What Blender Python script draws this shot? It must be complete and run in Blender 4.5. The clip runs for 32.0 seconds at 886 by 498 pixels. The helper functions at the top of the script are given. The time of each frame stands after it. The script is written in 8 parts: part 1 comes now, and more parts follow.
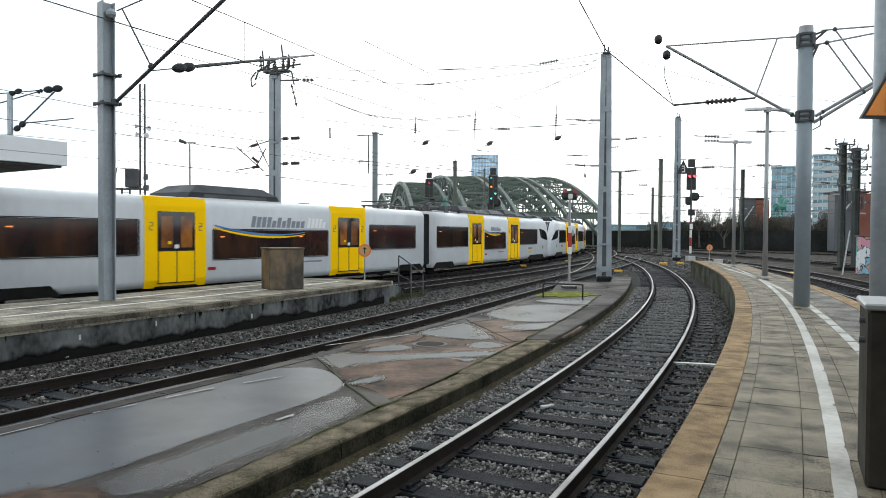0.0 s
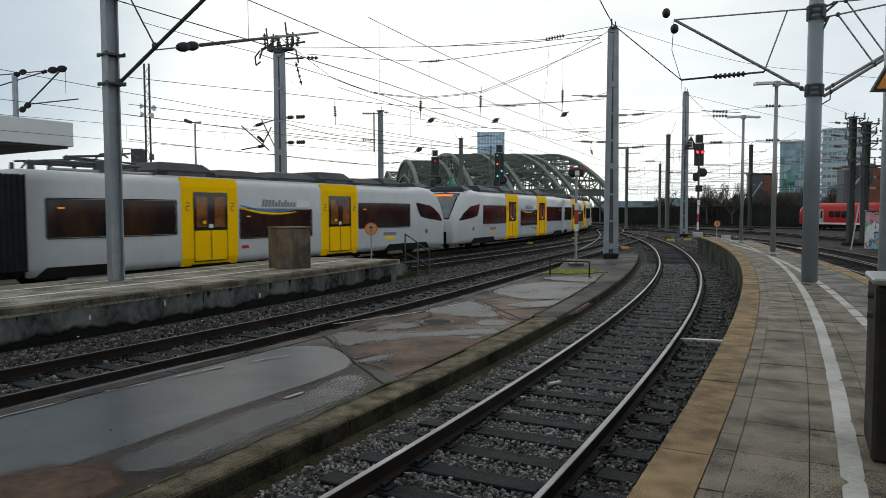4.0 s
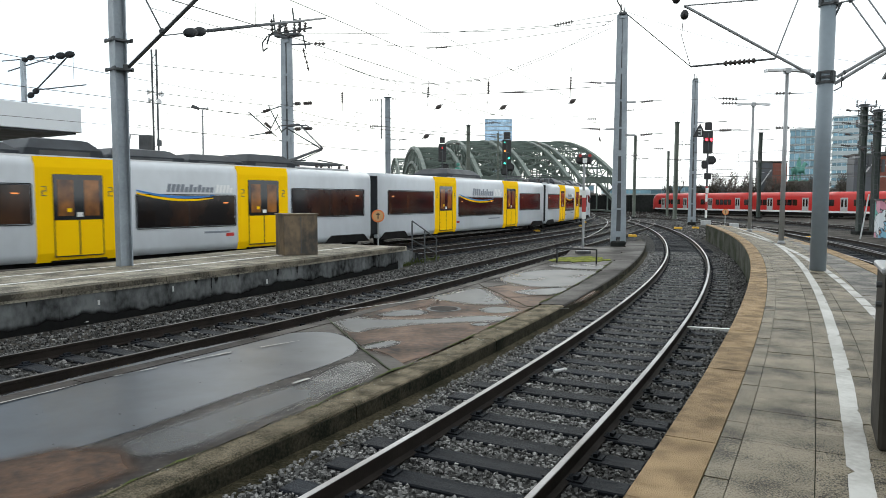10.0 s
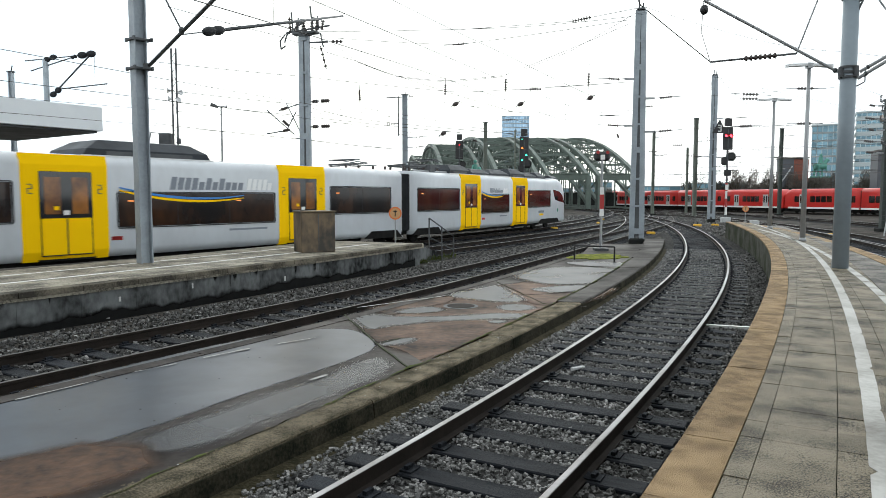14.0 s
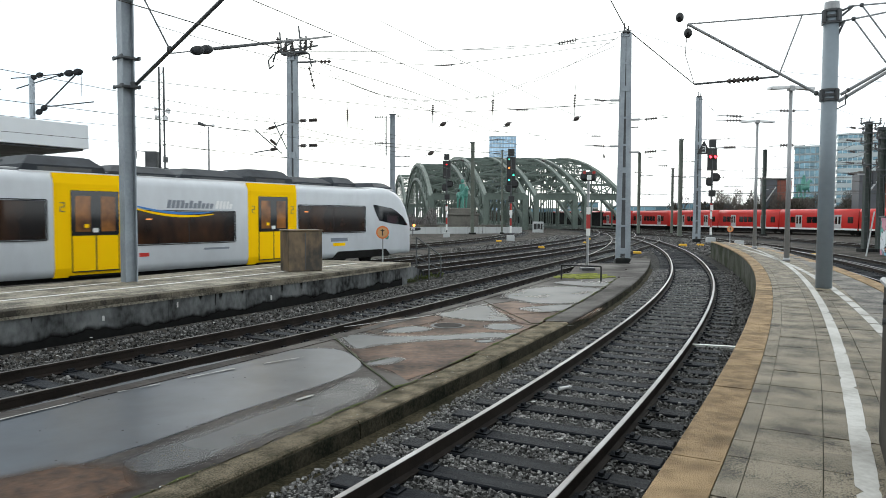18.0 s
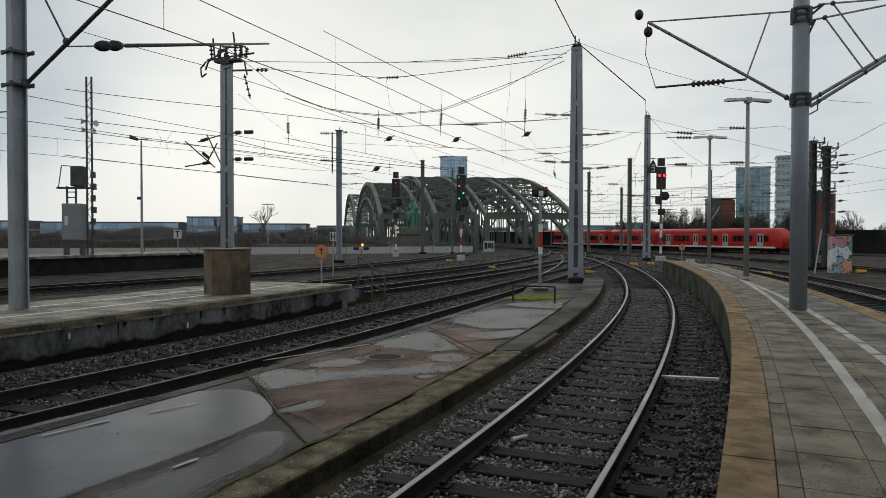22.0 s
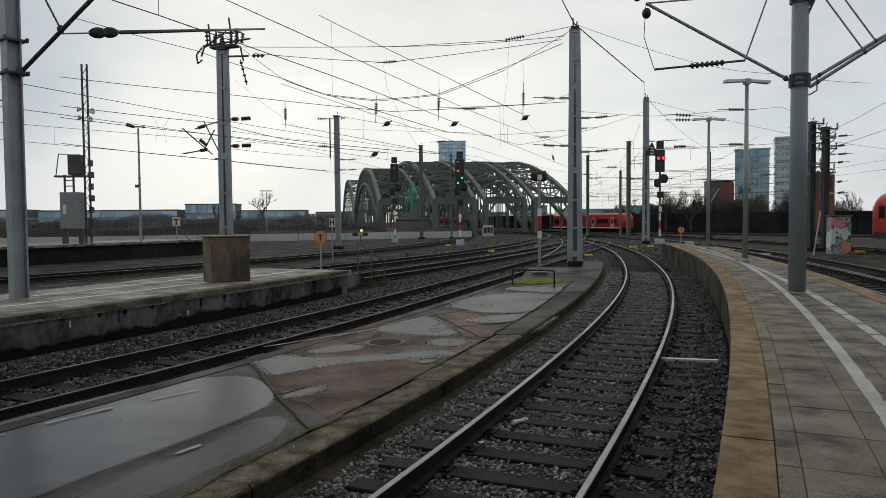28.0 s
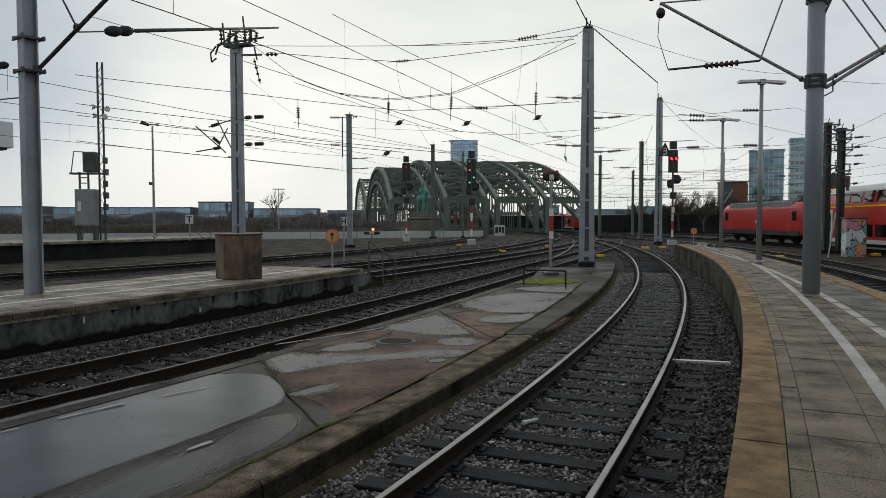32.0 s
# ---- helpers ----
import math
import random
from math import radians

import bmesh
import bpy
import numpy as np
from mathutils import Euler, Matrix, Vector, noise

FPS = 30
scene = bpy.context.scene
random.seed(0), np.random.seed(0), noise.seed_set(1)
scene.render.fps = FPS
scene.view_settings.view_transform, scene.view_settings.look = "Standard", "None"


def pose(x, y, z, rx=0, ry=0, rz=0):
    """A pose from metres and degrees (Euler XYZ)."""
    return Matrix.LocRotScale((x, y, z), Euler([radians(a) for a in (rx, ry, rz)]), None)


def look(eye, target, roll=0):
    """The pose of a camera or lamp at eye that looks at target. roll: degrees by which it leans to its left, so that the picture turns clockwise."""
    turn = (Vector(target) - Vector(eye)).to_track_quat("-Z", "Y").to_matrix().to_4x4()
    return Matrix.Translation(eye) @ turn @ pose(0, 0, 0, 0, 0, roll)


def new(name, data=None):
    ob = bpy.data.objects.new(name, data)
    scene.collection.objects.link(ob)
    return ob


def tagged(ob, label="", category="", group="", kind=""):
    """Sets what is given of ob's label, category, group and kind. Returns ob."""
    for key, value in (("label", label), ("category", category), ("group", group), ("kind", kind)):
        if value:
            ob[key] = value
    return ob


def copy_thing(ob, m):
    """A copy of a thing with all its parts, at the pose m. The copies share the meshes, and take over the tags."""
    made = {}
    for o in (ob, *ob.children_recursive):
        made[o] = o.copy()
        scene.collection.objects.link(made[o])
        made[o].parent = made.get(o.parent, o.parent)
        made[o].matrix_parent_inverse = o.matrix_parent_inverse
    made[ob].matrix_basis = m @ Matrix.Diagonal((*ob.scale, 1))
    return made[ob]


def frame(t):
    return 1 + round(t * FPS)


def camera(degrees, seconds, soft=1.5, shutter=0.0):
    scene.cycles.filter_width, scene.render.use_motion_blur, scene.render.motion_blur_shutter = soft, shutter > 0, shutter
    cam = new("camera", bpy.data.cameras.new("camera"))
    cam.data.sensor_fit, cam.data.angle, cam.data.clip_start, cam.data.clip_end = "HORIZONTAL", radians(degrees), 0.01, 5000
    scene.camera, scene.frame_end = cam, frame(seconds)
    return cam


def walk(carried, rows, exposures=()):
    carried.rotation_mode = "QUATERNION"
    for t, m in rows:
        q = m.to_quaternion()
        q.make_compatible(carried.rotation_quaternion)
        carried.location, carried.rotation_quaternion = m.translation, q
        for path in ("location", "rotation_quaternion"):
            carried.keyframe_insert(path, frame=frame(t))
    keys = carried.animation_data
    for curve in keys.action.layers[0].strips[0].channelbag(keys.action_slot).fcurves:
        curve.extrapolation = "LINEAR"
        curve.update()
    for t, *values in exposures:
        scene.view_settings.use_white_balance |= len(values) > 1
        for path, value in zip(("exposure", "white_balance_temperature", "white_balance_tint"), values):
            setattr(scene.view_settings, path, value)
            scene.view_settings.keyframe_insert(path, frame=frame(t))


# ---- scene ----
cam = camera(65.09, 32.0, soft=0.85, shutter=0.4)


def view(x, y, z, turn, tilt, lean):
    """Camera pose from its place and its turn, tilt and lean in degrees."""
    return pose(x, y, z, 90 + tilt, 0, -turn) @ pose(0, 0, 0, 0, 0, lean)


PATH = [  # seconds, x, y, z, turn to the right, tilt up, lean
    (0.0, 0.00, 0.00, 2.25, 1.03, -1.23, 0.32),
    (0.5, 0.00, 0.00, 2.25, 0.86, -0.32, 0.27),
    (1.0, 0.00, 0.00, 2.25, 0.70, -0.03, 0.24),
    (1.5, 0.00, 0.00, 2.25, 0.72, -0.82, 0.13),
    (2.0, 0.00, 0.00, 2.25, 0.54, -2.23, -0.03),
    (2.5, 0.00, 0.00, 2.25, 0.51, -1.98, 0.11),
    (3.0, 0.00, 0.00, 2.25, 0.55, -2.71, -0.11),
    (3.5, 0.00, 0.00, 2.25, 0.54, -3.04, -0.20),
    (5.5, 0.00, 0.00, 2.25, 0.26, -3.03, 0.40),
    (6.0, 0.00, 0.00, 2.25, 0.31, -2.75, 0.30),
    (6.5, 0.00, 0.00, 2.25, 0.29, -3.19, 0.26),
    (7.0, 0.00, 0.00, 2.25, 0.22, -3.19, 0.10),
    (7.5, 0.00, 0.00, 2.25, 0.12, -2.86, -0.08),
    (8.0, 0.00, 0.00, 2.25, 0.49, -2.98, 0.03),
    (8.5, 0.00, 0.00, 2.25, 0.08, -2.73, 0.17),
    (9.0, 0.00, 0.00, 2.25, -0.01, -3.98, -0.00),
    (9.5, 0.00, 0.00, 2.25, -0.01, -3.96, -0.26),
    (10.0, 0.00, 0.00, 2.25, -0.07, -4.10, 0.10),
    (10.5, 0.00, 0.00, 2.25, -0.34, -3.69, 0.03),
    (11.0, 0.00, 0.00, 2.25, -1.36, -3.82, -0.44),
    (11.5, 0.00, 0.00, 2.25, -1.89, -3.13, -0.04),
    (12.0, 0.00, 0.00, 2.25, -1.88, -3.07, 0.12),
    (12.5, 0.00, 0.00, 2.25, -1.71, -3.30, -0.06),
    (13.0, 0.00, 0.00, 2.25, -1.24, -4.03, 0.15),
    (13.5, 0.00, 0.00, 2.25, -1.50, -4.08, -0.18),
    (14.0, 0.00, 0.00, 2.25, -1.48, -4.33, 0.01),
    (14.5, 0.00, 0.00, 2.25, -1.67, -3.96, 0.00),
    (16.5, 0.00, 0.00, 2.25, -1.46, -3.21, -0.00),
    (17.0, 0.00, 0.00, 2.25, -1.28, -3.12, 0.04),
    (17.5, 0.00, 0.00, 2.25, -0.88, -3.19, -0.13),
    (18.0, 0.00, 0.00, 2.25, -0.43, -2.74, 0.20),
    (18.5, 0.00, 0.00, 2.25, -0.78, -2.78, 0.52),
    (19.0, 0.00, 0.00, 2.25, -0.50, -3.79, 0.28),
    (19.5, 0.00, 0.00, 2.25, -0.42, -3.88, -0.02),
    (20.0, 0.00, 0.00, 2.25, 0.33, -3.25, 0.13),
    (20.2, 0.00, 0.00, 2.25, 0.88, -2.95, 0.10),
    (20.5, 0.27, 1.75, 2.17, 1.27, -2.13, -0.21),
    (21.0, 0.27, 1.75, 2.17, 2.60, -1.38, -0.04),
    (21.5, 0.27, 1.75, 2.17, 3.02, -0.75, 0.17),
    (22.0, 0.27, 1.75, 2.17, 3.55, -1.09, 0.10),
    (22.5, 0.27, 1.75, 2.17, 4.32, -0.92, -0.15),
    (23.0, 0.27, 1.75, 2.17, 3.74, -1.03, -0.34),
    (23.5, 0.27, 1.75, 2.17, 3.72, -0.78, -0.35),
    (24.0, 0.27, 1.75, 2.17, 3.23, -0.82, -0.25),
    (24.5, 0.27, 1.75, 2.17, 3.58, -1.15, -0.15),
    (25.0, 0.27, 1.75, 2.17, 3.20, -1.06, -0.39),
    (25.5, 0.27, 1.75, 2.17, 3.42, -1.57, -0.44),
    (27.5, 0.27, 1.75, 2.17, 3.49, -2.22, -0.45),
    (28.0, 0.27, 1.75, 2.17, 3.61, -2.33, -0.47),
    (28.5, 0.27, 1.75, 2.17, 3.42, -1.91, -0.40),
    (29.0, 0.27, 1.75, 2.17, 3.87, -1.41, -0.17),
    (29.5, 0.27, 1.75, 2.17, 3.85, -1.49, -0.20),
    (30.0, 0.27, 1.75, 2.17, 4.10, -1.40, -0.06),
    (30.5, 0.27, 1.75, 2.17, 3.65, -1.81, -0.16),
    (31.0, 0.27, 1.75, 2.17, 2.87, -1.80, -0.16),
    (31.5, 0.27, 1.75, 2.17, 2.92, -2.37, -0.10),
    (32.0, 0.27, 1.75, 2.17, 2.68, -2.38, -0.07),
]
EXPOSURES = [(0.0, 0.96, 6100, 5), (0.6, -0.12, 5960, 4), (1.2, -0.12, 6000, 4), (2.0, -0.14, 6150, 6), (3.5, -0.14, 6180, 6), (5.5, 0.98, 6120, 5), (20.2, 1.02, 6120, 5), (21.0, 0.5, 6260, 6), (22.0, -0.26, 6300, 7), (32.0, -0.24, 6300, 7)]
walk(cam, [(r[0], view(*r[1:])) for r in PATH], EXPOSURES)

# ---- world and sun ----
SUN_TURN, SUN_UP = -8.0, 38.0
world = bpy.data.worlds.new("overcast_sky")
scene.world = world
world.use_nodes = True
wn, wl = world.node_tree.nodes, world.node_tree.links
wn.clear()
w_out, w_bg = wn.new("ShaderNodeOutputWorld"), wn.new("ShaderNodeBackground")
w_sky = wn.new("ShaderNodeTexSky")
w_sky.sky_type, w_sky.sun_disc = "NISHITA", False
w_sky.sun_elevation, w_sky.sun_rotation = radians(SUN_UP), radians(SUN_TURN)
w_sky.air_density, w_sky.dust_density = 1.0, 3.0
w_coord, w_map, w_noise = wn.new("ShaderNodeTexCoord"), wn.new("ShaderNodeMapping"), wn.new("ShaderNodeTexNoise")
w_map.inputs["Scale"].default_value = (1.6, 1.6, 5.0)
w_noise.inputs["Scale"].default_value, w_noise.inputs["Detail"].default_value = 1.7, 6.0
w_ramp = wn.new("ShaderNodeValToRGB")
w_ramp.color_ramp.elements[0].position, w_ramp.color_ramp.elements[0].color = 0.34, (0.82, 0.855, 0.88, 1)
w_ramp.color_ramp.elements[1].position, w_ramp.color_ramp.elements[1].color = 0.6, (1.05, 1.045, 1.025, 1)
w_scale, w_mix = wn.new("ShaderNodeMix"), wn.new("ShaderNodeMix")
w_scale.data_type = w_mix.data_type = "RGBA"
w_scale.blend_type = "MULTIPLY"
w_scale.inputs["Factor"].default_value = 1.0
w_scale.inputs[7].default_value = (0.10, 0.10, 0.10, 1)
w_mix.inputs["Factor"].default_value = 0.9
wl.new(w_coord.outputs["Generated"], w_map.inputs["Vector"])
wl.new(w_map.outputs["Vector"], w_noise.inputs["Vector"])
wl.new(w_noise.outputs["Fac"], w_ramp.inputs["Fac"])
wl.new(w_sky.outputs["Color"], w_scale.inputs[6])
wl.new(w_scale.outputs[2], w_mix.inputs[6])
wl.new(w_ramp.outputs["Color"], w_mix.inputs[7])
# sky dimmed towards the unseen zenith to lower the light on the ground
w_sep, w_high, w_dim = wn.new("ShaderNodeSeparateXYZ"), wn.new("ShaderNodeMapRange"), wn.new("ShaderNodeMix")
w_high.inputs["From Min"].default_value, w_high.inputs["From Max"].default_value = 0.1, 0.9
w_high.inputs["To Min"].default_value, w_high.inputs["To Max"].default_value = 1.0, 0.55
w_dim.data_type, w_dim.blend_type = "RGBA", "MULTIPLY"
w_dim.inputs["Factor"].default_value = 1.0
wl.new(w_coord.outputs["Generated"], w_sep.inputs["Vector"])
wl.new(w_sep.outputs["Z"], w_high.inputs["Value"])
wl.new(w_mix.outputs[2], w_dim.inputs[6])
wl.new(w_high.outputs["Result"], w_dim.inputs[7])
# the veiled sun brightens the cloud low over the bridge
w_dot, w_near, w_glow = wn.new("ShaderNodeVectorMath"), wn.new("ShaderNodeMapRange"), wn.new("ShaderNodeMix")
w_dot.operation = "DOT_PRODUCT"
w_dot.inputs[1].default_value = Vector((0.0, 1.0, 0.13)).normalized()
w_near.interpolation_type = "SMOOTHSTEP"
w_near.inputs["From Min"].default_value, w_near.inputs["From Max"].default_value = 0.86, 1.0
w_glow.data_type, w_glow.blend_type = "RGBA", "ADD"
w_glow.inputs[7].default_value = (0.22, 0.19, 0.13, 1)
wl.new(w_coord.outputs["Generated"], w_dot.inputs[0])
wl.new(w_dot.outputs["Value"], w_near.inputs["Value"])
wl.new(w_near.outputs["Result"], w_glow.inputs["Factor"])
wl.new(w_dim.outputs[2], w_glow.inputs[6])
# a thinner, bluer stretch of cloud over the river side
w_side, w_near2, w_blue = wn.new("ShaderNodeVectorMath"), wn.new("ShaderNodeMapRange"), wn.new("ShaderNodeMix")
w_side.operation = "DOT_PRODUCT"
w_side.inputs[1].default_value = Vector((-0.62, 0.75, 0.27)).normalized()
w_near2.interpolation_type = "SMOOTHSTEP"
w_near2.inputs["From Min"].default_value, w_near2.inputs["From Max"].default_value = 0.93, 1.0
w_blue.data_type, w_blue.blend_type = "RGBA", "MULTIPLY"
w_blue.inputs[7].default_value = (0.6, 0.67, 0.74, 1)
wl.new(w_coord.outputs["Generated"], w_side.inputs[0])
wl.new(w_side.outputs["Value"], w_near2.inputs["Value"])
wl.new(w_near2.outputs["Result"], w_blue.inputs["Factor"])
wl.new(w_glow.outputs[2], w_blue.inputs[6])
wl.new(w_blue.outputs[2], w_bg.inputs["Color"])
w_bg.inputs["Strength"].default_value = 0.95
wl.new(w_bg.outputs["Background"], w_out.inputs["Surface"])

sun = new("sun", bpy.data.lights.new("sun", "SUN"))
sun.data.energy, sun.data.angle, sun.data.color = 0.4, radians(80), (1.0, 0.95, 0.88)
sun.matrix_world = look((0, 0, 60), (-math.sin(radians(SUN_TURN)) * 100 * 1.0, -math.cos(radians(SUN_TURN)) * 100, 60 - 100 * math.tan(radians(SUN_UP))))

# ---- materials ----
def material(name, base, other=None, rough=0.7, metal=0.0, scale=2.0, fine=30.0, vary=0.5, bump=0.15, spec=0.5,
             jitter=0.0, rough_vary=0.15, island=False, coat=0.0, stretch=(1, 1, 1), sharp=0.0, fixed=False, fade=False, grain=0.45, bias=0.0):
    """A principled surface whose colour wanders between base and other at two scales."""
    m = bpy.data.materials.new(name)
    m.use_nodes = True
    n, l = m.node_tree.nodes, m.node_tree.links
    b = n["Principled BSDF"]
    other = other or tuple(c * 0.62 for c in base)
    co, mp = n.new("ShaderNodeTexCoord"), n.new("ShaderNodeMapping")
    mp.inputs["Scale"].default_value = stretch
    if fixed:
        place, shift = n.new("ShaderNodeObjectInfo"), n.new("ShaderNodeVectorMath")
        l.new(co.outputs["Object"], shift.inputs[0])
        l.new(place.outputs["Location"], shift.inputs[1])
        l.new(shift.outputs["Vector"], mp.inputs["Vector"])
    else:
        l.new(co.outputs["Object"], mp.inputs["Vector"])
    big, small = n.new("ShaderNodeTexNoise"), n.new("ShaderNodeTexNoise")
    big.inputs["Scale"].default_value, big.inputs["Detail"].default_value = scale, 5
    small.inputs["Scale"].default_value, small.inputs["Detail"].default_value = fine, 4
    l.new(mp.outputs["Vector"], big.inputs["Vector"])
    l.new(mp.outputs["Vector"], small.inputs["Vector"])
    add = n.new("ShaderNodeMath")
    add.operation = "MULTIPLY_ADD"
    add.inputs[1].default_value = grain
    l.new(small.outputs["Fac"], add.inputs[0])
    l.new(big.outputs["Fac"], add.inputs[2])
    span = n.new("ShaderNodeMapRange")
    span.inputs["From Min"].default_value, span.inputs["From Max"].default_value = 0.495 + grain / 2 - 0.35 * vary, 0.495 + grain / 2 + 0.35 / max(vary, 0.1) * 0.6
    span.inputs["To Max"].default_value = min(1.0, vary * 1.6)
    if sharp:
        span.inputs["From Min"].default_value, span.inputs["From Max"].default_value = 0.5 + grain / 2 + bias - sharp, 0.5 + grain / 2 + bias + sharp
    l.new(add.outputs[0], span.inputs["Value"])
    mix = n.new("ShaderNodeMix")
    mix.data_type = "RGBA"
    mix.inputs[6].default_value, mix.inputs[7].default_value = (*base, 1), (*other, 1)
    l.new(span.outputs["Result"], mix.inputs["Factor"])
    colour = mix.outputs[2]
    if jitter:
        src = n.new("ShaderNodeNewGeometry").outputs["Random Per Island"] if island else n.new("ShaderNodeObjectInfo").outputs["Random"]
        r = n.new("ShaderNodeMapRange")
        r.inputs["To Min"].default_value, r.inputs["To Max"].default_value = 1 - jitter, 1 + jitter
        l.new(src, r.inputs["Value"])
        hsv = n.new("ShaderNodeHueSaturation")
        l.new(r.outputs["Result"], hsv.inputs["Value"])
        l.new(colour, hsv.inputs["Color"])
        colour = hsv.outputs["Color"]
    l.new(colour, b.inputs["Base Color"])
    rr = n.new("ShaderNodeMapRange")
    rr.inputs["To Min"].default_value, rr.inputs["To Max"].default_value = max(0.02, rough - rough_vary), min(1.0, rough + rough_vary)
    l.new(big.outputs["Fac"], rr.inputs["Value"])
    l.new(rr.outputs["Result"], b.inputs["Roughness"])
    b.inputs["Metallic"].default_value = metal
    b.inputs["Specular IOR Level"].default_value = spec
    b.inputs["Coat Weight"].default_value = coat
    if bump:
        bp = n.new("ShaderNodeBump")
        bp.inputs["Strength"].default_value, bp.inputs["Distance"].default_value = bump, 0.02
        l.new(small.outputs["Fac"], bp.inputs["Height"])
        l.new(bp.outputs["Normal"], b.inputs["Normal"])
    if fade:
        # thins out where the layer runs dry towards its rim
        wet, sum_, cut = n.new("ShaderNodeAttribute"), n.new("ShaderNodeMath"), n.new("ShaderNodeMapRange")
        level = n.new("ShaderNodeMath")
        level.inputs[1].default_value = grain / 2
        l.new(big.outputs["Fac"], level.inputs[0])
        wet.attribute_name = "wet"
        sum_.operation = "ADD"
        l.new(wet.outputs["Fac"], sum_.inputs[0])
        l.new(level.outputs[0], sum_.inputs[1])
        cut.interpolation_type = "SMOOTHSTEP"
        cut.inputs["From Min"].default_value, cut.inputs["From Max"].default_value = fade if fade is not True else (1.12, 1.42)
        l.new(sum_.outputs[0], cut.inputs["Value"])
        l.new(cut.outputs["Result"], b.inputs["Alpha"])
    return m


def glow(name, colour, strength):
    m = bpy.data.materials.new(name)
    m.use_nodes = True
    b = m.node_tree.nodes["Principled BSDF"]
    b.inputs["Base Color"].default_value = (*colour, 1)
    b.inputs["Emission Color"].default_value = (*colour, 1)
    b.inputs["Emission Strength"].default_value = strength
    return m


GRAVEL = material("gravel_bed", (0.078, 0.076, 0.073), (0.009, 0.009, 0.009), 0.9, scale=9, fine=45, vary=0.9, bump=1.0, spec=0.05, sharp=0.2, grain=0.8)
FARGROUND = material("trackside_soil", (0.105, 0.095, 0.084), (0.015, 0.014, 0.0125), 0.95, scale=0.7, fine=16, vary=0.8, bump=0.8, spec=0.05, sharp=0.22, grain=0.9)
STONE = material("ballast_stone", (0.29, 0.284, 0.274), (0.055, 0.054, 0.052), 0.7, scale=5, fine=50, vary=0.7, spec=0.25, jitter=0.62, island=True, sharp=0.2)
STONE_MID = material("weathered_ballast_stone", (0.17, 0.163, 0.152), (0.03, 0.028, 0.026), 0.8, scale=5, fine=50, vary=0.7, spec=0.1, jitter=0.75, island=True, sharp=0.2)
STONE_DARK = material("dark_ballast_stone", (0.195, 0.19, 0.183), (0.026, 0.0255, 0.0245), 0.8, scale=5, fine=50, vary=0.7, spec=0.1, jitter=0.8, island=True, sharp=0.2)
RAIL_DULL = material("dull_rail_head", (0.065, 0.055, 0.05), (0.035, 0.03, 0.027), 0.5, 0.4, scale=1, fine=18, vary=0.7, bump=0.05)
SLEEPER = material("tarred_sleeper", (0.017, 0.02, 0.026), (0.006, 0.0065, 0.008), 0.65, scale=2, fine=30, vary=0.6, bump=0.5, spec=0.12, jitter=0.35, stretch=(1, 8, 8))
RAIL_SIDE = material("rusty_rail", (0.03, 0.023, 0.019), (0.013, 0.011, 0.0095), 0.75, scale=2, fine=50, vary=0.7, spec=0.12)
RAIL_TOP = material("polished_rail", (0.3, 0.3, 0.315), (0.16, 0.145, 0.135), 0.42, 0.8, scale=0.9, fine=18, vary=0.7, bump=0.03)
CONCRETE_WET = material("wet_concrete", (0.058, 0.05, 0.045), (0.018, 0.014, 0.012), 0.6, scale=0.6, fine=11, vary=0.85, bump=0.25, rough_vary=0.25, spec=0.1, sharp=0.12)
CONCRETE_RED = material("reddish_asphalt", (0.13, 0.068, 0.037), (0.02, 0.014, 0.011), 0.6, scale=0.9, fine=9, vary=0.85, bump=0.4, spec=0.12, rough_vary=0.22, sharp=0.2, fade=(0.95, 1.6), grain=0.5)
WATER = material("rain_water", (0.026, 0.036, 0.052), (0.013, 0.017, 0.024), 0.32, scale=0.6, fine=4, vary=0.9, bump=0.03, spec=0.16, rough_vary=0.14, sharp=0.2, fade=True)
WATER_THIN = material("thin_rain_film", (0.044, 0.052, 0.064), (0.026, 0.028, 0.032), 0.3, scale=0.8, fine=4, vary=0.9, bump=0.05, spec=0.18, rough_vary=0.15, sharp=0.2, fade=(1.02, 2.25), stretch=(1, 0.6, 1))
KERB = material("mossy_kerb_stone", (0.215, 0.177, 0.122), (0.05, 0.045, 0.029), 0.85, scale=3.5, fine=60, vary=0.85, bump=1.0, spec=0.12, jitter=0.2, sharp=0.2, grain=1.0)
WALL_OLD = material("stained_concrete", (0.16, 0.165, 0.165), (0.012, 0.0125, 0.0125), 0.85, scale=0.75, fine=7, vary=0.95, bump=0.4, spec=0.12, stretch=(1.1, 1.1, 0.7), sharp=0.17)
PLATE = material("platform_paving", (0.36, 0.325, 0.255), (0.07, 0.063, 0.048), 0.65, scale=1.5, fine=22, vary=0.8, bump=0.25, spec=0.3, sharp=0.17, grain=0.8)
COPING = material("brown_worn_coping", (0.19, 0.165, 0.125), (0.04, 0.036, 0.029), 0.8, scale=1.6, fine=24, vary=0.8, bump=0.5, spec=0.15, sharp=0.16)
TILE = material("grey_paving_slab", (0.235, 0.2, 0.142), (0.03, 0.027, 0.021), 0.6, scale=2.6, fine=105, vary=0.8, bump=0.6, spec=0.2, jitter=0.14, sharp=0.13, fixed=True, grain=1.5, bias=0.06)
TILE_DARK = material("dark_paving", (0.16, 0.139, 0.108), (0.022, 0.02, 0.016), 0.55, scale=1.3, fine=24, vary=0.85, bump=0.5, spec=0.2, jitter=0.16, sharp=0.14, fixed=True, grain=0.8)
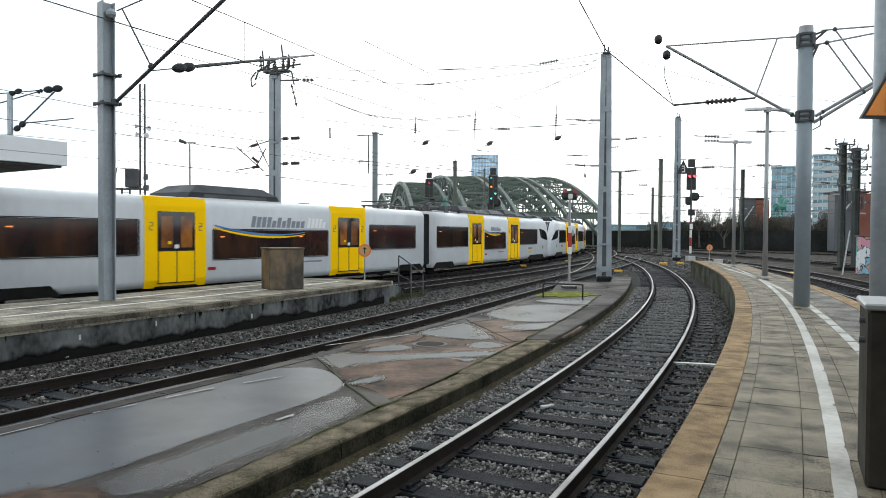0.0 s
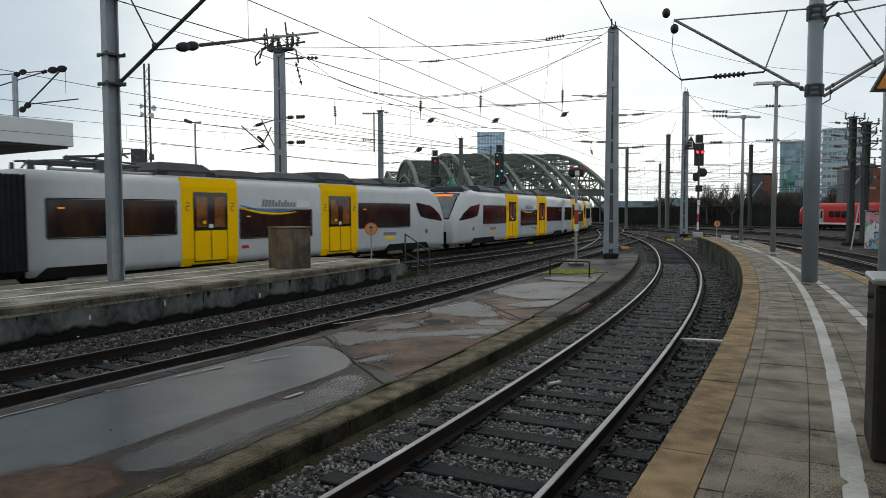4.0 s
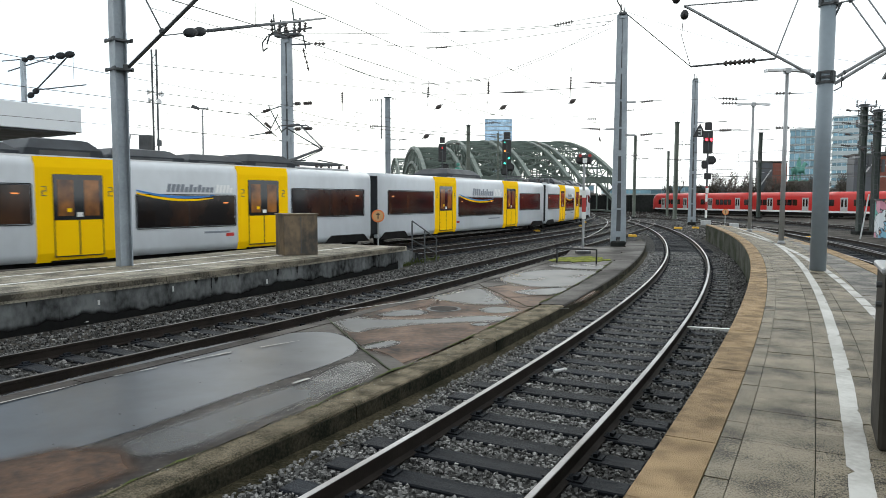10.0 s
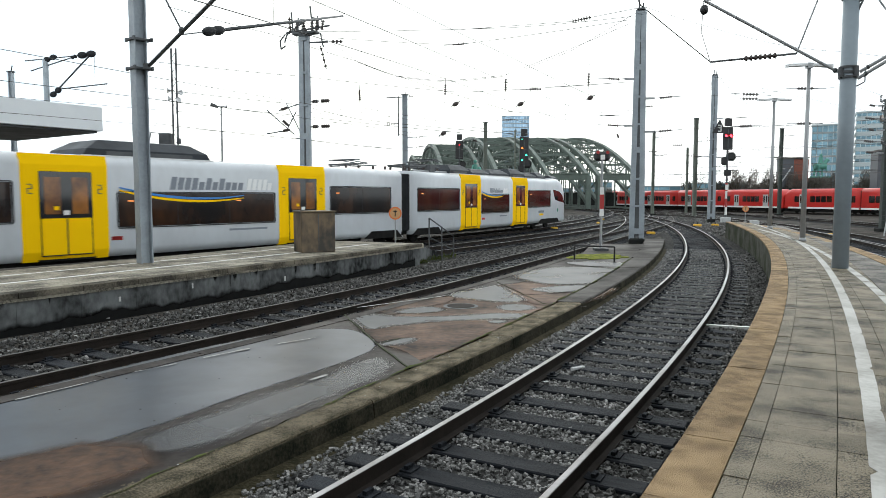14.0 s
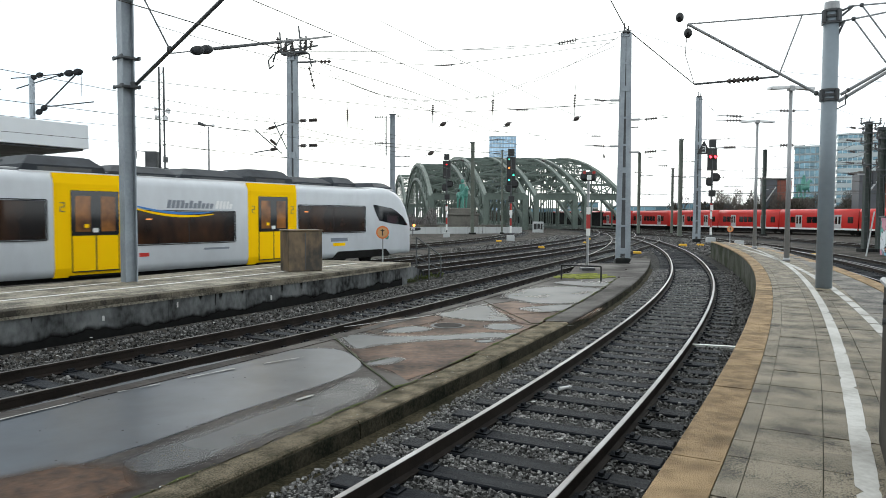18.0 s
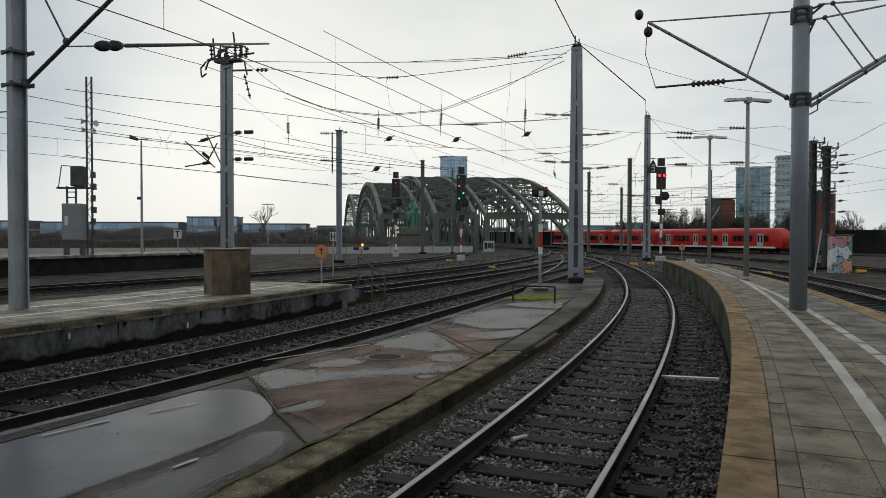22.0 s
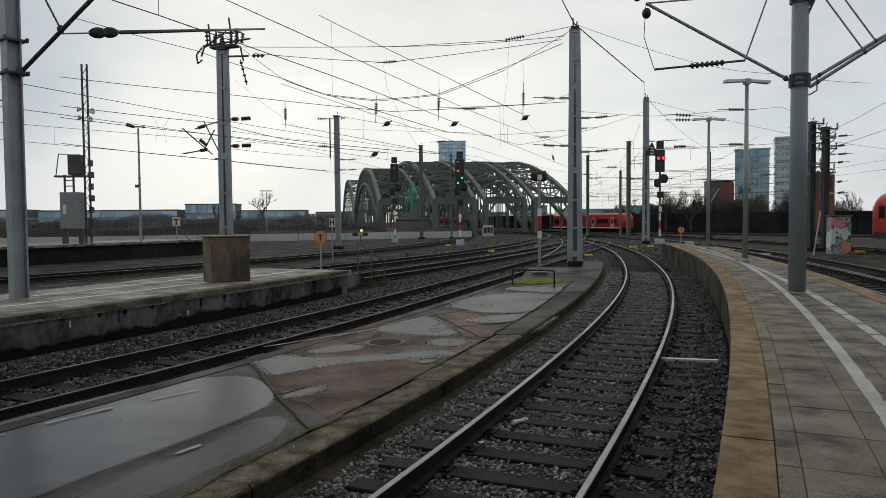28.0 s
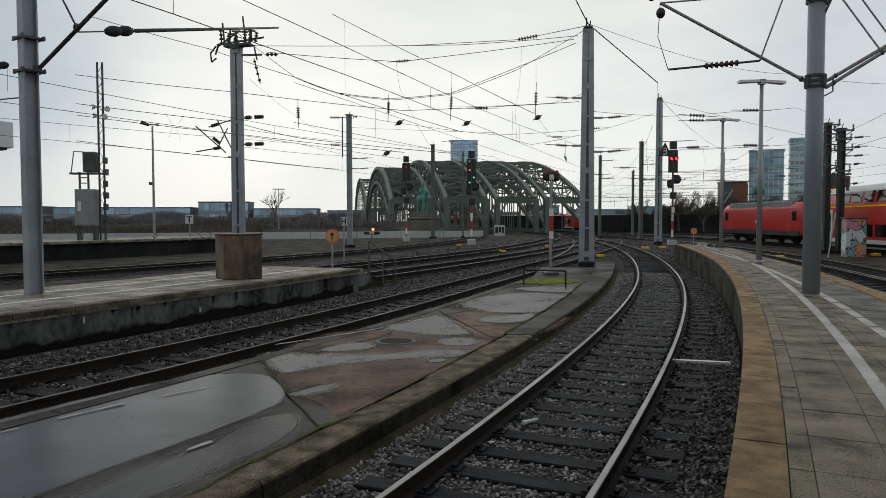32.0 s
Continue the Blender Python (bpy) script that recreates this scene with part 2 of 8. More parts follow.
BROWN = material("brown_edge_slab", (0.4, 0.275, 0.145), (0.17, 0.115, 0.06), 0.75, scale=4.5, fine=150, vary=0.75, bump=1.0, spec=0.2, jitter=0.18, sharp=0.15, fixed=True, grain=1.0)
MOSSY_WALL = material("mossy_platform_wall", (0.085, 0.085, 0.072), (0.022, 0.028, 0.012), 0.9, scale=0.9, fine=8, vary=0.9, bump=0.4, spec=0.1, sharp=0.13)
WHITE_LINE = material("worn_white_paint", (0.52, 0.51, 0.48), (0.2, 0.185, 0.16), 0.65, scale=2.0, fine=24, vary=0.55, bump=0.2, spec=0.2)
LINE_BRIGHT = material("bright_white_paint", (0.78, 0.78, 0.76), (0.5, 0.49, 0.46), 0.6, scale=2.0, fine=20, vary=0.4, bump=0.15)
FADED = material("faded_pale_paint", (0.5, 0.49, 0.47), (0.2, 0.195, 0.185), 0.6, scale=4, fine=30, vary=0.8, spec=0.15)
MOSS = material("yellow_green_moss", (0.24, 0.26, 0.03), (0.06, 0.075, 0.018), 0.95, scale=4, fine=40, vary=0.7, bump=1.0, spec=0.1, sharp=0.2)
MOSS_DARK = material("dull_kerb_moss", (0.095, 0.12, 0.022), (0.035, 0.042, 0.014), 0.95, scale=4, fine=40, vary=0.8, bump=1.0, spec=0.1)
STEEL_BLUE = material("blue_grey_painted_steel", (0.36, 0.4, 0.435), (0.23, 0.255, 0.28), 0.5, 0.1, scale=1.2, fine=12, vary=0.6, bump=0.05, sharp=0.25)
STEEL_DARK = material("dark_weathered_steel", (0.09, 0.095, 0.1), (0.045, 0.047, 0.05), 0.6, 0.2, scale=1.2, fine=14, vary=0.6, bump=0.06)
MAST_BLUE = material("slate_blue_mast_paint", (0.255, 0.3, 0.335), (0.185, 0.215, 0.24), 0.45, 0.05, scale=0.9, fine=10, vary=0.5, bump=0.04)
STEEL_MOSS = material("dark_green_mast_paint", (0.05, 0.065, 0.055), (0.03, 0.038, 0.033), 0.6, 0.1, scale=0.8, fine=9, vary=0.6, bump=0.06)
STEEL_GREEN = material("green_grey_mast_paint", (0.16, 0.18, 0.15), (0.1, 0.105, 0.085), 0.6, 0.1, scale=0.8, fine=9, vary=0.6, bump=0.06)
GALV = material("galvanised_steel", (0.34, 0.345, 0.35), (0.24, 0.245, 0.25), 0.45, 0.4, scale=1.5, fine=18, vary=0.5, bump=0.05)
BRIDGE = material("green_bridge_paint", (0.15, 0.182, 0.158), (0.082, 0.102, 0.088), 0.65, scale=0.2, fine=2.0, vary=0.8, bump=0.05, spec=0.25)
BLACK = material("black_enamel", (0.012, 0.012, 0.013), (0.02, 0.02, 0.02), 0.5, bump=0.03)
WIRE = material("copper_wire", (0.06, 0.055, 0.05), (0.04, 0.036, 0.03), 0.6, 0.3, bump=0)
CERAMIC = material("brown_insulator", (0.05, 0.035, 0.03), (0.03, 0.022, 0.02), 0.35, bump=0)
RED_PAINT = material("red_enamel", (0.42, 0.03, 0.025), (0.3, 0.02, 0.02), 0.45, bump=0.03)
WHITE_PAINT = material("white_enamel", (0.75, 0.75, 0.73), (0.6, 0.6, 0.58), 0.5, bump=0.03, vary=0.4)
ORANGE = material("orange_enamel", (0.75, 0.2, 0.05), (0.6, 0.15, 0.04), 0.5, bump=0.02)
YELLOW = material("yellow_enamel", (0.72, 0.42, 0.02), (0.5, 0.28, 0.02), 0.5, bump=0.04)
RUSTBOX = material("rust_streaked_sheet", (0.18, 0.125, 0.07), (0.042, 0.036, 0.029), 0.6, scale=1.5, fine=7, vary=0.85, bump=0.12, stretch=(1, 1, 0.6), sharp=0.15)
GREY_BOX = material("grey_cabinet_paint", (0.28, 0.3, 0.31), None, 0.5, bump=0.05)
BRICK_RED = material("red_brickwork", (0.22, 0.075, 0.05), (0.13, 0.05, 0.035), 0.85, scale=0.5, fine=8, vary=0.7, bump=0.3)
SANDSTONE = material("dark_sandstone", (0.16, 0.15, 0.13), (0.075, 0.07, 0.062), 0.85, scale=0.4, fine=4, vary=0.8, bump=0.3)
BRONZE = material("green_bronze", (0.1, 0.3, 0.24), (0.06, 0.17, 0.14), 0.6, 0.1, scale=0.8, fine=5, vary=0.6, bump=0.1)
PARAPET = material("pale_parapet", (0.46, 0.47, 0.47), (0.33, 0.34, 0.34), 0.8, scale=0.2, fine=2, vary=0.5)
CANOPY = material("white_canopy_sheet", (0.72, 0.74, 0.76), (0.6, 0.62, 0.64), 0.5, vary=0.3, bump=0.02)
BARK = material("winter_twigs", (0.12, 0.105, 0.09), (0.07, 0.06, 0.052), 0.95, scale=0.6, fine=5, vary=0.7, spec=0.1)
# twig colour paled in place of distance haze
HAZE_TWIG = material("haze_paled_twigs", (0.2, 0.185, 0.18), (0.13, 0.12, 0.118), 1.0, scale=0.2, fine=3, vary=0.7, bump=0, spec=0.05, jitter=0.3, island=True)
THICKET = material("grey_brown_winter_twigs", (0.17, 0.15, 0.132), (0.085, 0.075, 0.066), 0.95, scale=0.5, fine=4, vary=0.8, spec=0.05, jitter=0.35, island=True)
SHRUB = material("winter_scrub", (0.075, 0.068, 0.05), (0.03, 0.029, 0.022), 0.95, scale=0.5, fine=4, vary=0.8, jitter=0.35, island=True)
HEDGE = material("dark_embankment_wall", (0.035, 0.036, 0.034), (0.012, 0.013, 0.013), 0.9, scale=0.25, fine=2, vary=0.8, bump=0.3, spec=0.1)
TOWER_GLASS = material("tower_glass", (0.28, 0.42, 0.56), (0.36, 0.48, 0.6), 0.2, 0.45, scale=0.05, fine=0.6, vary=0.6, bump=0, jitter=0.25)
OFFICE_GLASS = material("office_glass", (0.13, 0.24, 0.3), (0.22, 0.34, 0.4), 0.2, 0.35, scale=0.06, fine=0.7, vary=0.6, bump=0, jitter=0.3)
FACADE_GREY = material("grey_facade", (0.3, 0.31, 0.31), (0.2, 0.21, 0.21), 0.7, scale=0.1, fine=1, vary=0.5)
FACADE_PALE = material("pale_facade", (0.5, 0.55, 0.56), (0.4, 0.44, 0.45), 0.5, scale=0.1, fine=1, vary=0.5)
FACADE_DARK = material("dark_facade", (0.09, 0.1, 0.115), (0.05, 0.055, 0.06), 0.6, scale=0.1, fine=1, vary=0.6)
DARKBOX = material("dark_brown_weathered_metal", (0.045, 0.04, 0.032), (0.018, 0.016, 0.013), 0.75, scale=2.2, fine=14, vary=0.8, bump=0.25, spec=0.15)
SIGN_ORANGE = material("orange_sign_sheet", (0.85, 0.3, 0.02), (0.75, 0.25, 0.02), 0.45, bump=0.01)


def spray_paint(name):
    m = material(name, (0.5, 0.52, 0.54), (0.35, 0.36, 0.38), 0.6)
    n, l = m.node_tree.nodes, m.node_tree.links
    co, nz, vo = n.new("ShaderNodeTexCoord"), n.new("ShaderNodeTexNoise"), n.new("ShaderNodeTexVoronoi")
    nz.inputs["Scale"].default_value = 2.3
    mx = n.new("ShaderNodeMix")
    mx.data_type = "VECTOR"
    mx.inputs["Factor"].default_value = 0.6
    l.new(co.outputs["Object"], nz.inputs["Vector"])
    l.new(co.outputs["Object"], mx.inputs[4])
    l.new(nz.outputs["Color"], mx.inputs[5])
    l.new(mx.outputs[1], vo.inputs["Vector"])
    vo.inputs["Scale"].default_value = 2.6
    edge = n.new("ShaderNodeTexVoronoi")
    edge.feature = "DISTANCE_TO_EDGE"
    edge.inputs["Scale"].default_value = 2.6
    l.new(mx.outputs[1], edge.inputs["Vector"])
    sep, pick, rim, out = n.new("ShaderNodeSeparateColor"), n.new("ShaderNodeValToRGB"), n.new("ShaderNodeMapRange"), n.new("ShaderNodeMix")
    pick.color_ramp.interpolation = "CONSTANT"
    stops = pick.color_ramp.elements
    stops[0].position, stops[0].color = 0.0, (0.22, 0.42, 0.55, 1)
    stops[1].position, stops[1].color = 0.3, (0.62, 0.66, 0.68, 1)
    for at_, c in ((0.5, (0.62, 0.3, 0.2, 1)), (0.66, (0.62, 0.5, 0.2, 1)), (0.8, (0.55, 0.25, 0.32, 1)), (0.9, (0.1, 0.35, 0.3, 1))):
        stops.new(at_).color = c
    rim.inputs["From Min"].default_value, rim.inputs["From Max"].default_value = 0.02, 0.05
    out.data_type = "RGBA"
    out.inputs[6].default_value = (0.03, 0.03, 0.04, 1)
    l.new(vo.outputs["Color"], sep.inputs["Color"])
    l.new(sep.outputs["Red"], pick.inputs["Fac"])
    l.new(edge.outputs["Distance"], rim.inputs["Value"])
    l.new(rim.outputs["Result"], out.inputs["Factor"])
    l.new(pick.outputs["Color"], out.inputs[7])
    l.new(out.outputs[2], n["Principled BSDF"].inputs["Base Color"])
    return m


GRAFFITI = spray_paint("graffiti_paint")
# rolling stock
TRAIN_GREY = material("silver_grey_train_paint", (0.6, 0.625, 0.655), (0.5, 0.515, 0.54), 0.35, 0.0, scale=0.5, fine=4, vary=0.6, bump=0, coat=0.25, stretch=(1, 1, 0.5))
TRAIN_YELLOW = material("yellow_train_paint", (1.0, 0.6, 0.0), (0.94, 0.54, 0.0), 0.6, scale=0.5, fine=3, vary=0.35, bump=0, spec=0.03)
TRAIN_RED = material("red_train_paint", (0.52, 0.02, 0.015), (0.44, 0.017, 0.013), 0.42, scale=0.4, fine=3, vary=0.4, bump=0, spec=0.4, coat=0.25)
DOOR_GREY = material("door_grey_paint", (0.42, 0.42, 0.42), (0.34, 0.34, 0.34), 0.45, scale=0.5, fine=4, vary=0.4, bump=0)
TRAIN_PALE = material("pale_grey_train_paint", (0.66, 0.66, 0.66), (0.55, 0.55, 0.55), 0.42, scale=0.5, fine=4, vary=0.4, bump=0)
TRAIN_ROOF = material("dark_roof_gear", (0.03, 0.037, 0.047), (0.014, 0.017, 0.022), 0.55, scale=1, fine=6, vary=0.7, bump=0.05, spec=0.3)
TRAIN_UNDER = material("grimy_underframe", (0.014, 0.0135, 0.013), (0.007, 0.007, 0.0065), 0.8, scale=2, fine=14, vary=0.6, bump=0.2, spec=0.08)
RUBBER = material("black_gangway_rubber", (0.03, 0.032, 0.035), (0.015, 0.015, 0.017), 0.75, scale=2, fine=12, bump=0.1, spec=0.12)
PANE = material("dark_train_pane", (0.008, 0.007, 0.008), (0.055, 0.024, 0.011), 0.08, scale=0.7, fine=2.0, vary=0.7, bump=0, spec=0.4, rough_vary=0.03, sharp=0.16, bias=0.09, stretch=(1, 1, 0.5))
# orange base colour stands in for a lit interior; the pane is opaque
PANE_DOOR = material("warm_painted_door_pane", (0.36, 0.14, 0.028), (0.07, 0.028, 0.012), 0.08, scale=1.3, fine=3, vary=0.8, bump=0, spec=0.5, rough_vary=0.03, sharp=0.2)
# pale base carries the screen's sky reflection and inside light
FRONT_GLASS = material("sky_paled_windscreen", (0.17, 0.2, 0.21), (0.09, 0.11, 0.12), 0.07, scale=0.8, fine=3, vary=0.6, bump=0, spec=0.9, rough_vary=0.03, sharp=0.3)
CAB_GLASS = material("black_cab_glass", (0.012, 0.013, 0.015), (0.02, 0.022, 0.026), 0.06, bump=0, spec=0.6, rough_vary=0.03)
DAMP = material("damp_margin", (0.045, 0.036, 0.03), (0.02, 0.016, 0.014), 0.5, scale=0.9, fine=12, vary=0.8, bump=0.12, spec=0.12, sharp=0.2, fade=True)
# kerb's upright side: track grime, with its shade darkened into the colour
KERB_FACE = material("shaded_grimy_kerb_face", (0.05, 0.044, 0.03), (0.011, 0.012, 0.008), 0.9, scale=2.4, fine=30, vary=0.85, bump=0.7, spec=0.08, sharp=0.18, grain=0.7)
LEDGE = material("mossy_ledge", (0.07, 0.058, 0.036), (0.022, 0.021, 0.012), 0.9, scale=2.4, fine=30, vary=0.85, bump=0.9, spec=0.08, sharp=0.18, grain=0.9)
SOOT_SHADE = material("soot_and_shade_black", (0.008, 0.008, 0.008), (0.016, 0.016, 0.0155), 0.95, scale=1.4, fine=9, vary=0.7, bump=0.3, spec=0.05, fade=True)
LEAF_DARK = material("wet_dead_leaf", (0.02, 0.014, 0.01), (0.01, 0.008, 0.006), 0.7, spec=0.2)
LIME = material("lime_deposit", (0.55, 0.55, 0.53), (0.35, 0.35, 0.34), 0.9, bump=0.1)
CRACK = material("mossy_crack", (0.04, 0.055, 0.013), (0.016, 0.016, 0.009), 0.95, scale=5, fine=30, vary=0.8)
LAMP_STREAK = glow("cabin_lamp", (1.0, 0.3, 0.06), 0.35)
LED_WHITE = glow("white_led", (1.0, 0.97, 0.9), 6.0)
LED_RED = glow("red_signal_lamp", (1.0, 0.02, 0.03), 7.0)
LED_DIM = glow("dim_red_lamp", (0.8, 0.02, 0.03), 1.0)
LED_GREEN = glow("green_signal_lamp", (0.1, 1.0, 0.6), 1.6)
LED_ORANGE = glow("orange_signal_lamp", (1.0, 0.16, 0.03), 2.2)
LED_FAINT = glow("faint_green_lamp", (0.1, 0.6, 0.45), 0.5)
LED_AMBER = glow("amber_signal_lamp", (1.0, 0.3, 0.05), 2.5)
LED_DISPLAY = glow("amber_destination_display", (1.0, 0.2, 0.01), 0.5)


# ---- building tools ----
def thing(name, label="", category="", group="", kind="", at=None):
    ob = new(name)
    ob.empty_display_size = 0.2
    if at is not None:
        ob.matrix_world = at
    return tagged(ob, label, category, group, kind)


def link(name, mesh, mat, parent=None, label="", smooth=False):
    if mat is not None and not mesh.materials:
        mesh.materials.append(mat)
    ob = new(name, mesh)
    if parent is not None:
        ob.parent = parent
    if label:
        ob["label"] = label
    return ob


def mesh_of(name, bm, smooth=False):
    me = bpy.data.meshes.new(name)
    bmesh.ops.recalc_face_normals(bm, faces=bm.faces)
    if smooth:
        for f in bm.faces:
            f.smooth = True
    bm.to_mesh(me)
    bm.free()
    return me


def part(name, bm, mat, parent=None, label="", smooth=False):
    """Links a bmesh as one mesh object under a thing or a part."""
    return link(name, mesh_of(name, bm, smooth), mat, parent, label)


def B():
    return bmesh.new()


def add_box(bm, x0, x1, y0, y1, z0, z1, bevel=0.0, m=None):
    c = bmesh.ops.create_cube(bm, size=1.0)["verts"]
    bmesh.ops.scale(bm, vec=(abs(x1 - x0), abs(y1 - y0), abs(z1 - z0)), verts=c)
    bmesh.ops.translate(bm, vec=((x0 + x1) / 2, (y0 + y1) / 2, (z0 + z1) / 2), verts=c)
    if m is not None:
        bmesh.ops.transform(bm, matrix=m, verts=c)
    if bevel:
        es = {e for v in c for e in v.link_edges}
        bmesh.ops.bevel(bm, geom=list(es), offset=bevel, segments=1, affect="EDGES")
    return bm


def add_tube(bm, a, b, r, r2=None, sides=8, caps=True):
    a, b = Vector(a), Vector(b)
    d = b - a
    m = Matrix.Translation((a + b) / 2) @ d.to_track_quat("Z", "Y").to_matrix().to_4x4()
    bmesh.ops.create_cone(bm, cap_ends=caps, segments=sides, radius1=r, radius2=r if r2 is None else r2, depth=d.length, matrix=m)
    return bm


def add_beam(bm, a, b, w, h, up=(0, 0, 1)):
    """A square bar from a to b."""
    a, b = Vector(a), Vector(b)
    d = (b - a)
    if d.length < 1e-6:
        return bm
    z = Vector(up)
    x = d.normalized()
    if abs(x.dot(z)) > 0.98:
        z = Vector((0, 1, 0))
    y = z.cross(x).normalized()
    z = x.cross(y)
    m = Matrix((x, y, z)).transposed().to_4x4()
    m.translation = (a + b) / 2
    return add_box(bm, -d.length / 2, d.length / 2, -w / 2, w / 2, -h / 2, h / 2, m=m)


def add_ball(bm, c, r, sz=1.0, seg=10):
    bmesh.ops.create_uvsphere(bm, u_segments=seg, v_segments=max(5, seg // 2), radius=r, matrix=Matrix.Translation(c) @ Matrix.Diagonal((1, 1, sz, 1)))
    return bm


def add_prism(bm, outline, z0, z1):
    """An upright prism over a closed outline of (x, y)."""
    lo = [bm.verts.new((x, y, z0)) for x, y in outline]
    hi = [bm.verts.new((x, y, z1)) for x, y in outline]
    n = len(outline)
    bm.faces.new(hi)
    bm.faces.new(lo[::-1])
    for i in range(n):
        bm.faces.new((lo[i], lo[(i + 1) % n], hi[(i + 1) % n], hi[i]))
    return bm


def add_cord(bm, points, r, sides=4):
    """One unbroken round cord through the points."""
    rings = []
    pts = [Vector(p) for p in points]
    for i, p in enumerate(pts):
        d = (pts[min(i + 1, len(pts) - 1)] - pts[max(i - 1, 0)]).normalized()
        u = d.cross(Vector((0, 0, 1)) if abs(d.z) < 0.9 else Vector((1, 0, 0))).normalized()
        v = d.cross(u)
        rings.append([bm.verts.new(p + (u * math.cos(2 * math.pi * k / sides) + v * math.sin(2 * math.pi * k / sides)) * r) for k in range(sides)])
    for a, b in zip(rings, rings[1:]):
        for k in range(sides):
            bm.faces.new((a[k], a[(k + 1) % sides], b[(k + 1) % sides], b[k]))
    return bm


def add_band(bm, points, w, h):
    """One unbroken box bar through points that share an x; w across, h deep."""
    rings = []
    pts = [Vector(p) for p in points]
    for i, p in enumerate(pts):
        d = (pts[min(i + 1, len(pts) - 1)] - pts[max(i - 1, 0)]).normalized()
        n = Vector((0, -d.z, d.y))
        rings.append([bm.verts.new(p + Vector((sx * w / 2, 0, 0)) + n * sz * h / 2) for sx, sz in ((-1, -1), (1, -1), (1, 1), (-1, 1))])
    for a, b in zip(rings, rings[1:]):
        for k in range(4):
            bm.faces.new((a[k], a[(k + 1) % 4], b[(k + 1) % 4], b[k]))
    bm.faces.new(rings[0])
    bm.faces.new(rings[-1][::-1])
    return bm


def add_hbeam(bm, w, d, web, flange, z0, z1):
    """An upright H section: flanges stand at x = -w/2 and w/2."""
    a, b, f, t = w / 2, d / 2, flange, web / 2
    return add_prism(bm, [(-a, -b), (-a + f, -b), (-a + f, -t), (a - f, -t), (a - f, -b), (a, -b), (a, b), (a - f, b), (a - f, t), (-a + f, t), (-a + f, b), (-a, b)], z0, z1)


def add_turned(bm, a, b, radii, sides=12):
    """A closed solid of revolution between a and b, with the radii at even steps."""
    a, b = Vector(a), Vector(b)
    z = (b - a).normalized()
    x = z.orthogonal().normalized()
    y = z.cross(x)
    rings = []
    for k, r in enumerate(radii):
        c = a.lerp(b, k / (len(radii) - 1))
        rings.append([bm.verts.new(c + (x * math.cos(2 * math.pi * i / sides) + y * math.sin(2 * math.pi * i / sides)) * r) for i in range(sides)])
    for p, q in zip(rings, rings[1:]):
        for i in range(sides):
            bm.faces.new((p[i], p[(i + 1) % sides], q[(i + 1) % sides], q[i]))
    bm.faces.new(rings[0][::-1])
    bm.faces.new(rings[-1])
    return bm


def bars(pairs, r, sides=6):
    bm = B()
    for a, b in pairs:
        add_tube(bm, a, b, r, sides=sides)
    return bm


class Way:
    """A line on the plan: a start, a heading (radians to the right of +y) and stretches of length and bend."""

    def __init__(self, x, y, turn, stretches, back=0.0, step=0.5):
        pts, h = [], turn
        bx, by, bh = x, y, turn
        k0 = stretches[0][1]
        for _ in range(int(back / step)):
            m = bh - k0 * step / 2
            bx, by, bh = bx - math.sin(m) * step, by - math.cos(m) * step, bh - k0 * step
            pts.insert(0, (bx, by, bh))
        self.zero = len(pts)
        pts.append((x, y, turn))
        for length, bend in stretches:
            for _ in range(int(length / step)):
                m = h + bend * step / 2
                x, y, h = x + math.sin(m) * step, y + math.cos(m) * step, h + bend * step
                pts.append((x, y, h))
        self.p, self.step = pts, step
        self.start, self.end = -self.zero * step, (len(pts) - 1 - self.zero) * step

    def at(self, s, off=0.0):
        """Place and heading at s metres, off metres to the right."""
        u = s / self.step + self.zero
        i = min(max(int(math.floor(u)), 0), len(self.p) - 2)
        f = u - i
        a, b = self.p[i], self.p[i + 1]
        x, y, h = (a[k] + (b[k] - a[k]) * f for k in range(3))
        return x + off * math.cos(h), y - off * math.sin(h), h

    def stand(self, s, off=0.0, z=0.0):
        x, y, h = self.at(s, off)
        return pose(x, y, z, 0, 0, -math.degrees(h))

    def sweep(self, profile, s0, s1, step=1.0, closed=True, z=0.0):
        """A bmesh that carries a cross-section of (off, height) along the line."""
        bm = B()
        n = max(1, int(round((s1 - s0) / step)))
        rings = []
        for i in range(n + 1):
            s = s0 + (s1 - s0) * i / n
            rings.append([bm.verts.new((*self.at(s, o)[:2], z + q)) for o, q in profile])
        k = len(profile)
        for a, b in zip(rings, rings[1:]):
            for j in range(k if closed else k - 1):
                bm.faces.new((a[j], a[(j + 1) % k], b[(j + 1) % k], b[j]))
        if closed:
            bm.faces.new(rings[0])
            bm.faces.new(rings[-1][::-1])
        return bm


def heap(verts, faces, name):
    me = bpy.data.meshes.new(name)
    me.from_pydata(verts, [], faces)
    return me

# ---- plan: lines of the tracks and platforms ----
T1 = Way(-0.659, 4.28, 0.5014, [(14, -0.0065), (14, -0.007), (14, -0.0044), (20, -0.0043), (25, -0.004), (60, -0.002)], back=14)
T2 = Way(-6.068, 8.777, 0.5303, [(14, -0.0078), (34, -0.0004), (30, -0.006), (40, -0.004)], back=18)
T3 = Way(-1.124, 30.06, 0.523, [(40, -0.004), (60, -0.005)], back=30)
TW = Way(-16.638, 14.547, 0.6663, [(15, -0.0068), (15, -0.0035), (20, -0.0064), (30, -0.0043), (30, -0.0041), (110, -0.0022)], back=190)
TL = Way(-14.52, 32.86, 0.6093, [(30, -0.0079), (30, -0.0061), (40, -0.0057), (30, -0.004)], back=40)
TA = Way(16.6, 26.0, 0.31, [(20, -0.0033), (30, -0.0035), (60, -0.004)], back=40)
